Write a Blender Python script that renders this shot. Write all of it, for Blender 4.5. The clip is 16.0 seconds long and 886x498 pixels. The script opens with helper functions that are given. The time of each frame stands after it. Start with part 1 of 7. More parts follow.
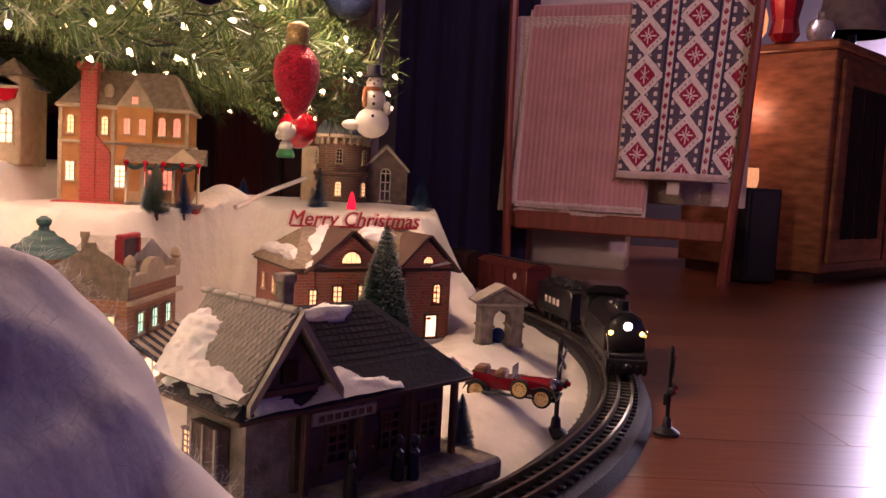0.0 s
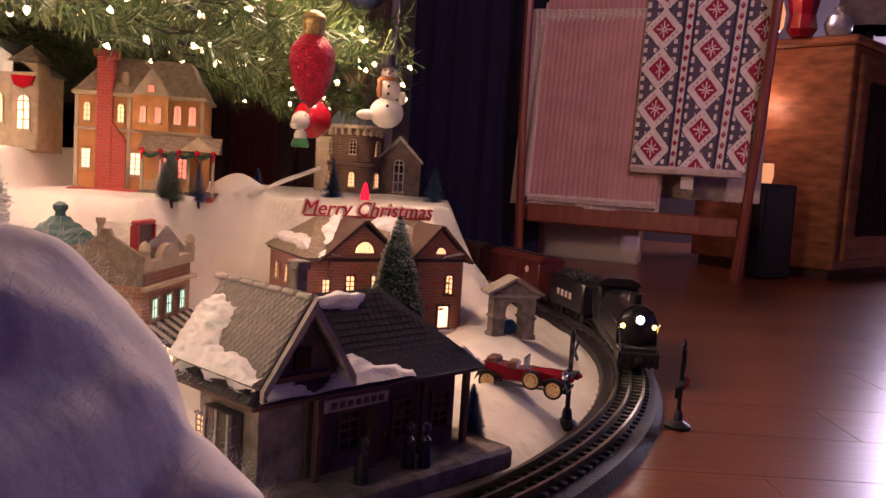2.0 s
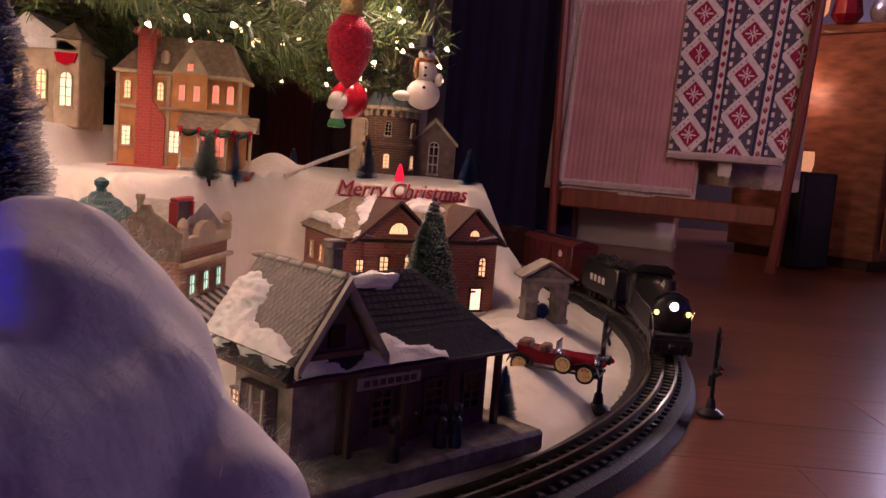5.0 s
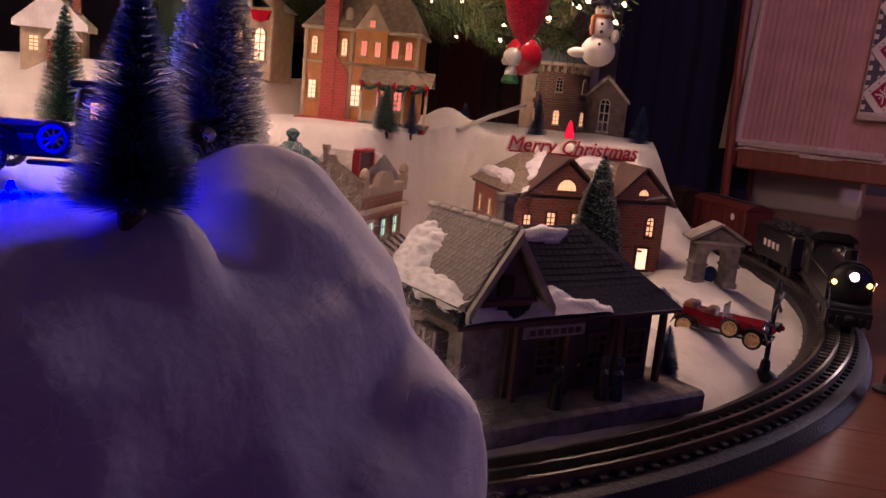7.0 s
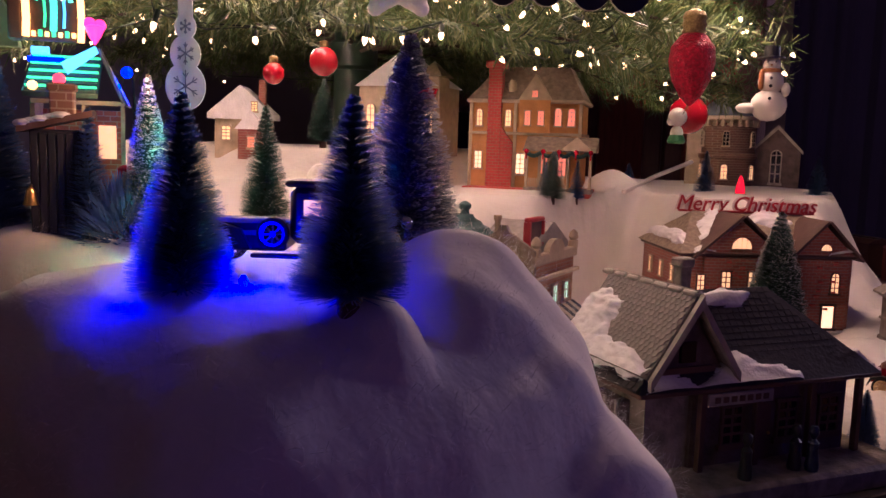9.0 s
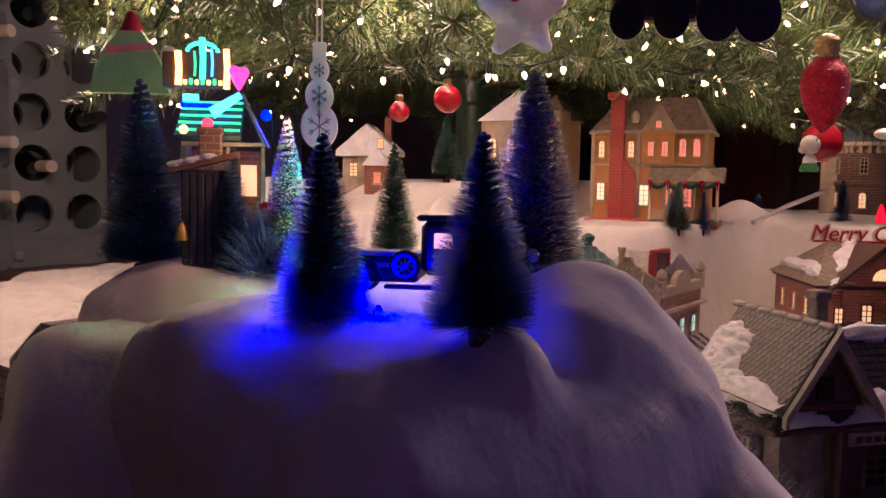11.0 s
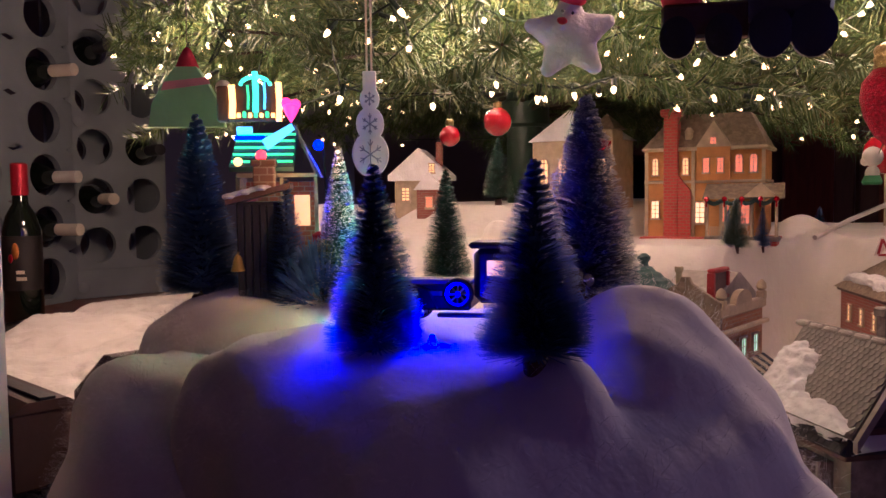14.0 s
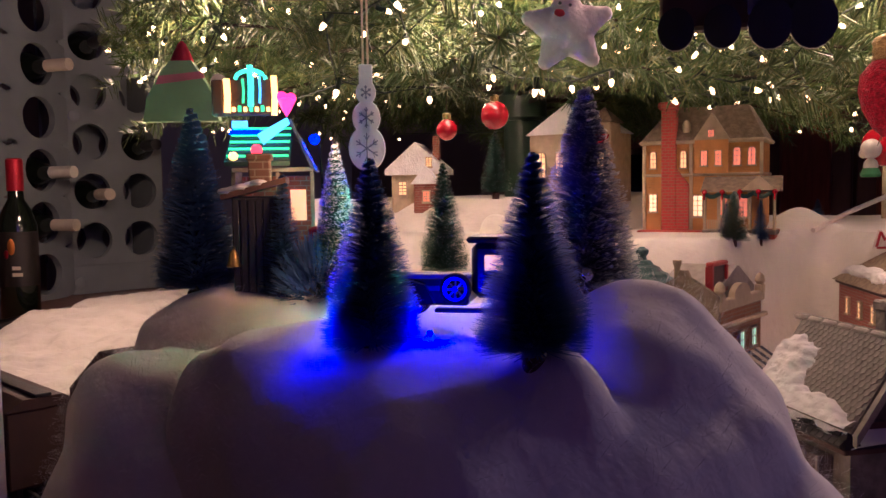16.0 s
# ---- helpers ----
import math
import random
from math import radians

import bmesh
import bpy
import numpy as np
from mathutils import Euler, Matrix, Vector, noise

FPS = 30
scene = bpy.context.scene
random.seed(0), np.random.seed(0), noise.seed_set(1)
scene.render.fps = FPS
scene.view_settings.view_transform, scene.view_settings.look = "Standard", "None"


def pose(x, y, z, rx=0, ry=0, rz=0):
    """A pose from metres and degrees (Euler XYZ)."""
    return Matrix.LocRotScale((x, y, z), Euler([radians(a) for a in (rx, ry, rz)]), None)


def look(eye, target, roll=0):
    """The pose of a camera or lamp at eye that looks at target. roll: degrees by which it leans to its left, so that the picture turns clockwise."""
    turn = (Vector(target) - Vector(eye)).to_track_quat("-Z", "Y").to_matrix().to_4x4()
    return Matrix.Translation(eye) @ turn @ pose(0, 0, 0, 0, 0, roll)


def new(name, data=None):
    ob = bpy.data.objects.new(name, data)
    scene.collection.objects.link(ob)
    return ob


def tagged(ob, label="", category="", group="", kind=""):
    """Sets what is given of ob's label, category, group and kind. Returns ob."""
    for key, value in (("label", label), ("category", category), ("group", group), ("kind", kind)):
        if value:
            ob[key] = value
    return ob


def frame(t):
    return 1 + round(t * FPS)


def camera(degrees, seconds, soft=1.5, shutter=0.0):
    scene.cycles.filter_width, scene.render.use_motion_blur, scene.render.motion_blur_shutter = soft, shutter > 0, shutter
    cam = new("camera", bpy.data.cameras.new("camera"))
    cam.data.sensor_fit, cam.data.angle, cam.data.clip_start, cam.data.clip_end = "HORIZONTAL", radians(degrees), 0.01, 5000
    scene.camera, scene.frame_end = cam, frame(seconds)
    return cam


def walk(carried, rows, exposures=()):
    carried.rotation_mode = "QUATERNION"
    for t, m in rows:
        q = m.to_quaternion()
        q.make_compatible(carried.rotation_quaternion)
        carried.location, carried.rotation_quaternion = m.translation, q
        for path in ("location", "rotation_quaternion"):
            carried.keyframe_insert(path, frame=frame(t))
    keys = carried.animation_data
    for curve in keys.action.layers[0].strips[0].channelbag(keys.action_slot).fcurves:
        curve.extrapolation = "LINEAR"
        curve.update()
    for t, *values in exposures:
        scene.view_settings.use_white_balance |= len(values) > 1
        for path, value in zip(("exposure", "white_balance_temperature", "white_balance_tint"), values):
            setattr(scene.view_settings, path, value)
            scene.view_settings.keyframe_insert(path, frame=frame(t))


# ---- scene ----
cam = camera(55.0, 16.0)
PATH = [
    (0, (0.048, 0.221, 0.242), (0.094, 2.214, 0.079), 3.1),
    (0.5, (0.049, 0.22, 0.241), (0.089, 2.213, 0.077), 3.2),
    (1, (0.048, 0.221, 0.24), (0.082, 2.213, 0.072), 3.3),
    (1.5, (0.047, 0.22, 0.24), (0.074, 2.212, 0.065), 3.6),
    (2, (0.047, 0.22, 0.239), (0.066, 2.211, 0.059), 3.7),
    (2.5, (0.047, 0.221, 0.239), (0.059, 2.212, 0.052), 3.8),
    (3, (0.047, 0.221, 0.239), (0.053, 2.211, 0.046), 3.9),
    (5.5, (0.044, 0.217, 0.236), (-0.05, 2.199, -0.014), 5.6),
    (6, (0.042, 0.211, 0.233), (-0.125, 2.182, -0.062), 6.9),
    (6.5, (0.04, 0.206, 0.235), (-0.255, 2.154, -0.11), 6.6),
    (7, (0.042, 0.197, 0.238), (-0.374, 2.12, -0.12), 5.5),
    (7.5, (0.041, 0.193, 0.241), (-0.487, 2.091, -0.099), 4.2),
    (8, (0.04, 0.188, 0.243), (-0.58, 2.065, -0.06), 3.2),
    (8.5, (0.035, 0.186, 0.245), (-0.664, 2.04, -0.022), 2.5),
    (9, (0.035, 0.18, 0.247), (-0.751, 2.003, 0.003), 1.9),
    (9.5, (0.036, 0.176, 0.246), (-0.821, 1.969, 0.019), 1.6),
    (10, (0.037, 0.17, 0.247), (-0.889, 1.93, 0.037), 1.5),
    (12.5, (0.036, 0.17, 0.248), (-1.099, 1.812, 0.12), -0.3),
    (13, (0.037, 0.171, 0.249), (-1.108, 1.806, 0.128), -0.5),
    (13.5, (0.037, 0.171, 0.25), (-1.111, 1.805, 0.129), -0.6),
    (14, (0.036, 0.172, 0.25), (-1.112, 1.805, 0.126), -0.7),
    (14.5, (0.037, 0.173, 0.25), (-1.111, 1.806, 0.123), -0.7),
    (15, (0.035, 0.174, 0.25), (-1.11, 1.808, 0.119), -0.8),
    (15.5, (0.035, 0.175, 0.25), (-1.108, 1.811, 0.116), -0.8),
    (16, (0.034, 0.175, 0.25), (-1.109, 1.811, 0.112), -0.9),
]
walk(cam, [(t, look(e, a, r)) for t, e, a, r in PATH],
     [(0.0, 0.80, 5450, 47), (3.0, 0.74, 5400, 48), (6.0, 0.25, 5250, 54), (9.0, 0.15, 5150, 55), (12.5, 0.08, 5150, 50), (16.0, 0.08, 5150, 49)])


# ---- light ----
world = bpy.data.worlds.new("night_room")
world.use_nodes = True
world.node_tree.nodes["Background"].inputs[0].default_value = (0.35, 0.25, 0.5, 1)
world.node_tree.nodes["Background"].inputs[1].default_value = 0.02
scene.world = world


def lamp(name, kind, energy, color, m, size=0.02):
    data = bpy.data.lights.new(name, kind)
    data.energy, data.color = energy, color
    if kind == "AREA":
        data.size = size
    else:
        data.shadow_soft_size = size
    ob = new(name, data)
    ob.matrix_world = m
    return ob


WARM = (1.0, 0.66, 0.29)
for i, (x, y, z, e) in enumerate(((-0.42, 0.95, 0.48, 5.4), (-0.75, 0.85, 0.48, 5.6), (-0.3, 1.08, 0.49, 6.8), (-0.08, 1.20, 0.52, 5.4),
                                  (-0.62, 1.10, 0.45, 4.6), (-1.15, 1.0, 0.48, 5.6), (-0.25, 1.6, 0.48, 3.4), (-0.52, 1.02, 0.44, 2.2), (-0.14, 0.78, 0.47, 1.3))):
    lamp("tree_light", "POINT", e, WARM, pose(x, y, z), 0.05)
# added violet fill from behind the camera; no screen stands there
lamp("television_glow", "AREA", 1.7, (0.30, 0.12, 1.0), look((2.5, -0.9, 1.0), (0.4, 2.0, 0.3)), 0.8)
# added spot that brightens the quilt rack; no lamp is known there
spot = lamp("side_room_lamp", "SPOT", 60.0, (1.0, 0.60, 0.56), look((1.1, -0.6, 1.8), (0.50, 2.6, 0.52)), 0.12)
spot.data.spot_size, spot.data.spot_blend = radians(25), 0.8
# bright doorway beyond the cabinet that shines along the floor boards
lamp("hall_light", "AREA", 20.0, (1.0, 0.87, 0.80), look((2.20, 3.80, 0.88), (0.6, 1.4, 0.0)), 0.34)
lamp("candle_light", "POINT", 0.40, (1.0, 0.5, 0.2), pose(0.950, 2.735, 0.50), 0.03)
lamp("copper_vase_light", "POINT", 0.5, (1.0, 0.5, 0.2), pose(0.93, 2.62, 0.80), 0.03)
# narrow blue led behind the trees, aimed over the cotton
led = lamp("led_light", "SPOT", 8.0, (0.0, 0.004, 1.0), look((-0.4115, 0.647, 0.2895), (-0.14, 0.45, 0.195)), 0.004)
led.data.spot_size, led.data.spot_blend = radians(40), 0.6
# blue led of a string standing in the cotton behind the trees
lamp("led_light", "POINT", 0.065, (0.0, 0.004, 1.0), pose(-0.150, 0.4290, 0.2020), 0.003)
lamp("led_light", "POINT", 0.016, (0.0, 0.004, 1.0), pose(-0.183, 0.4025, 0.1985), 0.002)
lamp("neon_light", "POINT", 0.05, (0.01, 0.03, 1.0), pose(-0.405, 0.600, 0.285), 0.006)
lamp("neon_light", "POINT", 0.03, (0.1, 1.0, 0.5), pose(-0.425, 0.545, 0.287), 0.006)
lamp("neon_light", "POINT", 0.010, (1.0, 0.5, 0.1), pose(-0.372, 0.575, 0.262), 0.006)
lamp("bulb_light", "POINT", 0.16, (1.0, 0.55, 0.15), pose(-0.2945, 0.539, 0.270), 0.003)
lamp("bulb_light", "POINT", 0.10, (0.02, 1.0, 0.25), pose(-0.2855, 0.557, 0.244), 0.003)


# ---- materials ----
def mat(name, color, rough=0.6, metal=0.0, vary=0.25, scale=40.0, bump=0.2, fine=300.0, sheen=0.0, emit=None, strength=0.0, random_tone=0.0,
        transmission=0.0, sub=0.0, coat=0.0, stretch=(1, 1, 1), bump_distance=0.002):
    m = bpy.data.materials.new(name)
    m.use_nodes = True
    nt = m.node_tree
    b = nt.nodes["Principled BSDF"]
    b.inputs["Roughness"].default_value = rough
    b.inputs["Metallic"].default_value = metal
    b.inputs["Sheen Weight"].default_value = sheen
    b.inputs["Transmission Weight"].default_value = transmission
    b.inputs["Coat Weight"].default_value = coat
    if sub:
        b.inputs["Subsurface Weight"].default_value = sub
        b.inputs["Subsurface Radius"].default_value = (0.03, 0.025, 0.025)
        b.inputs["Subsurface Scale"].default_value = 0.4
    tc = nt.nodes.new("ShaderNodeTexCoord")
    mp = nt.nodes.new("ShaderNodeMapping")
    mp.inputs["Scale"].default_value = stretch
    nt.links.new(tc.outputs["Object"], mp.inputs["Vector"])
    n1 = nt.nodes.new("ShaderNodeTexNoise")
    n1.inputs["Scale"].default_value, n1.inputs["Detail"].default_value = scale, 6
    n2 = nt.nodes.new("ShaderNodeTexNoise")
    n2.inputs["Scale"].default_value, n2.inputs["Detail"].default_value = fine, 3
    nt.links.new(mp.outputs[0], n1.inputs["Vector"])
    nt.links.new(mp.outputs[0], n2.inputs["Vector"])
    ramp = nt.nodes.new("ShaderNodeMapRange")
    ramp.inputs["From Min"].default_value, ramp.inputs["From Max"].default_value = 0.3, 0.7
    ramp.inputs["To Min"].default_value, ramp.inputs["To Max"].default_value = 1 - vary, 1 + vary * 0.6
    nt.links.new(n1.outputs["Fac"], ramp.inputs["Value"])
    value = ramp.outputs[0]
    if random_tone:
        info = nt.nodes.new("ShaderNodeObjectInfo")
        r2 = nt.nodes.new("ShaderNodeMapRange")
        r2.inputs["To Min"].default_value, r2.inputs["To Max"].default_value = 1 - random_tone, 1 + random_tone
        nt.links.new(info.outputs["Random"], r2.inputs["Value"])
        mul = nt.nodes.new("ShaderNodeMath")
        mul.operation = "MULTIPLY"
        nt.links.new(value, mul.inputs[0])
        nt.links.new(r2.outputs[0], mul.inputs[1])
        value = mul.outputs[0]
    vm = nt.nodes.new("ShaderNodeVectorMath")
    vm.operation = "SCALE"
    vm.inputs[0].default_value = color
    nt.links.new(value, vm.inputs["Scale"])
    nt.links.new(vm.outputs[0], b.inputs["Base Color"])
    if bump:
        bp = nt.nodes.new("ShaderNodeBump")
        bp.inputs["Strength"].default_value, bp.inputs["Distance"].default_value = bump, bump_distance
        nt.links.new(n2.outputs["Fac"], bp.inputs["Height"])
        nt.links.new(bp.outputs[0], b.inputs["Normal"])
    if emit:
        b.inputs["Emission Color"].default_value = (*emit, 1)
        b.inputs["Emission Strength"].default_value = strength
    return m


def brick_mat(name, c1, c2, mortar, bw, bh):
    """Small moulded brick relief of a painted ceramic house."""
    m = mat(name, c1, rough=0.6, vary=0.3, bump=0)
    nt = m.node_tree
    b = nt.nodes["Principled BSDF"]
    tc = nt.nodes.new("ShaderNodeTexCoord")
    sep = nt.nodes.new("ShaderNodeSeparateXYZ")
    nt.links.new(tc.outputs["Object"], sep.inputs[0])
    add = nt.nodes.new("ShaderNodeMath")
    nt.links.new(sep.outputs[0], add.inputs[0])
    nt.links.new(sep.outputs[1], add.inputs[1])
    com = nt.nodes.new("ShaderNodeCombineXYZ")
    nt.links.new(add.outputs[0], com.inputs[0])
    nt.links.new(sep.outputs[2], com.inputs[1])
    br = nt.nodes.new("ShaderNodeTexBrick")
    br.inputs["Color1"].default_value, br.inputs["Color2"].default_value, br.inputs["Mortar"].default_value = (*c1, 1), (*c2, 1), (*mortar, 1)
    br.inputs["Scale"].default_value = 1.0
    br.inputs["Brick Width"].default_value, br.inputs["Row Height"].default_value = bw, bh
    br.inputs["Mortar Size"].default_value, br.inputs["Bias"].default_value = bh * 0.1, -0.2
    nt.links.new(com.outputs[0], br.inputs["Vector"])
    nt.links.new(br.outputs["Color"], b.inputs["Base Color"])
    bp = nt.nodes.new("ShaderNodeBump")
    bp.inputs["Strength"].default_value, bp.inputs["Distance"].default_value, bp.invert = 0.8, 0.0015, True
    nt.links.new(br.outputs["Fac"], bp.inputs["Height"])
    nt.links.new(bp.outputs[0], b.inputs["Normal"])
    return m


COTTON = mat("cotton_batting", (0.76, 0.72, 0.74), rough=1.0, vary=0.14, scale=14, bump=0.35, fine=70, sheen=0.3, bump_distance=0.004)
CLOTH = mat("white_snow_blanket", (0.78, 0.74, 0.68), rough=0.95, vary=0.1, scale=10, bump=0.6, fine=60, sheen=0.4, bump_distance=0.004)
PAINT_SNOW = mat("painted_snow", (0.78, 0.76, 0.78), rough=0.7, vary=0.12, scale=60, bump=0.5, fine=300)
BOARD = mat("laminate_floor", (0.19, 0.062, 0.03), rough=0.28, vary=0.3, scale=9, bump=0.06, fine=90, random_tone=0.18, stretch=(1, 14, 14))
BOARD_GAP = mat("floor_gap", (0.03, 0.012, 0.008), rough=0.7)
# wall colour taken down to weaken the light bounced round the room
WALL = mat("wall_paint", (0.17, 0.14, 0.16), rough=0.8, vary=0.06, scale=4, bump=0.1, fine=200)
WALL_DARK = mat("dark_drape_fabric", (0.008, 0.006, 0.030), rough=0.95, vary=0.2, scale=8)
TRIM = mat("white_trim_paint", (0.72, 0.66, 0.6), rough=0.4, vary=0.05, bump=0.05)
# unseen ceiling, darkened likewise so that less light bounces off it
CEIL = mat("ceiling_paint", (0.26, 0.22, 0.24), rough=0.9, vary=0.05)
ROADBED = mat("black_track_plastic", (0.028, 0.027, 0.03), rough=0.45, vary=0.3, scale=60, bump=0.5, fine=400)
RAIL = mat("steel_rail", (0.30, 0.28, 0.27), rough=0.3, metal=1.0, vary=0.2, bump=0.03)
TIE = mat("brown_black_ties", (0.05, 0.043, 0.04), rough=0.55, vary=0.3, bump=0.3, random_tone=0.2)
BLACK = mat("black_enamel", (0.012, 0.012, 0.014), rough=0.32, vary=0.3, scale=80, bump=0.08)
IRON = mat("black_cast_metal", (0.018, 0.018, 0.024), rough=0.4, vary=0.3, bump=0.15)
DARK_GLASS = mat("dark_window_glass", (0.01, 0.01, 0.012), rough=0.08, vary=0.0, bump=0)
CHROME = mat("chrome", (0.75, 0.74, 0.72), rough=0.15, metal=1.0, vary=0.08, bump=0)
BRASS = mat("brass", (0.6, 0.4, 0.12), rough=0.3, metal=1.0, vary=0.15, bump=0.03)
COAL = mat("coal_load", (0.02, 0.02, 0.022), rough=0.5, vary=0.5, scale=150, bump=1.0, fine=180, bump_distance=0.006)
BOXCAR_RED = mat("oxide_red_car_paint", (0.11, 0.022, 0.018), rough=0.45, vary=0.2, bump=0.1)
CAR_BROWN = mat("brown_car_paint", (0.06, 0.024, 0.02), rough=0.5, vary=0.2, bump=0.1)
LOG = mat("log_bark", (0.10, 0.06, 0.04), rough=0.85, vary=0.4, scale=90, bump=0.8, stretch=(1, 5, 5))
AUTO_RED = mat("maroon_car_paint", (0.20, 0.006, 0.014), rough=0.18, vary=0.08, bump=0, coat=0.6)
CREAM = mat("cream_wheel_paint", (0.72, 0.50, 0.20), rough=0.4, vary=0.1, bump=0.05)
RUBBER = mat("black_rubber", (0.014, 0.014, 0.015), rough=0.7, vary=0.2)
LEATHER = mat("tan_seat", (0.16, 0.07, 0.04), rough=0.5)
SHINGLE = mat("grey_shingle", (0.20, 0.175, 0.16), rough=0.65, vary=0.3, scale=160, bump=0.5, random_tone=0.16)
SLATE = mat("dark_slate_roof", (0.030, 0.026, 0.034), rough=0.6, vary=0.3, scale=150, bump=0.3)
STONE = mat("grey_stone_wall", (0.24, 0.20, 0.18), rough=0.75, vary=0.45, scale=90, bump=0.8, fine=180)
STONE_DARK = mat("dark_brown_wall", (0.10, 0.07, 0.065), rough=0.7, vary=0.4, scale=90, bump=0.6)
WOOD_DARK = mat("dark_brown_trim", (0.09, 0.045, 0.035), rough=0.55, vary=0.3)
GREY_TRIM = mat("grey_trim", (0.34, 0.30, 0.27), rough=0.6, vary=0.25, scale=90)
BRICK_RED = brick_mat("red_brick", (0.34, 0.10, 0.06), (0.26, 0.075, 0.05), (0.30, 0.22, 0.18), 0.0085, 0.0036)
BRICK_ORANGE = brick_mat("orange_brick", (0.45, 0.20, 0.08), (0.40, 0.16, 0.06), (0.42, 0.30, 0.2), 0.0085, 0.0036)
BRICK_CHIMNEY = brick_mat("scarlet_brick", (0.55, 0.07, 0.04), (0.46, 0.055, 0.035), (0.4, 0.16, 0.1), 0.0085, 0.0040)
BRICK_BROWN = brick_mat("brown_brick", (0.17, 0.085, 0.05), (0.13, 0.07, 0.045), (0.26, 0.2, 0.14), 0.010, 0.0045)
SIDING = mat("orange_clapboard", (0.62, 0.28, 0.055), rough=0.55, vary=0.15, scale=60, bump=0.3)
TAN_TRIM = mat("tan_trim", (0.50, 0.40, 0.26), rough=0.6, vary=0.2, scale=80)
ROOF_BROWN = mat("brown_roof", (0.26, 0.20, 0.14), rough=0.65, vary=0.35, scale=150, bump=0.7)
ROOF_TEAL = mat("teal_roof", (0.05, 0.12, 0.12), rough=0.5, vary=0.3, scale=100, bump=0.4)
ROOF_BLUE = mat("slate_blue_roof", (0.09, 0.12, 0.14), rough=0.5, vary=0.3, scale=100, bump=0.4)
AWNING_DARK = mat("awning_navy", (0.03, 0.035, 0.06), rough=0.8)
AWNING_LIGHT = mat("awning_cream", (0.5, 0.42, 0.32), rough=0.8)
SIGN_RED = mat("red_sign_paint", (0.42, 0.03, 0.03), rough=0.45, vary=0.15)
SIGN_DARK = mat("dark_sign_panel", (0.10, 0.05, 0.04), rough=0.5, vary=0.3, scale=150)
SIGN_WHITE = mat("white_sign_edge", (0.78, 0.7, 0.66), rough=0.45, vary=0.1)
LIT = mat("lit_window_pane", (0.9, 0.7, 0.4), rough=0.4, vary=0.2, scale=220, bump=0, emit=(1.0, 0.52, 0.15), strength=1.0)
LIT_HOT = mat("bright_window_pane", (0.9, 0.7, 0.4), rough=0.4, vary=0.2, scale=220, bump=0, emit=(1.0, 0.60, 0.22), strength=1.5)
LIT_RED = mat("red_lit_pane", (0.8, 0.2, 0.1), rough=0.4, bump=0, emit=(1.0, 0.25, 0.10), strength=0.9)
LIT_GREEN = mat("green_lit_pane", (0.6, 0.8, 0.5), rough=0.4, bump=0, emit=(0.45, 0.9, 0.45), strength=1.0)
SISAL = mat("green_sisal_bristles", (0.10, 0.19, 0.17), rough=0.6, vary=0.4, scale=90, bump=0)
# dark green bristles with the blue led light mixed into the base colour
SISAL_LED_TINT = mat("led_tinted_sisal_bristles", (0.10, 0.19, 0.42), rough=0.45, vary=0.4, scale=90, bump=0)
SISAL_TEAL = mat("teal_sisal_bristles", (0.07, 0.17, 0.14), rough=0.6, vary=0.4, scale=90, bump=0)
SISAL_PURPLE = mat("frosted_sisal_bristles", (0.24, 0.26, 0.38), rough=0.5, vary=0.5, scale=120, bump=0)
FROST = mat("frosted_tips", (0.7, 0.72, 0.74), rough=0.7, vary=0.2)
WIRE = mat("twisted_wire", (0.10, 0.09, 0.08), rough=0.4, metal=1.0)
LEAF_A = mat("green_needles", (0.068, 0.125, 0.028), rough=0.45, vary=0.5, scale=12, bump=0)
LEAF_B = mat("olive_needles", (0.145, 0.175, 0.048), rough=0.45, vary=0.4, scale=12, bump=0)
BARK = mat("branch_bark", (0.06, 0.05, 0.03), rough=0.85, vary=0.4, bump=0.6)
POLE = mat("green_metal_pole", (0.02, 0.05, 0.03), rough=0.35, vary=0.2)
CORD = mat("green_light_cord", (0.01, 0.03, 0.015), rough=0.5)
BULB = mat("lit_mini_bulb", (1, 0.8, 0.5), rough=0.3, vary=0, bump=0, emit=(1.0, 0.62, 0.22), strength=7)
GLITTER = mat("red_glitter", (0.55, 0.006, 0.03), rough=0.3, metal=0.35, vary=0.5, scale=260, bump=1.0, fine=420, bump_distance=0.004)
RED_GLASS = mat("red_gloss", (0.5, 0.01, 0.015), rough=0.15, vary=0.1, bump=0, coat=0.5)
GOLD_GLITTER = mat("gold_glitter", (0.34, 0.24, 0.08), rough=0.4, metal=0.6, vary=0.4, scale=300, bump=0.8, fine=500)
CERAMIC = mat("white_glazed_figure", (0.76, 0.72, 0.64), rough=0.3, vary=0.08, bump=0.05, coat=0.3)
FELT_WHITE = mat("white_felt", (0.78, 0.72, 0.74), rough=1.0, vary=0.1, scale=60, bump=0.5, sheen=0.4)
FELT_RED = mat("red_felt", (0.42, 0.02, 0.04), rough=0.95, vary=0.2)
HAT_BLACK = mat("black_hat", (0.02, 0.02, 0.025), rough=0.4)
SCARF = mat("orange_scarf", (0.5, 0.2, 0.05), rough=0.6, vary=0.4, scale=200)
GREEN_PAINT = mat("green_paint", (0.04, 0.22, 0.08), rough=0.45)
GREEN_WAX = mat("pale_green_wood", (0.28, 0.55, 0.25), rough=0.5, vary=0.1)
PINK_PAINT = mat("pink_paint", (0.75, 0.25, 0.28), rough=0.5)
PAPER_WHITE = mat("white_wood_cutout", (0.75, 0.72, 0.70), rough=0.5, vary=0.06)
SILVER_PAINT = mat("silver_snowflake", (0.25, 0.25, 0.30), rough=0.35, metal=0.7)
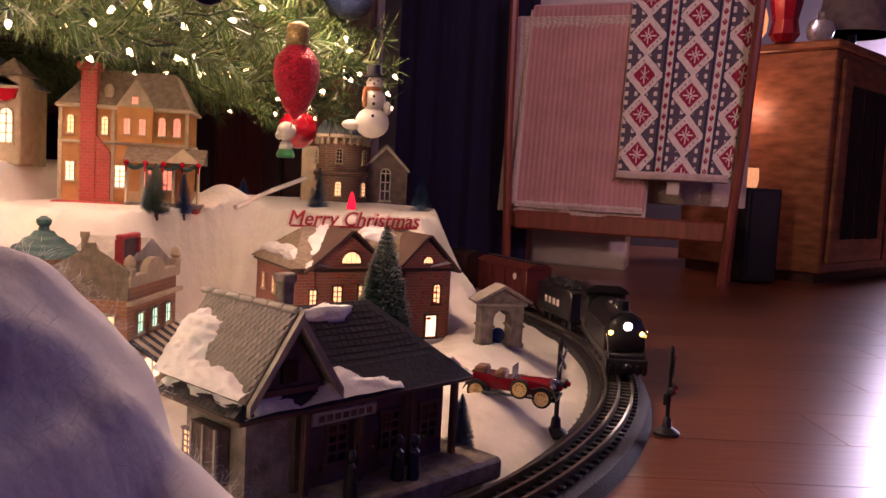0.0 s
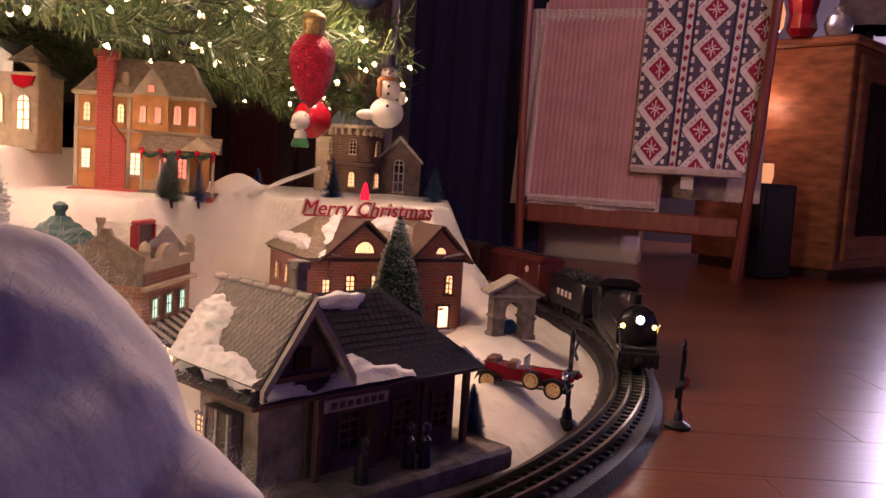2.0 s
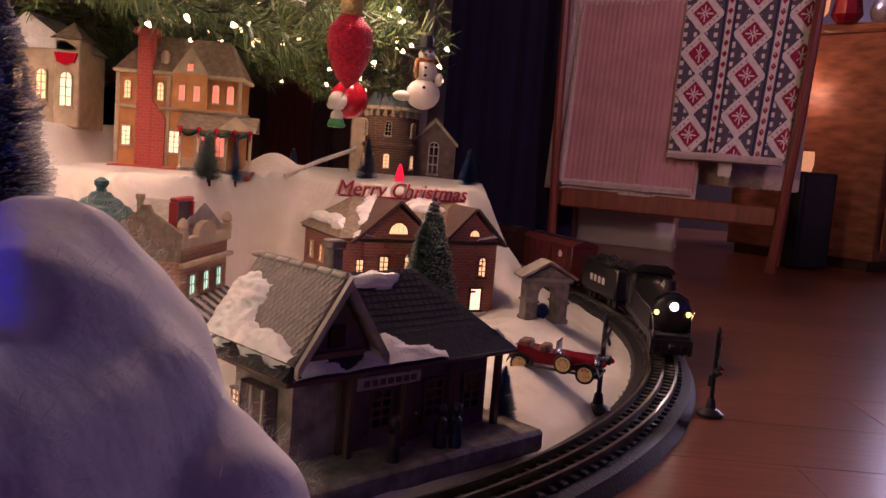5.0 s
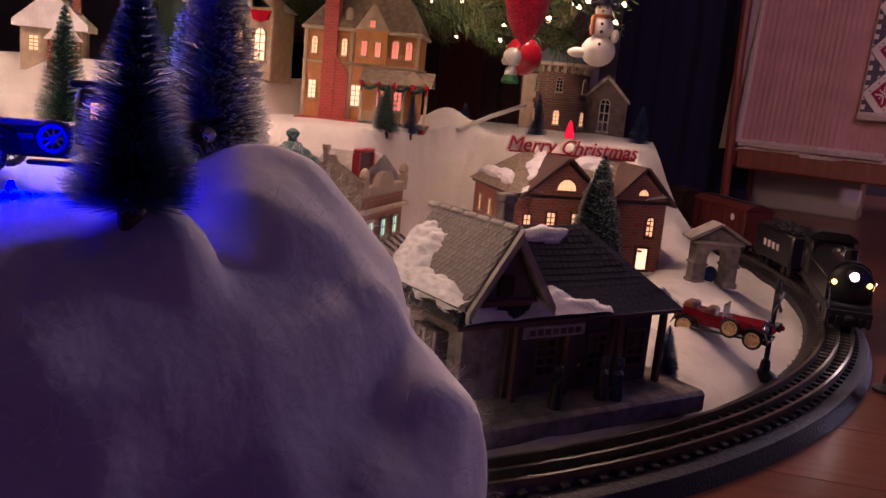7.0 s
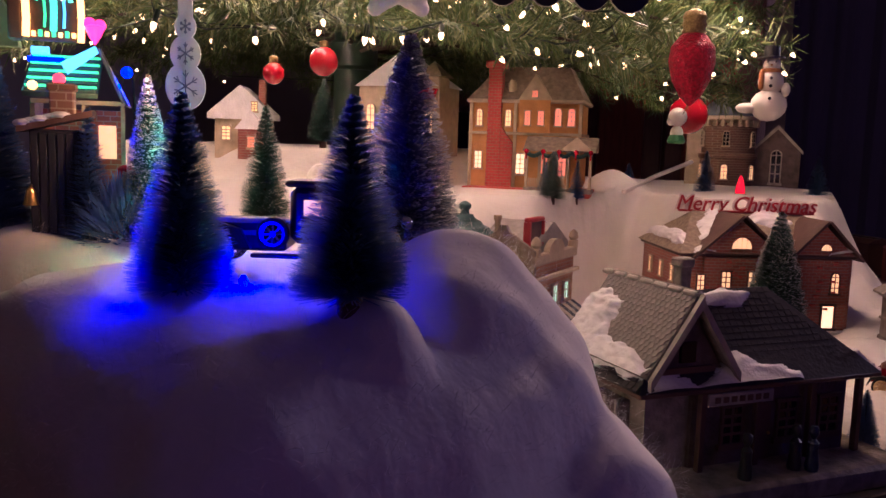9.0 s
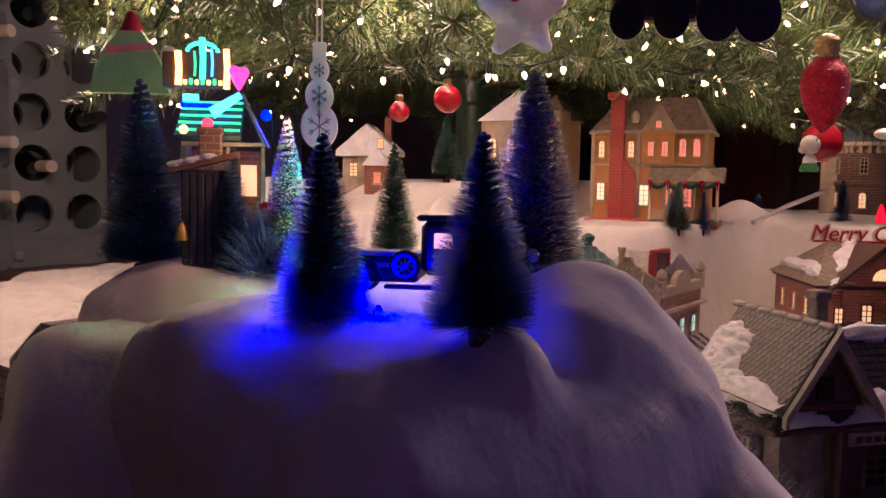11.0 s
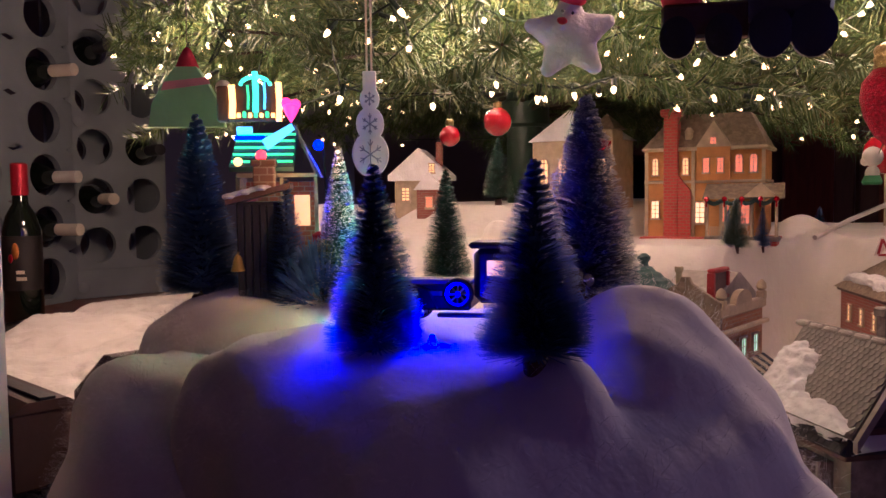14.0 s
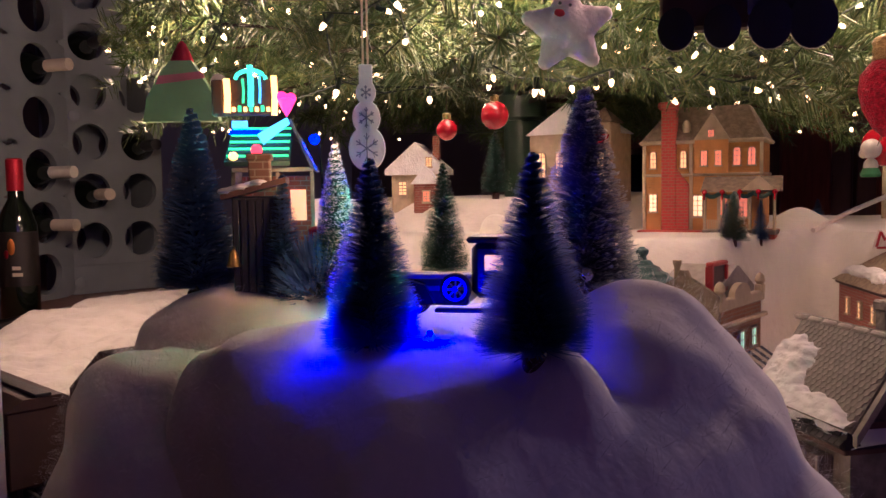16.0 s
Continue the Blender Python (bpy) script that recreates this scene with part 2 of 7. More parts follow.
RIBBON = mat("satin_ribbon", (0.7, 0.6, 0.42), rough=0.3, vary=0.1)
NAVY_GLITTER = mat("navy_glitter", (0.02, 0.03, 0.08), rough=0.35, metal=0.4, vary=0.4, scale=260, bump=0.6)
RACK_WOOD = mat("cherry_wood", (0.22, 0.055, 0.025), rough=0.35, vary=0.3, scale=10, bump=0.1, stretch=(10, 10, 1))
CABINET_WOOD = mat("alder_cabinet_wood", (0.36, 0.15, 0.06), rough=0.36, vary=0.5, scale=7, bump=0.12, stretch=(2, 2, 7))
PINK_CORD = mat("dusty_pink_corduroy", (0.52, 0.27, 0.24), rough=0.95, vary=0.15, scale=14, bump=0.4, fine=250, sheen=0.4)
SHERPA = mat("cream_sherpa", (0.62, 0.50, 0.40), rough=1.0, vary=0.15, scale=60, bump=0.9, fine=160, sheen=0.4, bump_distance=0.005)
KNIT_CREAM = mat("cream_knit", (0.78, 0.69, 0.58), rough=0.95, vary=0.12, scale=80, bump=0.6, fine=300)
KNIT_RED = mat("crimson_knit", (0.34, 0.018, 0.05), rough=0.95, vary=0.12, scale=80, bump=0.6, fine=300)
KNIT_GREY = mat("grey_knit", (0.11, 0.09, 0.11), rough=0.95, vary=0.15, scale=80, bump=0.6, fine=300)
KNIT_NAVY = mat("navy_knit", (0.035, 0.03, 0.07), rough=0.95, vary=0.15, scale=80, bump=0.6, fine=300)
RACK_GREY = mat("blue_grey_rack_paint", (0.24, 0.28, 0.31), rough=0.5, vary=0.15, scale=10, bump=0.1)
BOTTLE_DARK = mat("dark_bottle_glass", (0.008, 0.012, 0.008), rough=0.08, vary=0.1, bump=0, coat=0.5)
BOTTLE_FOIL = mat("red_foil", (0.5, 0.02, 0.03), rough=0.3, metal=0.4, vary=0.1)
LABEL_PAPER = mat("cream_label", (0.7, 0.62, 0.5), rough=0.6, vary=0.05)
LABEL_BLACK = mat("black_label", (0.02, 0.016, 0.016), rough=0.5)
ORANGE_PAINT = mat("orange_slice_print", (0.7, 0.25, 0.03), rough=0.5)
WALNUT = mat("walnut_panel", (0.10, 0.04, 0.025), rough=0.45, vary=0.3, scale=8, stretch=(6, 6, 1))
SPEAKER = mat("black_cloth_box", (0.012, 0.012, 0.016), rough=0.8, vary=0.2)
COPPER_GLASS = mat("copper_mercury_glass", (0.7, 0.3, 0.1), rough=0.25, metal=0.7, vary=0.5, scale=90, bump=0.8, fine=140, emit=(1.0, 0.42, 0.12), strength=0.5)
GLASS = mat("clear_crackle_glass", (0.8, 0.8, 0.82), rough=0.12, vary=0.2, scale=120, bump=0.8, fine=140, transmission=0.6)
PARCHMENT = mat("grey_lampshade", (0.4, 0.34, 0.3), rough=0.8)
NEON = {k: mat(f"neon_{k}", c, rough=0.4, vary=0, bump=0, emit=c, strength=s) for k, c, s in (
    ("blue", (0.004, 0.02, 1.0), 6.0), ("teal", (0.05, 0.9, 0.5), 2.0), ("amber", (1.0, 0.5, 0.08), 4.0), ("pink", (1.0, 0.04, 0.16), 2.5), ("green", (0.04, 0.9, 0.25), 1.2), ("red", (1.0, 0.04, 0.04), 3.0), ("cyan", (0.1, 0.6, 1.0), 2.0))}
HEADLAMP = mat("lit_headlamp", (1, 0.9, 0.7), rough=0.2, vary=0, bump=0, emit=(1.0, 0.78, 0.45), strength=40)
MARKER = mat("lit_marker", (1, 0.8, 0.2), rough=0.2, vary=0, bump=0, emit=(1.0, 0.6, 0.05), strength=5)
RED_GLOW = mat("red_glow", (0.8, 0.02, 0.02), rough=0.2, vary=0, bump=0, emit=(1.0, 0.01, 0.015), strength=1.0)


def let_through(m, share):
    """Thin fibres pass part of the light that falls on their far side."""
    nt = m.node_tree
    b = nt.nodes["Principled BSDF"]
    tr_, mix = nt.nodes.new("ShaderNodeBsdfTranslucent"), nt.nodes.new("ShaderNodeMixShader")
    nt.links.new(b.inputs["Base Color"].links[0].from_socket, tr_.inputs["Color"])
    mix.inputs[0].default_value = share
    nt.links.new(b.outputs[0], mix.inputs[1])
    nt.links.new(tr_.outputs[0], mix.inputs[2])
    nt.links.new(mix.outputs[0], nt.nodes["Material Output"].inputs["Surface"])


COTTON_FIBRE = mat("loose_cotton", (0.80, 0.77, 0.80), rough=1.0, vary=0.1, scale=20, bump=0)
for fibre in (COTTON_FIBRE, SISAL, SISAL_LED_TINT, SISAL_TEAL, SISAL_PURPLE, FROST):
    let_through(fibre, 0.62)

# ---- mesh tools ----
class Mesh:
    """Vertices and faces collected for one part."""

    def __init__(self):
        self.v, self.f, self.mi, self.weld = [], [], [], False

    def add(self, verts, faces, index=0, m=None):
        n = len(self.v)
        self.v += [tuple(m @ Vector(p)) for p in verts] if m else [tuple(p) for p in verts]
        self.f += [tuple(n + i for i in f) for f in faces]
        self.mi += [index] * len(faces)
        return self

    def box(self, x0, x1, y0, y1, z0, z1, c=0.0, index=0, m=None):
        """A box, its edges cut off by c."""
        if c <= 0:
            vs = [(x, y, z) for x in (x0, x1) for y in (y0, y1) for z in (z0, z1)]
            return self.add(vs, [(0, 1, 3, 2), (4, 6, 7, 5), (0, 4, 5, 1), (2, 3, 7, 6), (0, 2, 6, 4), (1, 5, 7, 3)], index, m)
        prof = [(x0 + c, y0), (x1 - c, y0), (x1, y0 + c), (x1, y1 - c), (x1 - c, y1), (x0 + c, y1), (x0, y1 - c), (x0, y0 + c)]
        inn = [(min(max(x, x0 + c), x1 - c), min(max(y, y0 + c), y1 - c)) for x, y in prof]
        vs = [(*p, z0) for p in inn] + [(*p, z0 + c) for p in prof] + [(*p, z1 - c) for p in prof] + [(*p, z1) for p in inn]
        fs = [tuple(reversed(range(8))), tuple(range(24, 32))]
        for k in range(3):
            fs += [(8 * k + i, 8 * k + (i + 1) % 8, 8 * k + 8 + (i + 1) % 8, 8 * k + 8 + i) for i in range(8)]
        return self.add(vs, fs, index, m)

    def lathe(self, prof, n=16, cx=0.0, cy=0.0, index=0, m=None, hoop=False):
        """Turns (radius, z) pairs round the z axis; a hoop closes on itself and has no ends."""
        prof = list(prof) + [prof[0]] if hoop else prof
        vs, fs = [], []
        for r, z in prof:
            vs += [(cx + r * math.cos(2 * math.pi * i / n), cy + r * math.sin(2 * math.pi * i / n), z) for i in range(n)]
        for k in range(len(prof) - 1):
            fs += [(k * n + i, k * n + (i + 1) % n, (k + 1) * n + (i + 1) % n, (k + 1) * n + i) for i in range(n)]
        if not hoop:
            fs += [tuple(reversed(range(n))), tuple(range((len(prof) - 1) * n, len(prof) * n))]
        return self.add(vs, fs, index, m)

    def prism(self, poly, a0, a1, axis="y", index=0, m=None):
        """Pushes a flat outline along an axis; the outline lies in the other two."""
        put = {"y": lambda p, a: (p[0], a, p[1]), "x": lambda p, a: (a, p[0], p[1]), "z": lambda p, a: (p[0], p[1], a)}[axis]
        n = len(poly)
        vs = [put(p, a0) for p in poly] + [put(p, a1) for p in poly]
        fs = [tuple(range(n)), tuple(reversed(range(n, 2 * n)))] + [(i, n + i, n + (i + 1) % n, (i + 1) % n) for i in range(n)]
        return self.add(vs, fs, index, m)

    def tube(self, pts, r, n=6, r1=None, index=0):
        pts = [Vector(p) for p in pts]
        vs, fs = [], []
        for k, p in enumerate(pts):
            d = (pts[min(k + 1, len(pts) - 1)] - pts[max(k - 1, 0)]).normalized()
            a = d.orthogonal().normalized()
            b = d.cross(a)
            rr = r if r1 is None else r + (r1 - r) * k / max(len(pts) - 1, 1)
            vs += [tuple(p + rr * (a * math.cos(2 * math.pi * i / n) + b * math.sin(2 * math.pi * i / n))) for i in range(n)]
        for k in range(len(pts) - 1):
            fs += [(k * n + i, k * n + (i + 1) % n, (k + 1) * n + (i + 1) % n, (k + 1) * n + i) for i in range(n)]
        fs += [tuple(reversed(range(n))), tuple(range((len(pts) - 1) * n, len(pts) * n))]
        return self.add(vs, fs, index)

    def ball(self, c, r, n=14, k=8, squash=(1, 1, 1), index=0):
        prof = [(max(1e-4, math.sin(math.pi * i / k)) * r, -math.cos(math.pi * i / k) * r) for i in range(k + 1)]
        return self.lathe(prof, n, index=index, m=Matrix.Translation(c) @ Matrix.Diagonal((*squash, 1)))

    def plate(self, corners, d, index=0):
        """A slab from a flat outline, d thick along its normal."""
        cs = [Vector(c) for c in corners]
        nrm = (cs[1] - cs[0]).cross(cs[2] - cs[0]).normalized() * d
        n = len(cs)
        return self.add([tuple(c) for c in cs] + [tuple(c + nrm) for c in cs],
                        [tuple(reversed(range(n))), tuple(range(n, 2 * n))] + [(i, (i + 1) % n, n + (i + 1) % n, n + i) for i in range(n)], index)

    def data(self, name, mats, smooth=False):
        me = bpy.data.meshes.new(name)
        me.from_pydata(self.v, [], self.f)
        for m in mats if isinstance(mats, (list, tuple)) else [mats]:
            me.materials.append(m)
        if any(self.mi):
            me.polygons.foreach_set("material_index", self.mi)
        if smooth:
            me.polygons.foreach_set("use_smooth", [True] * len(me.polygons))
            me.set_sharp_from_angle(angle=radians(40))
        bm = bmesh.new()
        bm.from_mesh(me)
        if self.weld:
            bmesh.ops.remove_doubles(bm, verts=bm.verts, dist=1e-5)
        bmesh.ops.recalc_face_normals(bm, faces=bm.faces)
        bm.to_mesh(me)
        bm.free()
        return me


def part(name, mesh, material, parent=None, label="", smooth=True):
    ob = new(name, mesh.data(name, material, smooth))
    if parent:
        ob.parent = parent
    return tagged(ob, label)


def thing(name, x, y, z, turn, label, category, group="", kind=""):
    ob = new(name)
    ob.empty_display_size = 0.01
    ob.matrix_world = pose(x, y, z, 0, 0, turn)
    return tagged(ob, label, category, group, kind)


def solid(name, mesh, material, label, category, group="", kind="", m=None, smooth=True):
    ob = part(name, mesh, material, None, label, smooth)
    if m:
        ob.matrix_world = m
    return tagged(ob, "", category, group, kind)


def rnd(a, b):
    return random.uniform(a, b)


# ---- the room ----
floor = solid("floor", Mesh().box(-3.2, 3.4, -2.2, 3.9, -0.06, -0.004), BOARD_GAP, "reddish brown glossy laminate floor boards", "floor", kind="structure")
for nm, b in (("wall_north", (-3.3, 3.5, 3.9, 4.02)), ("wall_south", (-3.3, 3.5, -2.32, -2.2)), ("wall_west", (-3.32, -3.2, -2.2, 3.9)), ("wall_east", (3.4, 3.52, -2.2, 3.9))):
    solid(nm, Mesh().box(*b, -0.06, 2.5), WALL, "plain greige room wall, darkened to cut bounce", "wall", kind="structure")
solid("ceiling", Mesh().box(-3.3, 3.5, -2.3, 4.0, 2.5, 2.6), CEIL, "plain grey painted ceiling, darkened to cut bounce", "ceiling", kind="structure")

# white casing of a wall end behind the rack
casing = thing("trim", 0.36, 2.86, 0, -26, "white painted wall end with tall baseboard", "trim", kind="structure")
part("panel", Mesh().box(-0.02, 0.30, 0.02, 0.14, 0, 2.4, 0.004), TRIM, casing)
part("baseboard", Mesh().box(-0.022, 0.32, 0.002, 0.02, 0, 0.11, 0.006), TRIM, casing)

post = thing("trim", -0.408, 0.376, 0, 28, "white painted door casing", "trim", kind="structure")
part("casing", Mesh().box(-0.03, 0.025, -0.008, 0.008, 0, 2.4, 0.003), TRIM, post)

# dark drape in folds
m = Mesh()
N = 60
pts = [(0.0 + 0.40 * i / N, 0.010 * math.sin(i * 0.5) + 0.004 * math.sin(i * 1.3)) for i in range(N + 1)]
m.prism(pts + [(x, y + 0.012) for x, y in reversed(pts)], 0.01, 2.2, "z")
solid("curtain", m, WALL_DARK, "dark navy full length drape in folds", "curtain", m=pose(-0.05, 2.72, 0, 0, 0, 2))

# wooden cupboard with panelled doors behind the village
cup = thing("cupboard", -0.62, 2.70, 0, 0, "dark walnut cupboard with framed doors", "cupboard")
part("body", Mesh().box(0, 0.50, 0, 0.40, 0.05, 1.6, 0.006), WALNUT, cup)
part("plinth", Mesh().box(0.02, 0.48, 0.02, 0.38, 0, 0.05), WALNUT, cup)
for x in (0.01, 0.255):
    d = part("door", Mesh().box(x, x + 0.235, -0.02, -0.001, 0.07, 1.58, 0.004), WALNUT, cup)
    part("door_panel", Mesh().box(x + 0.05, x + 0.185, -0.03, -0.021, 0.14, 1.5, 0.006), RACK_WOOD, d)

# low dark television stand and grey box further back
tv = thing("media_stand", -1.35, 2.55, 0, 0, "low dark wooden media stand with open shelf", "media stand")
part("top", Mesh().box(0, 0.70, 0, 0.40, 0.36, 0.40, 0.004), WALNUT, tv)
part("shelf", Mesh().box(0.02, 0.68, 0.01, 0.39, 0.16, 0.18, 0.003), WALNUT, tv)
part("base", Mesh().box(0, 0.70, 0, 0.40, 0.0, 0.04, 0.003), WALNUT, tv)
for x in (0.0, 0.67):
    part("side_panel", Mesh().box(x, x + 0.03, 0.002, 0.398, 0.04, 0.36), WALNUT, tv)
part("back_panel", Mesh().box(0.03, 0.67, 0.385, 0.395, 0.04, 0.36), SPEAKER, tv)
cons = thing("console_box", -1.25, 2.6, 0.40, 0, "matt dark grey electronics box on the media stand", "console")
part("body", Mesh().box(0, 0.42, 0, 0.25, 0.008, 0.10, 0.006), RACK_GREY, cons)
part("foot", Mesh().box(0.03, 0.39, 0.03, 0.22, 0, 0.008), RUBBER, cons)

# ---- quilt rack with two throws ----
rack = thing("quilt_rack", 0.285, 2.63, 0, -23, "cherry stained wooden quilt rack", "quilt rack")
for x in (0.0, 0.585):
    out = -0.012 if x == 0.0 else 0.028
    part("front_leg", Mesh().tube([(x, 0.0, 0.0), (x + out, -0.012, 0.40), (x + out * 1.6, -0.006, 0.78)], 0.0125, 8), RACK_WOOD, rack)
    part("back_leg", Mesh().tube([(x, 0.20, 0.0), (x + 0.012, 0.15, 0.40), (x + 0.02, 0.105, 0.72)], 0.0135, 8), RACK_WOOD, rack)
    part("bracket", Mesh().box(x - 0.008, x + 0.016, 0.02, 0.18, 0.12, 0.165, 0.004), RACK_WOOD, rack)
part("lower_rail", Mesh().box(0.012, 0.585, 0.006, 0.026, 0.115, 0.168, 0.005), RACK_WOOD, rack)
part("back_rail", Mesh().box(0.012, 0.585, 0.172, 0.190, 0.115, 0.160, 0.005), RACK_WOOD, rack)
for y, z in ((0.075, 0.70), (0.105, 0.72)):
    part("top_rail", Mesh().tube([(0.015, y, z), (0.60, y, z)], 0.011, 8), RACK_WOOD, rack)


def drape(x0, x1, z_front, z_back, ribs, thick, lean, seed, nu=90, nv=70):
    """A throw over the top rails: front skin, fold over the rail, back skin, with soft waves. Gives skin points by (u, v)."""
    top, rail_y = 0.735, 0.09
    lf, lb = top - z_front, top - z_back
    rows = []
    for j in range(nv + 1):
        s = (lf + lb + 0.08) * j / nv
        row = []
        for i in range(nu + 1):
            u = i / nu
            wave = 0.010 * math.sin(u * 7 + seed) + 0.006 * math.sin(u * 17 + seed * 2)
            x = x0 + (x1 - x0) * u
            if s < lf:
                k = 1 - s / lf
                z = z_front + s
                y = rail_y - 0.035 - lean * k + wave * k
                x += 0.02 * k * math.sin(seed + 2 * u) - 0.02 * k
            elif s < lf + 0.08:
                a = (s - lf) / 0.08 * math.pi
                z = top + 0.018 * math.sin(a)
                y = rail_y - 0.035 * math.cos(a)
            else:
                k = (s - lf - 0.08) / lb
                z = top - (s - lf - 0.08)
                y = rail_y + 0.035 + 0.05 * k + wave * k
            y -= ribs * (0.5 + 0.5 * math.cos(u * 2 * math.pi * 26)) if ribs else 0
            row.append((x, y, z))
        rows.append(row)
    return rows


def sheet(rows, thick, pick=None):
    m = Mesh()
    nv, nu = len(rows), len(rows[0])
    vs = [p for r in rows for p in r]
    fs, ids = [], []
    for j in range(nv - 1):
        for i in range(nu - 1):
            fs.append((j * nu + i, j * nu + i + 1, (j + 1) * nu + i + 1, (j + 1) * nu + i))
            ids.append(pick(i / (nu - 1), j / (nv - 1)) if pick else 0)
    m.add(vs, fs)
    m.mi = ids
    return m


def knit(u, v):
    """Nordic bands: two wide columns of diamonds between narrow striped columns."""
    a = (u * 2.45) % 1.0
    row = v * 17.5
    if a > 0.74:
        b = (a - 0.74) / 0.26
        if b < 0.14 or b > 0.86:
            return 3
        if b < 0.24 or b > 0.76:
            return 2
        d = abs(b - 0.5) * 2.2 + abs(((row * 2.2) % 1) - 0.5) * 1.6
        return 1 if 0.12 < d < 0.50 else 0
    b = a / 0.74
    dz = ((row * 0.58 + (0.5 if int(u * 2.45) % 2 else 0)) % 1) - 0.5
    dx = b - 0.5
    d = (abs(dx) + abs(dz)) * 2
    if d < 0.64:
        star = d < 0.44 and (abs(dx) < 0.016 or abs(dz) < 0.016 or abs(abs(dx) - abs(dz)) < 0.018)
        return 0 if star and d > 0.06 else 1
    if d < 1.10:
        return 2 if 0.80 < d < 0.87 and int((dx + dz + 2) * 16) % 3 == 0 else 0
    if d < 1.17:
        return 3
    return 0 if int(b * 11) % 3 == 0 and int(row * 5) % 2 else 2


for nm, args, mats, lab, pick in (
        ("pink_throw", (0.020, 0.38, 0.185, 0.30, 0.0022, 0.006, 0.05, 0.4), PINK_CORD, "dusty pink ribbed throw over the quilt rack", None),
        ("nordic_throw", (0.30, 0.618, 0.275, 0.20, 0.0, 0.008, 0.062, 1.7), [KNIT_CREAM, KNIT_RED, KNIT_GREY, KNIT_NAVY],
         "cream throw with crimson nordic diamonds over the rack", knit)):
    rows = drape(*args, nu=208 if pick is None else 190, nv=70 if pick is None else 270)
    if pick:
        rows = [[(x, y - 0.012, z + 0.006) for x, y, z in r] for r in rows]
    th = thing(nm, 0.285, 2.63, 0, -23, lab, "blanket")
    part("face", sheet(rows, 0.006, pick), mats, th)
    spread = 0.004 if pick else 0.050
    back = [[(x - spread + (spread + 0.004) * (i / (len(r) - 1)), y + 0.009 if j < len(rows) * 0.125 else y - 0.009, z - (0.006 if pick else 0.022)) for i, (x, y, z) in enumerate(r)] for j, r in enumerate(rows[::4])]
    part("lining", sheet(back, 0.006), SHERPA, th, "cream fleece lining")
    hem = [rows[0][i] for i in range(0, len(rows[0]), 6)]
    part("hem", Mesh().tube([(x, y + 0.005, z) for x, y, z in hem], 0.0115, 6), SHERPA, th, "cream fleece hem")
    if pick:
        part("care_tag", Mesh().box(0.43, 0.462, 0.0, 0.002, 0.235, 0.275), LABEL_PAPER, th, "white care tag")
    else:
        side = [rows[j][0] for j in range(0, 40, 4)]
        part("side_hem", Mesh().tube([(x - 0.003, y + 0.006, z) for x, y, z in side], 0.011, 6, 0.006), SHERPA, th, "cream fleece edge")

# ---- wooden cabinet with things on it ----
cab = thing("cabinet", 1.172, 2.608, 0, 43, "alder wood cabinet with framed front", "cabinet")
part("body", Mesh().box(0.0, 0.9, 0.0, 0.45, 0.03, 0.665, 0.004), CABINET_WOOD, cab)
part("top", Mesh().box(-0.012, 0.92, -0.012, 0.46, 0.665, 0.69, 0.006), CABINET_WOOD, cab)
part("plinth", Mesh().box(0.02, 0.88, 0.02, 0.43, 0.0, 0.03), WALNUT, cab)
for x in (0.03, 0.46):
    d = part("door", Mesh().box(x, x + 0.41, -0.016, -0.001, 0.06, 0.64, 0.004), CABINET_WOOD, cab)
    for k in range(3):
        part("pane", Mesh().box(x + 0.06 + 0.10 * k, x + 0.145 + 0.10 * k, -0.021, -0.017, 0.13, 0.57, 0.002), DARK_GLASS, d, "dark glass pane")
    part("knob", Mesh().ball((x + 0.38, -0.026, 0.35), 0.010), BRASS, d)

box = thing("speaker_box", 0.93, 2.54, 0, 8, "black cloth covered speaker box beside cabinet", "speaker")
part("body", Mesh().box(0, 0.10, 0, 0.12, 0.006, 0.265, 0.004), SPEAKER, box)
part("grille", Mesh().box(0.008, 0.092, -0.005, -0.001, 0.02, 0.255, 0.003), RUBBER, box)
for x in (0.01, 0.08):
    part("foot", Mesh().lathe([(0.008, 0), (0.008, 0.006)], 10, x + 0.005, 0.06), RUBBER, box)
can = thing("candle_holder", 0.952, 2.585, 0.265, 0, "small copper glass candle holder glowing on the speaker", "candle holder")
part("cup", Mesh().lathe([(0.014, 0), (0.019, 0.02), (0.017, 0.055), (0.013, 0.055), (0.015, 0.02), (0.010, 0.004)], 14), COPPER_GLASS, can)
part("candle", Mesh().lathe([(0.011, 0.004), (0.011, 0.03), (0.004, 0.032)], 12), LIT, can)

TOP = 0.69
vase = thing("copper_vase", 0.955, 2.70, TOP, 0, "glowing copper mercury glass vase on the cabinet", "vase")
part("body", Mesh().lathe([(0.03, 0), (0.045, 0.02), (0.048, 0.06), (0.036, 0.10), (0.03, 0.13), (0.034, 0.14), (0.03, 0.14)], 20), COPPER_GLASS, vase)
rv = thing("red_vase", 1.06, 2.71, TOP, 0, "dark red faceted glass vase on the cabinet", "vase")
part("body", Mesh().lathe([(0.03, 0), (0.044, 0.02), (0.036, 0.06), (0.046, 0.11), (0.05, 0.17), (0.042, 0.17), (0.036, 0.10)], 9), AUTO_RED, rv, smooth=False)
gb = thing("glass_float", 1.155, 2.69, TOP, 0, "round clear crackle glass ball with neck", "glass ball")
part("ball", Mesh().lathe([(0.016, 0), (0.034, 0.014), (0.04, 0.036), (0.032, 0.06), (0.012, 0.072), (0.012, 0.085), (0.016, 0.088), (0.004, 0.088)], 20), GLASS, gb)
tl = thing("table_lamp", 1.33, 2.86, TOP, 0, "unlit table lamp with grey drum shade", "lamp")
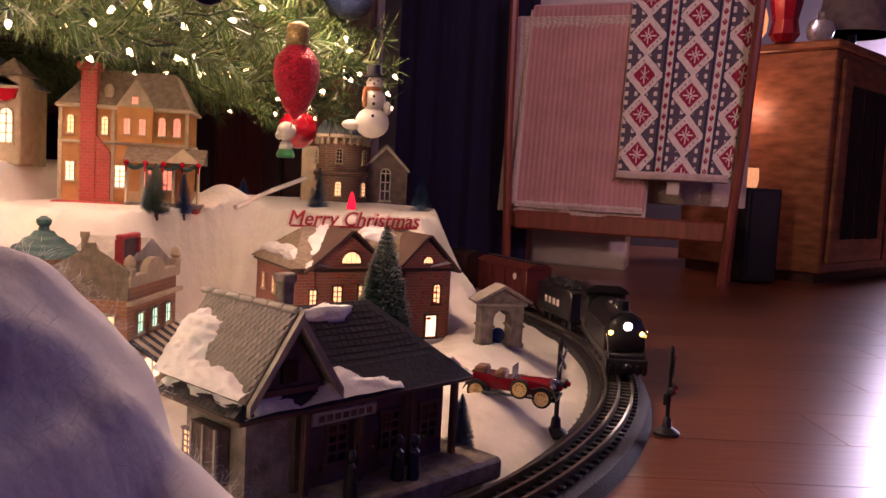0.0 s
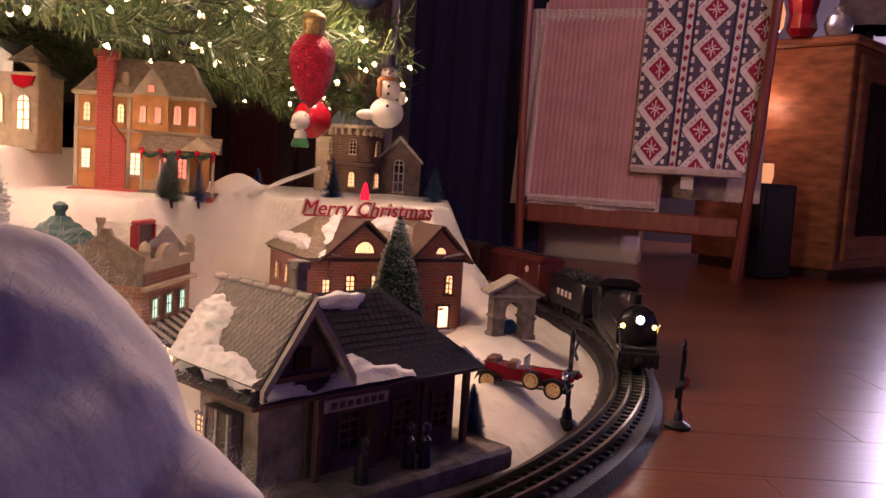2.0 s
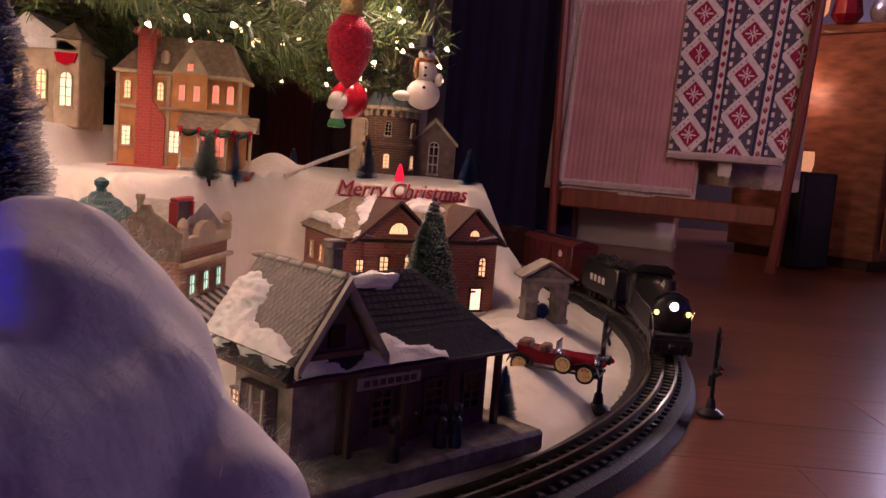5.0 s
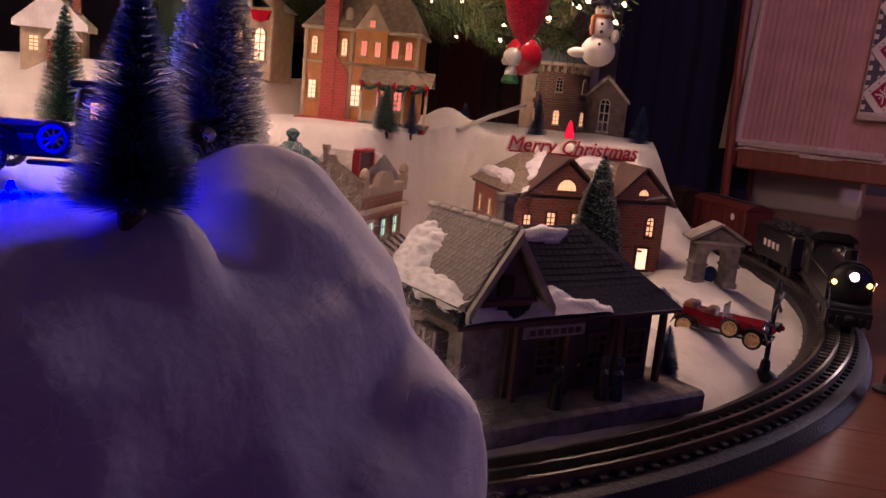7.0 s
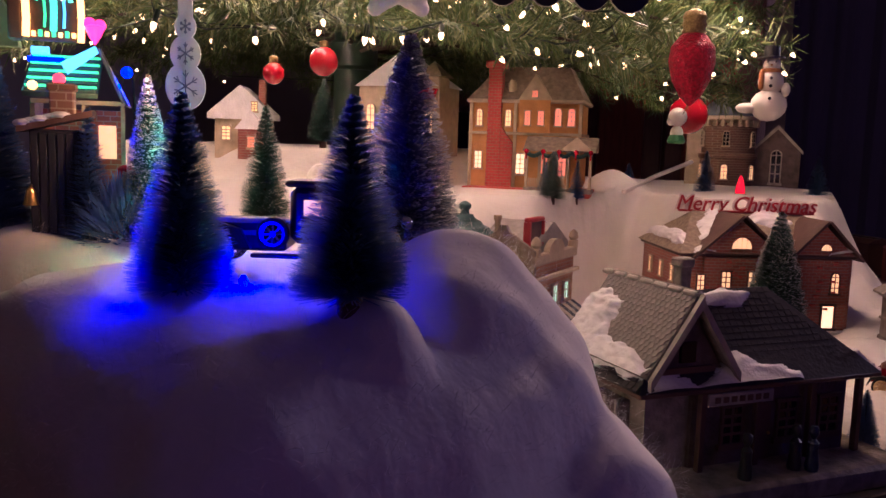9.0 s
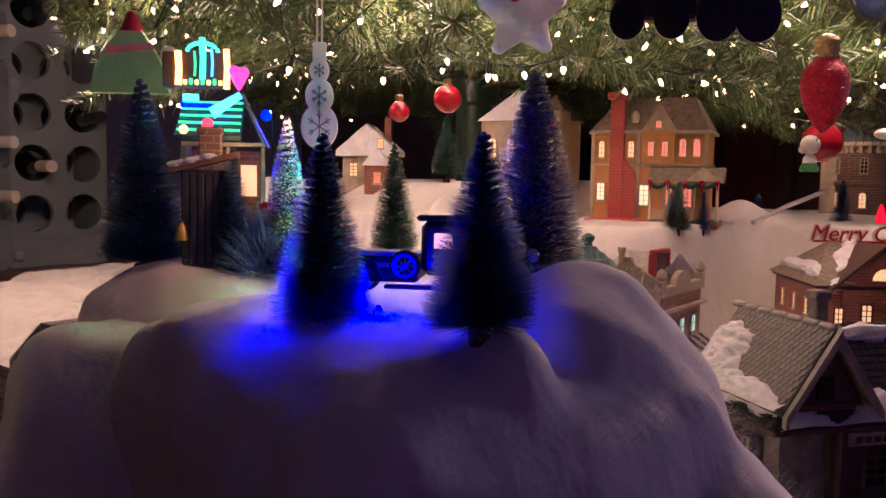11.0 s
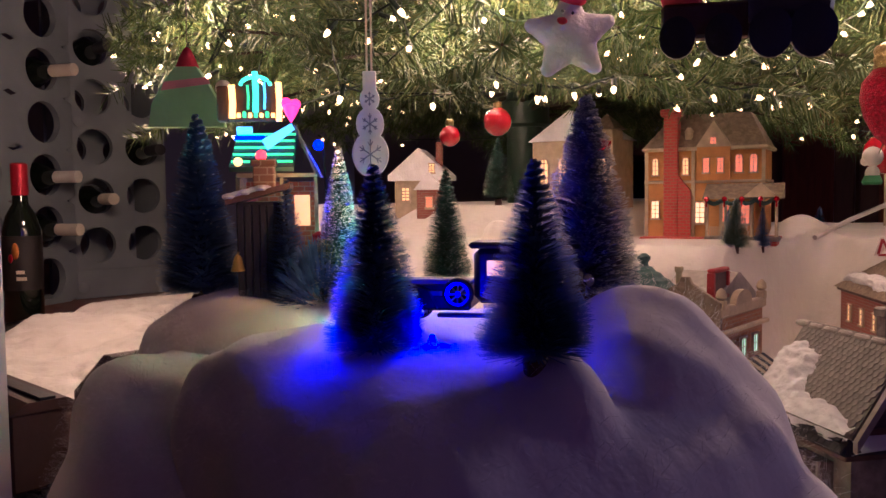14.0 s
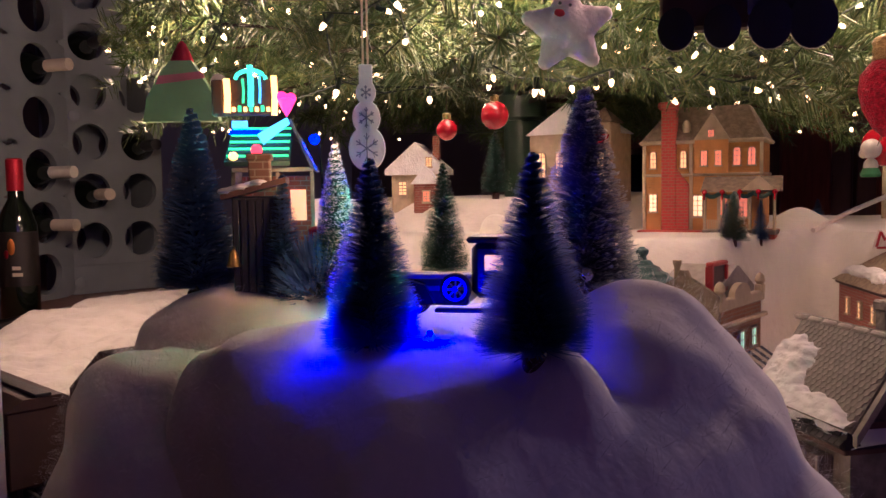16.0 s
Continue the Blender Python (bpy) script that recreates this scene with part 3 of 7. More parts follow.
part("base", Mesh().lathe([(0.05, 0), (0.05, 0.01), (0.012, 0.02), (0.012, 0.07)], 16), IRON, tl)
part("shade", Mesh().lathe([(0.11, 0.06), (0.085, 0.20), (0.083, 0.20), (0.108, 0.06)], 24), PARCHMENT, tl)

# ---- wine rack and bottles at the other side ----
wr = thing("wine_rack", -1.951, 1.385, 0, 79, "blue grey painted wine rack with round holes", "wine rack")
PITCH = 0.125


def holed_board(cols, rows_n, w, h, hole, thick):
    """A board with round holes, built cell by cell."""
    m = Mesh()
    cw, ch = w / cols, h / rows_n
    n = 24
    for c in range(cols):
        for r in range(rows_n):
            cx, cz = (c + 0.5) * cw, (r + 0.5) * ch
            inner = [(cx + hole * math.cos(2 * math.pi * i / n), cz + hole * math.sin(2 * math.pi * i / n)) for i in range(n)]
            outer = []
            for i in range(n):
                a = 2 * math.pi * i / n
                k = 1 / max(abs(math.cos(a)) / (cw / 2), abs(math.sin(a)) / (ch / 2))
                outer.append((cx + k * math.cos(a), cz + k * math.sin(a)))
            vs = [(x, 0, z) for x, z in outer] + [(x, 0, z) for x, z in inner] + [(x, thick, z) for x, z in inner] + [(x, thick, z) for x, z in outer]
            fs = []
            for k in range(3):
                fs += [(k * n + i, k * n + (i + 1) % n, (k + 1) * n + (i + 1) % n, (k + 1) * n + i) for i in range(n)]
            m.add(vs, fs)
    m.weld = True
    return m


ROW0 = 0.0735
front = part("front_board", holed_board(2, 8, 0.25, 8 * PITCH, 0.046, 0.018), RACK_GREY, wr)
front.location = (0, 0, ROW0)
rear = part("rear_board", holed_board(2, 8, 0.25, 8 * PITCH, 0.04, 0.018), RACK_GREY, wr)
rear.location = (0, 0.16, ROW0)
for y in (0.0, 0.16):
    part("bottom_rail", Mesh().box(0.0, 0.25, y, y + 0.018, 0.0, ROW0, 0.002), RACK_GREY, wr)
for x in (0.0, 0.232):
    part("side_board", Mesh().box(x, x + 0.018, 0.019, 0.159, 0, 9 * PITCH, 0.002), RACK_GREY, wr)
for x, z in ((0.022, 0.03), (0.022, 0.449), (0.228, 0.03), (0.022, 0.824)):
    part("knob", Mesh().lathe([(0.014, 0.0), (0.014, 0.004), (0.008, 0.008)], 14, m=pose(x, -0.001, z, 90)), RACK_GREY, wr)
wing = thing("wine_rack", -1.84, 1.04, 0, 106, "blue grey painted wine rack wing with round holes", "wine rack")
part("front_board", holed_board(2, 9, 0.36, 9 * PITCH, 0.05, 0.018), RACK_GREY, wing)
for z in (0.0, 0.375, 0.75):
    part("shelf", Mesh().box(0.0, 0.36, 0.019, 0.16, z, z + 0.012), RACK_GREY, wing)


def wine_bottle(x, y, z, turn, foil, label):
    b = thing("wine_bottle", x, y, z, 0, label, "bottle", "bottles in the wine rack")
    b.matrix_world = pose(x, y, z, 90, 0, turn)
    part("glass", Mesh().lathe([(0.030, -0.20), (0.037, -0.19), (0.037, -0.03), (0.014, 0.02), (0.0135, 0.05)], 16), BOTTLE_DARK, b)
    part("foil", Mesh().lathe([(0.0145, 0.02), (0.0145, 0.085), (0.006, 0.087)], 14), foil, b)
    return b


for c, r, foil, lab in ((0, 1, LABEL_PAPER, "dark wine bottle with cream foil lying in the rack"), (1, 2, HAT_BLACK, "dark wine bottle lying in the rack"),
                        (0, 4, HAT_BLACK, "dark wine bottle lying in the rack")):
    p = wr.matrix_world @ Vector((0.0625 + 0.125 * c, -0.02, ROW0 + (r + 0.5) * PITCH - 0.008))
    wine_bottle(*p, 79, foil, lab)
for c, r, foil, lab in ((1, 1, LABEL_PAPER, "bottle with cream foil lying in the rack wing"), (1, 4, LABEL_PAPER, "bottle with cream foil lying in the rack wing"), (1, 2, CERAMIC, "pale bottle lying in the rack wing")):
    p = wing.matrix_world @ Vector((0.09 + 0.18 * c, -0.01, (r + 0.5) * PITCH - 0.006))
    wine_bottle(*p, 106, foil, lab)

sg = thing("sangria_bottle", -1.67, 1.10, 0, 0, "dark wine bottle, red cap, orange fruit label", "bottle")
part("glass", Mesh().lathe([(0.034, 0), (0.038, 0.008), (0.038, 0.19), (0.03, 0.22), (0.016, 0.245), (0.014, 0.27)], 20), BOTTLE_DARK, sg)
part("cap", Mesh().lathe([(0.0165, 0.262), (0.0165, 0.325), (0.013, 0.328)], 16), BOTTLE_FOIL, sg, "glossy red cap")
lb = part("paper_label", Mesh().lathe([(0.0384, 0.07), (0.0386, 0.07), (0.0386, 0.18), (0.0384, 0.18)], 24), LABEL_BLACK, sg, "black label with fruit print")
part("fruit_print", Mesh().ball((0.026, -0.029, 0.15), 0.014, squash=(0.9, 0.35, 1.2)), ORANGE_PAINT, lb, "orange slice print")
part("leaf_print", Mesh().ball((0.017, -0.0345, 0.135), 0.009, squash=(0.9, 0.3, 1.0)), BOTTLE_FOIL, lb, "red fruit print")
for z, w in ((0.105, 0.016), (0.092, 0.020)):
    part("lettering", Mesh().box(0.0, w, -0.0395, -0.0385, z, z + 0.007, m=pose(0.018, -0.006, 0, 0, 0, 38)), LABEL_PAPER, lb, "pale line of lettering")
solid("door_1", Mesh().box(-2.25, -2.2, 0.2, 0.98, 0, 2.1, 0.004), WALNUT, "dark walnut panelled door leaf", "door", kind="structure")


# ---- railway ----
CX, CY, R = -0.65, 1.37, 0.95


def track_r(deg):
    """The loop is round, but runs flatter along its front."""
    d = (deg + 180) % 360 - 180
    return R - 0.115 * math.exp(-((d + 98) / 27) ** 2)


def on_track(deg, dr=0.0):
    a = radians(deg)
    r = track_r(deg) + dr
    return CX + r * math.cos(a), CY + r * math.sin(a)


def heading(deg):
    (x0, y0), (x1, y1) = on_track(deg - 0.5), on_track(deg + 0.5)
    return math.degrees(math.atan2(y1 - y0, x1 - x0))


def ring(prof, n=220):
    """A closed ring round the loop from a (offset, z) outline."""
    m = Mesh()
    k = len(prof)
    vs = []
    for i in range(n):
        a = 2 * math.pi * i / n
        vs += [(*on_track(math.degrees(a), r), z) for r, z in prof]
    fs = [(i * k + j, ((i + 1) % n) * k + j, ((i + 1) % n) * k + (j + 1) % k, i * k + (j + 1) % k) for i in range(n) for j in range(k)]
    return m.add(vs, fs)


track = thing("railway_track", 0, 0, 0, 0, "black plastic toy train track with three rails", "train track")
part("roadbed", ring([(-0.037, 0.0), (-0.031, 0.012), (-0.025, 0.014), (0.025, 0.014), (0.031, 0.012), (0.037, 0.0)]), ROADBED, track)
for dr in (-0.0145, 0.0, 0.0145):
    part("rail", ring([(dr - 0.0016, 0.0145), (dr - 0.0009, 0.021), (dr - 0.0014, 0.0232), (dr + 0.0014, 0.0232), (dr + 0.0009, 0.021), (dr + 0.0016, 0.0145)]), RAIL, track, "bright steel rail")
tie_mesh = Mesh().box(-0.021, 0.021, -0.0028, 0.0028, 0.0142, 0.0172, 0.0007).data("tie", TIE)
rest = Mesh()
for i in range(400):
    deg = -150 + 0.9 * i
    x, y = on_track(deg)
    if i < 300:
        t = new("tie", tie_mesh)
        t.parent, t.location, t.rotation_euler = track, (x, y, 0), (0, 0, radians(heading(deg) - 90))
    else:
        rest.box(-0.021, 0.021, -0.0028, 0.0028, 0.0142, 0.0172, m=pose(x, y, 0, 0, 0, heading(deg) - 90))
tagged(part("ties", rest, TIE, track), kind="stuff")

# ---- snow: one cloth over boxes, inside the loop ----
def smooth01(v):
    v = min(max(v, 0.0), 1.0)
    return v * v * (3 - 2 * v)


def bumpy(x, y, s, seed):
    return noise.noise(Vector((x * s, y * s, seed)))


def snow_z(x, y):
    """Height of the snow cloth."""
    rr = math.hypot(x - CX, y - CY) + R - track_r(math.degrees(math.atan2(y - CY, x - CX)))
    z = 0.024 + 0.012 * bumpy(x, y, 9, 1) + 0.009 * bumpy(x, y, 26, 2) + 0.004 * bumpy(x, y, 58, 4)
    # rise towards the shops
    z += 0.022 * smooth01((y - 0.86) / 0.16) * smooth01((0.22 - x) / 0.1)
    edge = 1.105 + 0.022 * math.sin(x * 27 + 0.6) + 0.010 * math.sin(x * 61 + 1) + 0.004 * bumpy(x, y, 40, 8) + 0.20 * smooth01((x + 0.29) / 0.09)
    side = smooth01((x + 1.06 + 0.02 * math.sin(y * 30)) / 0.06) * smooth01((0.10 - x + 0.012 * math.sin(y * 40)) / 0.05)
    up = smooth01((y - edge) / 0.062) * side * smooth01((2.05 - y) / 0.06)
    z = z * (1 - up) + up * (0.186 + 0.004 * bumpy(x, y, 12, 3))
    # higher step under the far houses, mounds
    z += 0.048 * smooth01((-0.44 - x) / 0.03) * smooth01((y - 1.2) / 0.05) * up
    z += 0.028 * math.exp(-((x + 0.552) ** 2 + (y - 1.135) ** 2) / 0.0016) * up
    z += 0.03 * math.exp(-((x + 0.235) ** 2 + (y - 1.42) ** 2) / 0.0016) * up
    z += 0.06 * math.exp(-((x - 0.10) ** 2 / 0.0012 + (y - 1.48) ** 2 / 0.012)) * (1 - up)
    z += 0.016 * smooth01(bumpy(x, y, 5, 5) * 2 - 0.3) * smooth01((-0.7 - x) / 0.2) * (1 - up) * smooth01((0.80 - rr) / 0.12)
    return z * (0.45 + 0.55 * smooth01((0.90 - rr) / 0.06)) * smooth01((0.920 - rr) / 0.02) + 0.003


NX, NY = 250, 250
vs, fs, ids = [], [], {}
for j in range(NY + 1):
    for i in range(NX + 1):
        x, y = CX - 0.93 + 1.86 * i / NX, CY - 0.93 + 1.86 * j / NY
        if math.hypot(x - CX, y - CY) < track_r(math.degrees(math.atan2(y - CY, x - CX))) - 0.028:
            ids[i, j] = len(vs)
            vs.append((x, y, snow_z(x, y)))
for j in range(NY):
    for i in range(NX):
        q = [(i, j), (i + 1, j), (i + 1, j + 1), (i, j + 1)]
        if all(k in ids for k in q):
            fs.append(tuple(ids[k] for k in q))
solid("snow_blanket", Mesh().add(vs, fs), CLOTH, "white cotton snow cloth draped over hidden steps", "snow blanket", kind="structure")

# ---- cotton tunnel hill over the front of the track ----
hill = thing("cotton_hill", 0, 0, 0, 0, "soft white cotton batting hill hiding the track", "snow hill")


def lump(name, cx, cy, rx, ry, h, turn, power=2.6, seed=0, z0=0.0, rough=0.012, n=72, k=34):
    vs = []
    for j in range(k + 1):
        lat = math.pi / 2 * j / k
        for i in range(n):
            a = 2 * math.pi * i / n
            ca, sa = math.cos(a), math.sin(a)
            e = 2 / power
            x = rx * math.copysign(abs(math.cos(lat)) ** e, 1) * math.copysign(abs(ca) ** e, ca)
            y = ry * math.copysign(abs(math.cos(lat)) ** e, 1) * math.copysign(abs(sa) ** e, sa)
            z = h * abs(math.sin(lat)) ** e
            d = 1 + (noise.noise(Vector((x * 14, y * 14, z * 14 + seed))) * rough + noise.noise(Vector((x * 45, y * 45, z * 45 + seed))) * rough * 0.3) / max(rx, 0.05)
            vs.append((x * d, y * d, z * (0.5 + 0.5 * d) + noise.noise(Vector((x * 20, y * 20, seed + 7))) * rough * 0.5 * math.sin(lat)))
    fs = [(j * n + i, j * n + (i + 1) % n, (j + 1) * n + (i + 1) % n, (j + 1) * n + i) for j in range(k) for i in range(n)]
    top = [tuple(reversed(range(n)))]
    name.add(vs, fs + top, m=pose(cx, cy, z0, 0, 0, turn))


def melted(name, lumps, material, parent, voxel=0.0032, rounds=14):
    """Melts lumps into one soft body."""
    ob = new(name, lumps.data(name, material, True))
    mod = ob.modifiers.new("melt", "REMESH")
    mod.mode, mod.voxel_size, mod.use_smooth_shade = "VOXEL", voxel, True
    sm_ = ob.modifiers.new("soften", "SMOOTH")
    sm_.factor, sm_.iterations = 0.5, rounds
    me = bpy.data.meshes.new_from_object(ob.evaluated_get(bpy.context.evaluated_depsgraph_get()))
    bpy.data.objects.remove(ob)
    ob = new(name, me)
    ob.parent = parent
    return ob


body = Mesh()
lump(body, -0.170, 0.472, 0.124, 0.102, 0.190, -22, 5.5, 3)
lump(body, -0.062, 0.475, 0.058, 0.082, 0.142, -20, 3.0, 9)
lump(body, -0.098, 0.500, 0.060, 0.064, 0.204, -20, 3.0, 11)
lump(body, -0.1005, 0.428, 0.026, 0.020, 0.042, 0, 2.2, 23, 0.1560, 0.004)
lump(body, -0.170, 0.425, 0.027, 0.024, 0.045, 0, 2.4, 29, 0.1480, 0.004)
melted("main_batting", body, COTTON, hill)
body = Mesh()
lump(body, -0.335, 0.505, 0.107, 0.097, 0.162, -8, 4.0, 15)
melted("side_batting", body, COTTON, hill)
body = Mesh()
lump(body, -0.358, 0.548, 0.097, 0.077, 0.193, -8, 3.6, 19)
melted("upper_batting", body, COTTON, hill)
portal = thing("tunnel_portal", -0.440, 0.540, 0, -98, "dark cardboard tunnel portal under the cotton", "tunnel portal")
arch = [(-0.07, 0.0), (-0.07, 0.13), (-0.05, 0.15), (0.05, 0.15), (0.07, 0.13), (0.07, 0.0), (0.05, 0.0), (0.05, 0.11), (0.035, 0.125), (-0.035, 0.125), (-0.05, 0.11), (-0.05, 0.0)]
part("arch", Mesh().prism(arch, -0.012, 0.002, "y"), WOOD_DARK, portal)


# ---- windows and doors of the ceramic houses ----
def window(parent, x, z, w, h, y=-0.0012, face="front", arched=False, pane=LIT, frame_mat=TAN_TRIM, bars=(1, 3), at=0.0):
    """A framed window with glazing bars. face: front looks to -y, left to -x, right to +x; at: where that wall stands."""
    turn = {"front": pose(x, at, z), "left": pose(at, x, z, 0, 0, -90), "right": pose(at, x, z, 0, 0, 90)}[face]
    t = min(w, h) * 0.13
    m = Mesh()
    m.box(-w / 2 - t, -w / 2, -0.0022, 0.0008, -h / 2 - t, h / 2 + t)
    m.box(w / 2, w / 2 + t, -0.0022, 0.0008, -h / 2 - t, h / 2 + t)
    m.box(-w / 2 - 2 * t, w / 2 + 2 * t, -0.0032, 0.0008, -h / 2 - 2.2 * t, -h / 2)
    if arched:
        n = 8
        for i in range(n):
            a0, a1 = math.pi * i / n, math.pi * (i + 1) / n
            r0, r1 = w / 2, w / 2 + t
            m.prism([(r0 * math.cos(a0), h / 2 + r0 * math.sin(a0)), (r1 * math.cos(a0), h / 2 + r1 * math.sin(a0)),
                     (r1 * math.cos(a1), h / 2 + r1 * math.sin(a1)), (r0 * math.cos(a1), h / 2 + r0 * math.sin(a1))], -0.0022, 0.0008)
        shape = [(-w / 2, -h / 2), (w / 2, -h / 2)] + [(w / 2 * math.cos(math.pi * i / n), h / 2 + w / 2 * math.sin(math.pi * i / n)) for i in range(n + 1)]
    else:
        m.box(-w / 2 - 1.6 * t, w / 2 + 1.6 * t, -0.0030, 0.0008, h / 2, h / 2 + 1.3 * t)
        shape = [(-w / 2, -h / 2), (w / 2, -h / 2), (w / 2, h / 2), (-w / 2, h / 2)]
    nb, hb = bars
    top = h / 2 + (w / 2 if arched else 0)
    for i in range(nb):
        bx = -w / 2 + w * (i + 1) / (nb + 1)
        m.box(bx - t * 0.5, bx + t * 0.5, -0.0016, 0.0004, -h / 2, top - (t * 0.1))
    for i in range(hb):
        bz = -h / 2 + h * (i + 1) / (hb + (0 if arched else 1))
        m.box(-w / 2, w / 2, -0.0017, 0.0004, bz - t * 0.45, bz + t * 0.45)
    win = part("window", m, frame_mat, parent, smooth=False)
    win.matrix_local = turn
    part("pane", Mesh().prism(shape, -0.0011, -0.0004), pane, win, "lit window pane", smooth=False)
    return win


def snow_cover(parent, o, a, b, shape, seed, thick=0.0035, n=88):
    """Moulded snow on a roof slope from o along a and up to b; shape(s, t) is above 0 where it lies."""
    o, ea, eb = Vector(o), Vector(a) - Vector(o), Vector(b) - Vector(o)
    nrm = ea.cross(eb).normalized()
    nrm = -nrm if nrm.z < 0 else nrm
    val = {}
    for j in range(n + 1):
        for i in range(n + 1):
            s_, t_ = i / n, j / n
            val[i, j] = shape(s_, t_) + 0.16 * noise.noise(Vector((s_ * 4, t_ * 4, seed))) + 0.05 * noise.noise(Vector((s_ * 13, t_ * 13, seed)))
    keep = [(i, j) for j in range(n) for i in range(n) if max(val[i + k, j + l] for k in (0, 1) for l in (0, 1)) > 0]
    ids, vs, fs = {}, [], []
    for i, j in keep:
        f = []
        for k, l in ((0, 0), (1, 0), (1, 1), (0, 1)):
            q = (i + k, j + l)
            if q not in ids:
                ids[q] = len(vs)
                h = thick * smooth01(val[q] * 7 + 0.15) * (1 + 0.3 * noise.noise(Vector((q[0] * 0.15, q[1] * 0.15, seed + 3)))) + 0.0012 * (1 if val[q] > 0 else -1)
                vs.append(tuple(o + ea * (q[0] / n) + eb * (q[1] / n) + nrm * (h + 0.0012)))
            f.append(ids[q])
        fs.append(tuple(f))
    if fs:
        part("roof_snow", Mesh().add(vs, fs), PAINT_SNOW, parent, "painted snow on the roof")


# ---- railway station nearest the camera ----
st = thing("station_house", -0.057, 0.727, 0.0, 46, "grey ceramic railway station, shingled roof, patchy snow", "toy house")
L, Dp, EZ = 0.212, 0.096, 0.090
part("base", Mesh().box(-0.012, L + 0.010, -0.030, Dp + 0.01, 0.012, 0.030, 0.003), STONE, st)
part("wall", Mesh().box(0.014, L - 0.016, 0.014, Dp - 0.012, 0.030, EZ), STONE, st, "rough stone wall")
# front wall in a darker tone than the other walls
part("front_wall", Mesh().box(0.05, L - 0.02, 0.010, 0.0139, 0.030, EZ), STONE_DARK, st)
part("eave", Mesh().box(-0.002, L + 0.002, -0.002, Dp + 0.002, EZ - 0.004, EZ, 0.001), WOOD_DARK, st)
RZ, RY = 0.147, 0.05
u0, u1 = 0.075, 0.146
main = Mesh()
main.add([(-0.003, -0.003, EZ), (L, -0.003, EZ), (L, Dp, EZ), (-0.003, Dp, EZ), (0.050, RY, RZ), (u1, RY, RZ)],
         [(0, 1, 5, 4), (1, 2, 5), (2, 3, 4, 5), (0, 4, 3), (0, 3, 2, 1)])
part("main_roof", main, SLATE, st, "dark slate hipped roof", smooth=False)
gu, gz, gw, GB = 0.037, 0.150, 0.031, 0.102
gab = Mesh()
gab.prism([(gu - gw, GB), (gu + gw, GB), (gu, gz)], 0.004, Dp - 0.004, "y")
part("cross_gable", gab, STONE_DARK, st, "dark timbered gable end", smooth=False)
for s in (-1, 1):
    m = Mesh().plate([(gu, -0.006, gz + 0.003), (gu, Dp, gz + 0.003), (gu + s * (gw + 0.005), Dp, GB - 0.002), (gu + s * (gw + 0.005), -0.006, GB - 0.002)], 0.0025 * -s)
    part("gable_roof", m, SHINGLE, st, "grey shingled roof slope", smooth=False)
    part("bargeboard", Mesh().plate([(gu, -0.0075, gz + 0.006), (gu + s * (gw + 0.007), -0.0075, GB - 0.001), (gu + s * (gw + 0.007), -0.0075, GB - 0.008), (gu, -0.0075, gz - 0.002)], 0.004), GREY_TRIM, st)
for k in range(7):
    part("ridge_cap", Mesh().box(gu - 0.004, gu + 0.004, -0.006 + k * 0.016, 0.0085 + k * 0.016, gz + 0.003, gz + 0.0072, 0.0015), GREY_TRIM, st)
part("attic_window", Mesh().box(gu - 0.006, gu + 0.006, 0.001, 0.0035, 0.108, 0.122), DARK_GLASS, st)
part("gable_brace", Mesh().box(gu - 0.022, gu + 0.022, 0.000, 0.0036, 0.101, 0.105), WOOD_DARK, st)
part("chimney", Mesh().box(0.070, 0.080, 0.056, 0.066, 0.12, 0.166, 0.001).box(0.0685, 0.0815, 0.0545, 0.0675, 0.163, 0.170, 0.0012), STONE, st)
slope = ((gu - gw - 0.006, -0.006, GB - 0.002), (gu - gw - 0.006, Dp, GB - 0.002), (gu, -0.006, gz + 0.003))
snow_cover(st, *slope, lambda s_, t_: max(0.20 + 0.12 * s_ - t_, min(s_ - 0.62, 0.75 - t_) * 0.9), 2, 0.005)
slope = ((-0.003, Dp, EZ), (-0.003, -0.003, EZ), (0.050, Dp, RZ))
snow_cover(st, *slope, lambda s_, t_: min(t_ - 0.08 - 0.06 * s_, 0.62 - t_, s_ - 0.50 * t_, 1.0 - 0.50 * t_ - s_), 5, 0.004)
slope = ((-0.003, -0.003, EZ), (L, -0.003, EZ), (-0.003, RY, RZ))
snow_cover(st, *slope, lambda s_, t_: max(min(0.34 - abs(s_ - 0.42) * 1.5 - t_, s_ - 0.1), min(0.10 - abs(t_ - 0.93) - abs(s_ - 0.52) * 0.9, 0.99 - t_), min(0.30 - t_, 0.13 - abs(s_ - 0.12) * 1.2)), 8)
slope = ((L, -0.002, EZ), (L, Dp, EZ), (u1, -0.002, RZ))
snow_cover(st, *slope, lambda s_, t_: min(0.30 - t_ - s_ * 0.5, s_ - t_ * 0.5), 14)
# front: door, dark windows, sign board, posts
for x in (0.085, 0.135, 0.175):
    window(st, x, 0.058, 0.016, 0.026, at=0.010, pane=DARK_GLASS, frame_mat=WOOD_DARK)
dr = part("door", Mesh().box(0.103, 0.119, 0.007, 0.0099, 0.030, 0.072, 0.001), WOOD_DARK, st)
part("knob", Mesh().ball((0.116, 0.006, 0.05), 0.0012, 8, 6), BRASS, dr)
part("sign_board", Mesh().box(0.055, 0.112, -0.0010, 0.0015, 0.076, 0.085, 0.0008), GREY_TRIM, st, "long pale station name board")
for k in range(7):
    part("lettering", Mesh().box(0.060 + 0.007 * k, 0.0645 + 0.007 * k, -0.0018, -0.0011, 0.0785, 0.0825), WOOD_DARK, st)
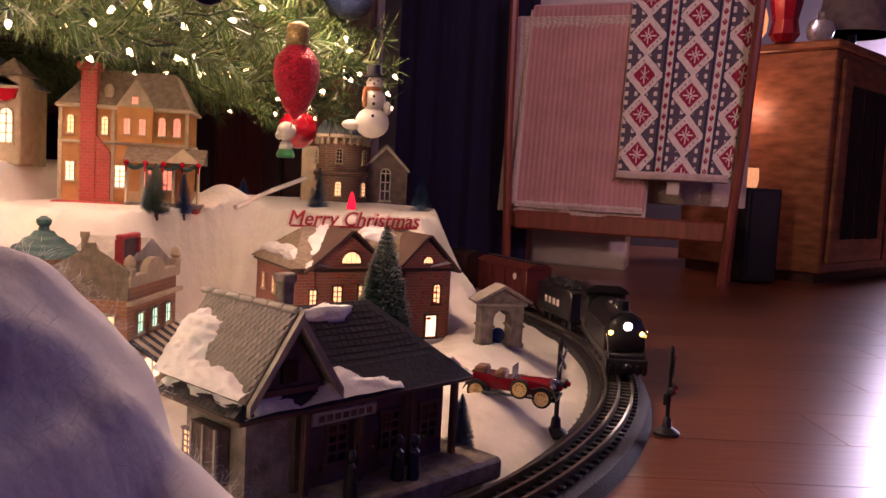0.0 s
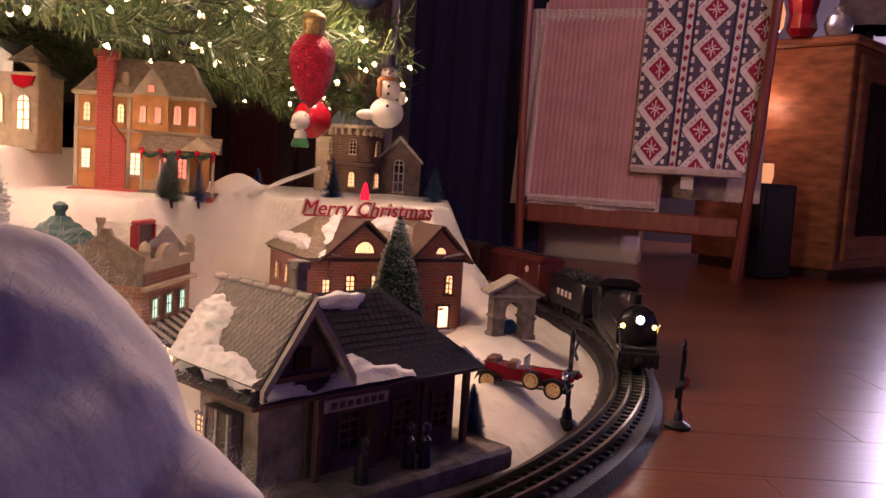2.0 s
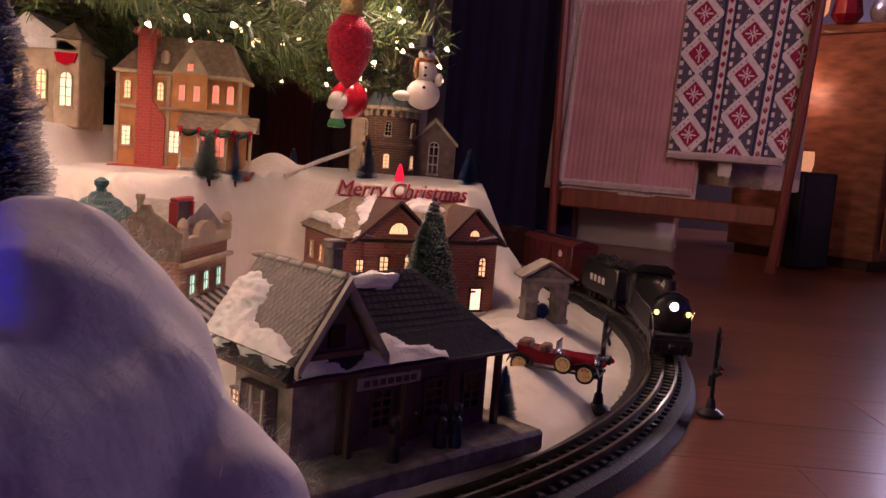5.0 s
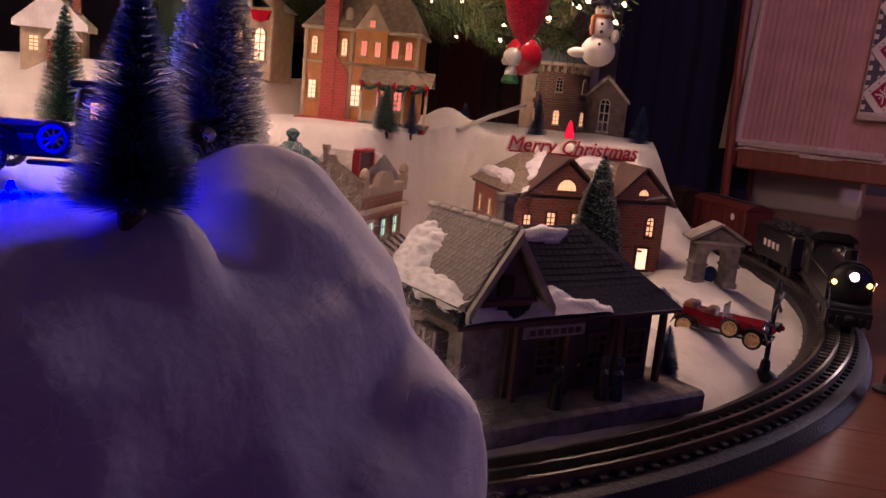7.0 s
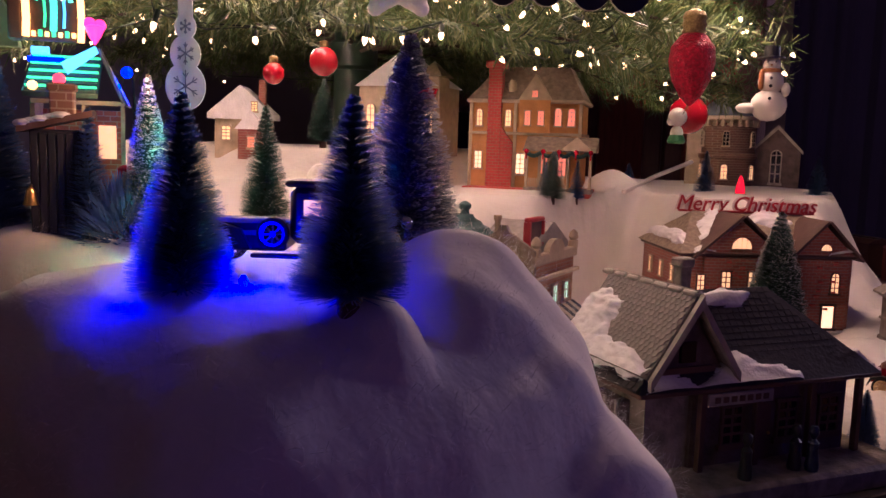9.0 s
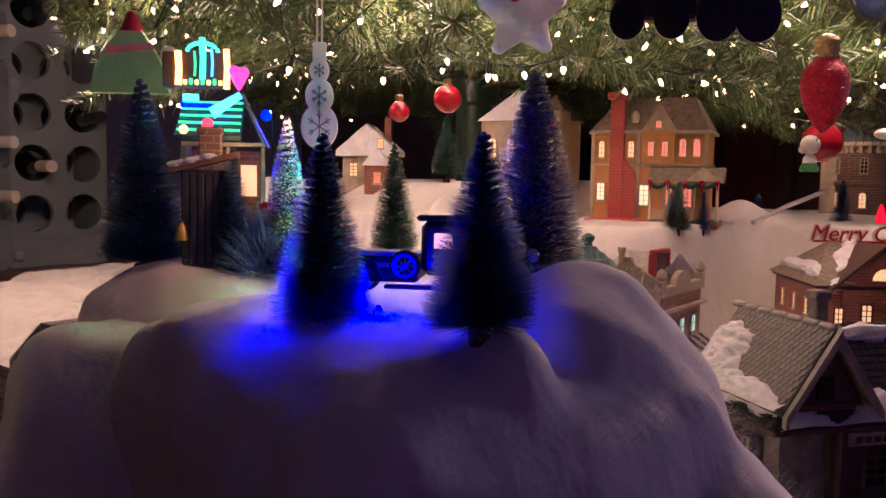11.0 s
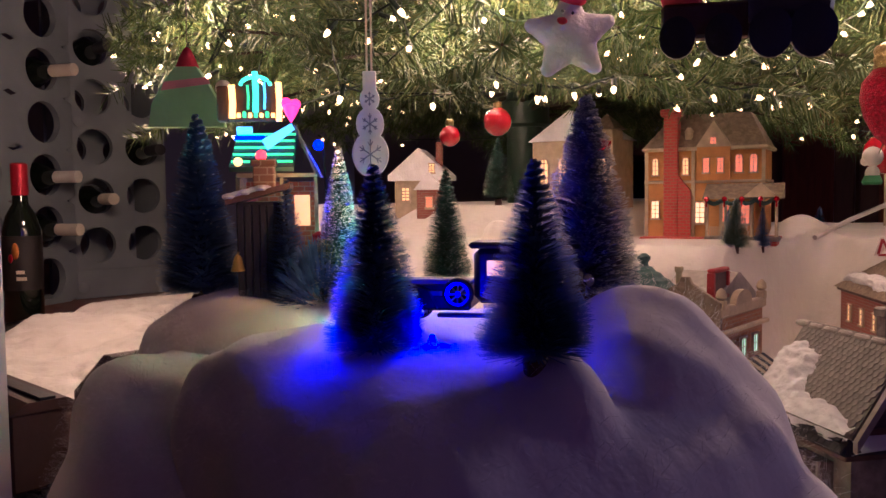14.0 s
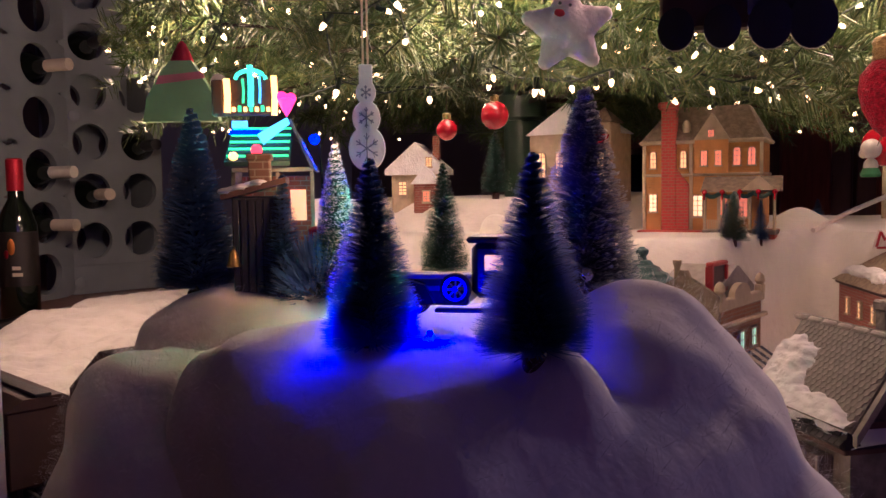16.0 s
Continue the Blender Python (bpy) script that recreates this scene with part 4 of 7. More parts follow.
for x in (0.052, 0.10, 0.15, 0.196):
    part("post", Mesh().box(x - 0.0025, x + 0.0025, -0.0005, 0.0045, 0.030, EZ - 0.004, 0.0006), WOOD_DARK, st)
# side: bay window and small lit window
bay = part("bay_window", Mesh().box(0.004, 0.014, 0.030, 0.064, 0.038, 0.076, 0.001), STONE_DARK, st)
for y in (0.032, 0.046, 0.060):
    part("mullion", Mesh().box(0.0025, 0.0039, y - 0.0012, y + 0.0012, 0.038, 0.076), GREY_TRIM, bay)
window(st, 0.080, 0.055, 0.009, 0.016, face="left", at=0.0139, pane=LIT, frame_mat=STONE)
for x, y, c in ((0.075, -0.018, HAT_BLACK), (0.122, -0.014, HAT_BLACK), (0.132, -0.020, NAVY_GLITTER)):
    f = Mesh().lathe([(0.0045, 0.030), (0.005, 0.033), (0.0035, 0.045), (0.004, 0.050), (0.0016, 0.053), (0.0034, 0.056), (0.0034, 0.060), (0.002, 0.062)], 10, x, y)
    solid("figurine", f, c, "tiny dark painted figurine on the station platform", "figurine", "platform figurines", m=st.matrix_world)
gift = solid("gift_sack", Mesh().ball((0, 0, 0.010), 0.011, squash=(1, 1, 0.9)), CERAMIC, "pale sack beside the station wall", "sack", m=pose(-0.155, 0.82, 0.045))

# ---- brick hotel with the greeting sign ----
ho = thing("brick_hotel", -0.097, 1.19, 0.04, 28, "red brick ceramic hotel with twin gables, snowy roof", "toy house")
HL, HD, HE = 0.205, 0.145, 0.092
part("base", Mesh().box(-0.008, HL + 0.008, -0.012, HD + 0.006, -0.03, 0.004, 0.002), PAINT_SNOW, ho)
part("wall", Mesh().box(0, HL, 0, HD, 0.004, HE), BRICK_RED, ho, smooth=False)
part("cornice", Mesh().box(-0.004, HL + 0.004, -0.004, HD + 0.004, HE - 0.004, HE, 0.001), WOOD_DARK, ho)
roof = Mesh().add([(-0.007, -0.007, HE), (HL + 0.007, -0.007, HE), (HL + 0.007, HD + 0.007, HE), (-0.007, HD + 0.007, HE), (0.035, HD / 2, 0.136), (HL - 0.03, HD / 2, 0.136)],
                  [(0, 1, 5, 4), (1, 2, 5), (2, 3, 4, 5), (3, 0, 4), (0, 3, 2, 1)])
part("roof", roof, ROOF_BROWN, ho, "brown shingled roof", smooth=False)
for gx, gw2, gh in ((0.066, 0.048, 0.134), (0.168, 0.036, 0.130)):
    g = part("gable", Mesh().prism([(gx - gw2, HE), (gx + gw2, HE), (gx, gh - 0.004)], -0.006, 0.05, "y"), BRICK_RED, ho, smooth=False)
    part("gable_wall", Mesh().box(gx - gw2 + 0.006, gx + gw2 - 0.006, -0.006, -0.0005, 0.004, HE - 0.0045), BRICK_RED, ho, smooth=False)
    for s in (-1, 1):
        part("gable_roof", Mesh().plate([(gx, -0.012, gh + 0.001), (gx, 0.055, gh + 0.001), (gx + s * (gw2 + 0.008), 0.055, HE - 0.006), (gx + s * (gw2 + 0.008), -0.012, HE - 0.006)], 0.003 * -s), WOOD_DARK, ho, smooth=False)
    window(ho, gx, 0.099, 0.024 if gx < 0.1 else 0.013, 0.001, arched=True, at=-0.0062, pane=LIT, bars=(3, 0), frame_mat=WOOD_DARK)
sl = ((-0.007, -0.007, HE), (HL + 0.007, -0.007, HE), (-0.007, HD / 2, 0.136))
inside = lambda s_, t_: min(s_ - 0.20 * t_, 1 - 0.17 * t_ - s_) * 4
snow_cover(ho, *sl, lambda s_, t_: min(inside(s_, t_) - 0.1, max(0.10 - abs(s_ - 0.13 - 0.20 * t_) * 1.6, 0.14 - abs(s_ - 0.62) - abs(t_ - 0.85) * 0.5, s_ - 0.82)), 21)
snow_cover(ho, (-0.007, HD + 0.007, HE), (-0.007, -0.007, HE), (0.035, HD + 0.007, 0.136), lambda s_, t_: min(min(s_ - 0.5 * t_, 1 - 0.5 * t_ - s_) * 4, 0.12 - abs(t_ - 0.3)), 31)
for x in (0.050, 0.082):
    window(ho, x, 0.062, 0.010, 0.018, at=-0.0062, bars=(1, 2), frame_mat=WOOD_DARK)
for x in (0.020, 0.112):
    window(ho, x, 0.058, 0.008, 0.018, at=-0.001 if x > 0.1 else -0.0062, bars=(1, 2), frame_mat=WOOD_DARK)
window(ho, 0.182, 0.058, 0.009, 0.019, at=-0.0062, arched=True, bars=(1, 3), frame_mat=WOOD_DARK)
window(ho, 0.176, 0.020, 0.014, 0.026, at=-0.0062, pane=LIT_HOT, bars=(0, 0), frame_mat=WOOD_DARK)
for y in (0.03, 0.07, 0.11):
    for z in (0.03, 0.064):
        window(ho, y, z, 0.008, 0.018, face="left", at=-0.0005, bars=(1, 2), frame_mat=TAN_TRIM)
for k in range(38):
    bx, bz = rnd(0.004, HL - 0.01), rnd(0.01, HE - 0.008)
    part("brick", Mesh().box(bx, bx + 0.006, -0.0085, -0.0062, bz, bz + 0.003, 0.0006), BRICK_CHIMNEY, ho, smooth=False)
sgn = thing("greeting_sign", -0.120, 1.262, 0.171, 24, "red and white Merry Christmas script sign on roof", "sign")


def lettered(txt, size, mat_, depth, offset, name, parent, loc, shear=0.25):
    cu = bpy.data.curves.new(name, "FONT")
    cu.body, cu.size, cu.extrude, cu.offset, cu.shear = txt, size, depth, offset, shear
    cu.resolution_u = 3
    ob = new(name, cu)
    me = bpy.data.meshes.new_from_object(ob.evaluated_get(bpy.context.evaluated_depsgraph_get()))
    bpy.data.objects.remove(ob)
    me.materials.clear()
    me.materials.append(mat_)
    ob = new(name, me)
    ob.parent = parent
    w = max(v.co.x for v in me.vertices) or 1
    ob.matrix_local = pose(*loc, 90) @ Matrix.Diagonal((0.176 / w, 1, 1, 1))
    return ob


tagged(lettered("Merry Christmas", 0.026, SIGN_WHITE, 0.0012, 0.0016, "letter_edge", sgn, (0, 0.0015, 0.006)), "white letter outline")
tagged(lettered("Merry Christmas", 0.026, SIGN_RED, 0.0012, 0.0, "letters", sgn, (0, -0.0014, 0.006)), "red script letters")
part("bar", Mesh().box(0.004, 0.174, 0.0, 0.003, 0.0035, 0.0062, 0.0006), SIGN_RED, sgn)
for x in (0.045, 0.14):
    part("post", Mesh().tube([(x, 0.0015, -0.012), (x, 0.0015, 0.005)], 0.0011, 6), SIGN_WHITE, sgn)

# ---- corner shop with awning ----
sh = thing("corner_shop", -0.193, 0.920, 0.041, 85, "orange brick corner shop with striped awning", "toy house")
# local x runs along the lit street front, y goes back
part("wall", Mesh().box(0, 0.105, 0, 0.062, 0.0, 0.105), BRICK_ORANGE, sh, smooth=False)
part("base", Mesh().box(-0.004, 0.112, -0.006, 0.066, -0.03, 0.003, 0.001), STONE, sh)
part("parapet", Mesh().box(-0.003, 0.108, -0.003, 0.004, 0.098, 0.108, 0.0012), TAN_TRIM, sh)
part("cornice", Mesh().box(-0.004, 0.109, -0.006, -0.0005, 0.083, 0.087, 0.001), TAN_TRIM, sh)
cr = [(0.03, 0.107)] + [(0.05 - 0.02 * math.cos(math.pi * i / 10), 0.108 + 0.012 * math.sin(math.pi * i / 10)) for i in range(11)] + [(0.07, 0.107)]
part("crest", Mesh().prism(cr, -0.003, 0.003, "y"), TAN_TRIM, sh)
for x in (0.003, 0.102):
    part("finial", Mesh().box(x - 0.004, x + 0.004, -0.004, 0.004, 0.106, 0.114, 0.0008).lathe([(0.003, 0.114), (0.005, 0.117), (0.004, 0.122), (0.001, 0.125)], 10, x, 0), TAN_TRIM, sh)
part("roof", Mesh().prism([(-0.004, 0.105), (0.064, 0.134), (0.068, 0.134), (0.109, 0.112), (0.109, 0.105)], 0.008, 0.066, "y"), GREY_TRIM, sh, "grey roof", smooth=False)
part("side_gable", Mesh().prism([(-0.002, 0.088), (0.064, 0.088), (0.064, 0.112), (0.037, 0.128), (0.034, 0.134), (0.028, 0.134), (0.025, 0.128), (-0.002, 0.112)], -0.004, 0.001, "x"), ROOF_BROWN, sh, "grey brown shaped gable")
for x in (0.022, 0.052, 0.082):
    window(sh, x, 0.066, 0.010, 0.016, at=-0.0005, pane=LIT_GREEN, bars=(1, 1))
for y in (0.016, 0.045):
    window(sh, y, 0.066, 0.012, 0.016, face="left", at=-0.0005, pane=LIT, bars=(1, 1))
    window(sh, y, 0.026, 0.014, 0.02, face="left", at=-0.0005, pane=LIT_HOT, bars=(1, 0))
window(sh, 0.05, 0.022, 0.07, 0.022, at=-0.0005, pane=LIT_HOT, bars=(3, 0))
aw = part("awning", Mesh().box(0.0, 0.0005, 0, 0.0005, 0.04, 0.0405), AWNING_DARK, sh)
for k in range(13):
    x0 = 0.002 + k * 0.008
    part("stripe", Mesh().plate([(x0, -0.0005, 0.052), (x0, -0.026, 0.036), (x0 + 0.008, -0.026, 0.036), (x0 + 0.008, -0.0005, 0.052)], 0.0012), AWNING_LIGHT if k % 2 else AWNING_DARK, aw, smooth=False)
bs = part("billboard", Mesh().box(0.010, 0.040, 0.010, 0.013, 0.118, 0.138, 0.001), SIGN_DARK, sh, "red framed rooftop billboard")
for b in ((0.007, 0.043, 0.137, 0.141), (0.007, 0.043, 0.112, 0.118)):
    part("rail", Mesh().box(b[0], b[1], 0.008, 0.015, b[2], b[3], 0.0012), SIGN_RED, bs)
for x in (0.007, 0.040):
    part("stile", Mesh().box(x, x + 0.003, 0.0081, 0.0149, 0.118, 0.137), SIGN_RED, bs)
part("turret", Mesh().lathe([(0.024, 0.0), (0.024, 0.112), (0.027, 0.114), (0.027, 0.118)], 12, 0.022, 0.084), BRICK_ORANGE, sh, smooth=False)
ct = [(0.033, 0.118), (0.031, 0.121), (0.026, 0.124), (0.024, 0.127), (0.019, 0.129), (0.016, 0.133), (0.011, 0.135), (0.008, 0.139), (0.0045, 0.140), (0.004, 0.143), (0.0062, 0.146), (0.0062, 0.149), (0.002, 0.152)]
part("turret_roof", Mesh().lathe(ct, 12, 0.022, 0.084), ROOF_TEAL, sh, "teal tiered cone roof", smooth=False)
part("chimney_pot", Mesh().lathe([(0.003, 0.11), (0.003, 0.134), (0.0042, 0.136), (0.0042, 0.14)], 8, 0.03, 0.052), TAN_TRIM, sh)

# ---- orange house with the red chimney, on the upper step ----
hs = thing("victorian_house", -0.405, 1.285, 0.186, 8, "orange clapboard victorian house with scarlet brick chimney", "toy house")
W1, D1, E1 = 0.150, 0.09, 0.120
part("base", Mesh().box(-0.004, 0.170, -0.030, D1 + 0.01, -0.004, 0.006, 0.002), BRICK_CHIMNEY, hs)
for k in range(20):
    z0 = 0.006 + k * 0.0057
    if z0 < E1 - 0.005:
        part("clapboard", Mesh().add([(0, -0.0012, z0), (W1, -0.0012, z0), (W1, D1, z0), (0, D1, z0), (0, 0, z0 + 0.0056), (W1, 0, z0 + 0.0056), (W1, D1, z0 + 0.0056), (0, D1, z0 + 0.0056)],
                                     [(0, 1, 5, 4), (1, 2, 6, 5), (2, 3, 7, 6), (3, 0, 4, 7), (4, 5, 6, 7), (3, 2, 1, 0)]), SIDING, hs, smooth=False)
part("belt_course", Mesh().box(-0.003, W1 + 0.003, -0.004, D1 + 0.002, 0.077, 0.081, 0.001), TAN_TRIM, hs)
for x in (0.0, 0.062, 0.098, W1):
    part("corner_board", Mesh().box(x - 0.0022, x + 0.0022, -0.0035, -0.0013, 0.006, E1), TAN_TRIM, hs)
part("cornice", Mesh().box(-0.006, W1 + 0.006, -0.007, D1 + 0.005, E1, E1 + 0.005, 0.0015), TAN_TRIM, hs)
mans = Mesh().add([(-0.004, -0.005, E1 + 0.005), (W1 + 0.004, -0.005, E1 + 0.005), (W1 + 0.004, D1 + 0.004, E1 + 0.005), (-0.004, D1 + 0.004, E1 + 0.005),
                   (0.03, 0.024, 0.170), (W1 - 0.02, 0.024, 0.170), (W1 - 0.02, D1 - 0.02, 0.170), (0.03, D1 - 0.02, 0.170)],
                  [(0, 1, 5, 4), (1, 2, 6, 5), (2, 3, 7, 6), (3, 0, 4, 7), (4, 5, 6, 7), (3, 2, 1, 0)])
part("roof", mans, ROOF_BROWN, hs, "brown mansard roof", smooth=False)
part("front_gable", Mesh().prism([(0.066, E1 + 0.004), (0.112, E1 + 0.004), (0.089, 0.158)], -0.010, 0.03, "y"), TAN_TRIM, hs, smooth=False)
window(hs, 0.089, 0.132, 0.007, 0.008, at=-0.0102, pane=LIT_RED, bars=(1, 1))
part("gable_bay", Mesh().box(0.068, 0.110, -0.010, -0.0045, 0.0805, E1 + 0.004), SIDING, hs)
part("dormer", Mesh().lathe([(0.005, 0.135), (0.006, 0.146), (0.003, 0.151)], 10, 0.055, 0.004), TAN_TRIM, hs)
chm = part("chimney", Mesh().box(0.024, 0.043, -0.008, 0.01, 0.004, 0.166, 0.0008), BRICK_CHIMNEY, hs, "scarlet brick chimney", smooth=False)
part("chimney_shoulder", Mesh().prism([(0.0431, 0.004), (0.060, 0.004), (0.060, 0.066), (0.0431, 0.088)], -0.0078, -0.0013, "y"), BRICK_CHIMNEY, chm, smooth=False)
part("chimney_cap", Mesh().box(0.020, 0.047, -0.012, 0.014, 0.166, 0.176, 0.002), BRICK_CHIMNEY, chm)
for x, z, w, h, a, p in ((0.012, 0.098, 0.007, 0.018, True, LIT), (0.052, 0.098, 0.007, 0.018, True, LIT), (0.080, 0.100, 0.007, 0.018, False, LIT_RED), (0.098, 0.100, 0.007, 0.018, False, LIT_RED),
                         (0.120, 0.100, 0.008, 0.018, True, LIT_RED), (0.138, 0.100, 0.008, 0.018, True, LIT_RED), (0.012, 0.042, 0.009, 0.022, False, LIT_HOT), (0.071, 0.038, 0.011, 0.026, False, LIT_HOT),
                         (0.104, 0.038, 0.008, 0.024, False, LIT_RED), (0.128, 0.036, 0.010, 0.024, False, LIT_RED)):
    window(hs, x, z, w, h, arched=a, pane=p, at=-0.0102 if 0.07 < x < 0.11 and z > 0.09 else -0.0014, frame_mat=TAN_TRIM)
por = part("porch", Mesh().box(0.082, 0.172, -0.034, -0.003, 0.002, 0.008, 0.001), STONE, hs, "columned front porch")
part("porch_roof", Mesh().prism([(-0.038, 0.056), (0.0, 0.056), (0.0, 0.076), (-0.004, 0.076)], 0.080, 0.176, "x"), ROOF_BROWN, por, smooth=False)
part("pediment", Mesh().prism([(0.130, 0.058), (0.172, 0.058), (0.151, 0.076)], -0.040, -0.036, "y"), TAN_TRIM, por)
for x in (0.085, 0.108, 0.140, 0.169):
    part("column", Mesh().lathe([(0.003, 0.008), (0.002, 0.011), (0.002, 0.052), (0.0032, 0.056)], 10, x, -0.031), TAN_TRIM, por)
for k in range(8):
    part("baluster", Mesh().box(0.088 + k * 0.0026, 0.0892 + k * 0.0026, -0.032, -0.0308, 0.008, 0.021), TAN_TRIM, por)
part("garland", Mesh().tube([(0.085 + 0.0035 * i, -0.0385, 0.055 - 0.005 * abs(math.sin(i * 0.55))) for i in range(25)], 0.0028, 6), SISAL, por, "green garland swags")
for i, x in enumerate((0.086, 0.108, 0.129, 0.151, 0.170)):
    part("bow", Mesh().ball((x, -0.0415, 0.056), 0.0034, 8, 6).box(x - 0.001, x + 0.001, -0.0425, -0.041, 0.046, 0.056), RED_GLASS, por, "red bow")

# ---- far pale shop with a red swag ----
fs2 = thing("post_office_house", -0.585, 1.29, 0.236, 0, "cream stone ceramic house with red sign", "toy house")
part("wall", Mesh().box(0, 0.125, 0, 0.08, -0.006, 0.092), TAN_TRIM, fs2)
part("roof", Mesh().prism([(-0.004, 0.092), (0.129, 0.092), (0.0625, 0.135)], -0.006, 0.084, "y"), PAINT_SNOW, fs2, smooth=False)
part("corner_tower", Mesh().box(0.098, 0.131, -0.006, 0.03, -0.004, 0.105, 0.002), TAN_TRIM, fs2)
part("tower_roof", Mesh().add([(0.094, -0.010, 0.105), (0.135, -0.010, 0.105), (0.135, 0.034, 0.105), (0.094, 0.034, 0.105), (0.1145, 0.012, 0.128)], [(0, 1, 4), (1, 2, 4), (2, 3, 4), (3, 0, 4), (3, 2, 1, 0)]), ROOF_BROWN, fs2, smooth=False)
part("swag", Mesh().prism([(0.100, 0.088), (0.129, 0.088), (0.125, 0.076), (0.1145, 0.072), (0.104, 0.076)], -0.012, -0.0065, "y"), RED_GLASS, fs2, "red swag")
window(fs2, 0.1145, 0.04, 0.014, 0.034, at=-0.0062, arched=True, pane=LIT_HOT)
for x in (0.02, 0.05, 0.08):
    window(fs2, x, 0.045, 0.012, 0.03, at=-0.0005, arched=True, pane=LIT)

# ---- round tower house at the back ----
tw = thing("tower_house", -0.116, 1.855, 0.172, 0, "brown brick round tower house with slate dome", "toy house")
part("drum", Mesh().lathe([(0.050, -0.01), (0.050, 0.066), (0.053, 0.068), (0.053, 0.074), (0.048, 0.076), (0.047, 0.126)], 28), BRICK_BROWN, tw)
for k in range(22):
    a = 2 * math.pi * k / 22
    part("bracket", Mesh().box(-0.003, 0.003, -0.003, 0.004, 0.124, 0.137, 0.0006, m=pose(0.050 * math.cos(a), 0.050 * math.sin(a), 0, 0, 0, math.degrees(a) + 90)), TAN_TRIM, tw)
part("gallery", Mesh().lathe([(0.047, 0.134), (0.056, 0.137), (0.056, 0.142), (0.05, 0.144)], 28), TAN_TRIM, tw)
part("dome", Mesh().lathe([(0.052, 0.142), (0.047, 0.155), (0.038, 0.168), (0.022, 0.176), (0.012, 0.178), (0.012, 0.186), (0.016, 0.188), (0.008, 0.194), (0.002, 0.20)], 28), ROOF_BLUE, tw, "slate blue dome")
for a in (-150, -90, -30):
    for z in (0.04, 0.10):
        w = window(tw, 0, 0, 0.010, 0.020, arched=True, pane=LIT if z < 0.05 else DARK_GLASS)
        w.matrix_local = pose(0.0505 * math.cos(radians(a)), 0.0505 * math.sin(radians(a)), z, 0, 0, a + 90)
part("side_block", Mesh().box(-0.075, -0.030, -0.01, 0.05, -0.01, 0.120, 0.002), TAN_TRIM, tw)
part("wing", Mesh().prism([(0.044, -0.01), (0.125, -0.01), (0.125, 0.085), (0.085, 0.125), (0.044, 0.085)], -0.005, 0.05, "y"), STONE_DARK, tw, "dark gabled wing", smooth=False)
part("wing_trim", Mesh().prism([(0.040, 0.083), (0.085, 0.130), (0.130, 0.083), (0.130, 0.077), (0.085, 0.122), (0.040, 0.077)], -0.009, -0.0055, "y"), GREY_TRIM, tw)
window(tw, 0.085, 0.05, 0.016, 0.05, at=-0.0055, arched=True, pane=DARK_GLASS, frame_mat=GREY_TRIM)

# ---- small house beyond the trunk ----
lc = thing("cottage", -0.795, 1.225, 0.222, 26, "cream and brick cottage with snow covered roof", "toy house")
lc.scale = (0.78, 0.78, 1.05)
part("wall", Mesh().box(0, 0.10, 0, 0.08, -0.006, 0.055), TAN_TRIM, lc)
part("roof", Mesh().prism([(-0.012, 0.050), (0.112, 0.050), (0.112, 0.058), (0.05, 0.098), (-0.012, 0.058)], -0.012, 0.09, "y", m=pose(0, 0, 0)), PAINT_SNOW, lc, smooth=False)
part("front_wing", Mesh().box(0.05, 0.098, -0.03, -0.001, -0.006, 0.036), BRICK_RED, lc, smooth=False)
part("wing_roof", Mesh().prism([(0.044, 0.036), (0.104, 0.036), (0.074, 0.062)], -0.036, -0.0005, "y"), PAINT_SNOW, lc, smooth=False)
window(lc, 0.075, 0.018, 0.012, 0.014, at=-0.0305, pane=LIT_RED)
window(lc, 0.022, 0.03, 0.014, 0.018, at=-0.0005, pane=LIT)
window(lc, 0.078, 0.068, 0.010, 0.012, at=-0.0125, pane=LIT)
part("chimney", Mesh().box(0.078, 0.092, 0.03, 0.045, 0.06, 0.108, 0.001), BRICK_RED, lc, smooth=False)

# ---- neon lit stand on the cotton hill ----
nh = thing("neon_stand", -0.4015, 0.582, 0.190, 41, "tiny fairground stand with glowing neon sign", "toy house")
part("base", Mesh().box(-0.020, 0.036, -0.010, 0.040, -0.006, 0.004, 0.001), PAINT_SNOW, nh)
part("back_wall", Mesh().box(-0.016, 0.032, 0.030, 0.034, 0.004, 0.072), BRICK_RED, nh, smooth=False)
part("side_wall", Mesh().box(-0.019, -0.0162, -0.004, 0.034, 0.004, 0.076), STONE_DARK, nh)
part("lit_room", Mesh().box(0.018, 0.029, 0.0285, 0.0297, 0.040, 0.062), LIT, nh, "glowing amber doorway")
for x in (0.011, 0.034):
    part("post", Mesh().box(x, x + 0.0025, -0.008, -0.0055, 0.004, 0.074, 0.0004), GREY_TRIM, nh)
part("porch_beam", Mesh().box(-0.018, 0.0365, -0.008, -0.0055, 0.0741, 0.077, 0.0004), GREY_TRIM, nh)
roof_ = part("roof", Mesh().prism([(-0.012, 0.078), (0.034, 0.104), (0.036, 0.107), (-0.014, 0.081)], -0.022, 0.021, "x"), ROOF_TEAL, nh, "slatted teal lit roof", smooth=False)
# green light falling on the roof is put in as glowing slats
for k in range(10):
    part("slat", Mesh().box(-0.021, 0.020, -0.013 + 0.0044 * k, -0.0105 + 0.0044 * k, 0.0815 + 0.0026 * k, 0.0832 + 0.0026 * k, 0.0003), NEON["green"] if k % 2 else ROOF_TEAL, roof_)
part("gable_slab", Mesh().plate([(0.0212, -0.011, 0.106), (0.0375, -0.011, 0.074), (0.0375, 0.030, 0.074), (0.0212, 0.034, 0.106)], 0.0016), ROOF_BLUE, nh, "dark side slope")
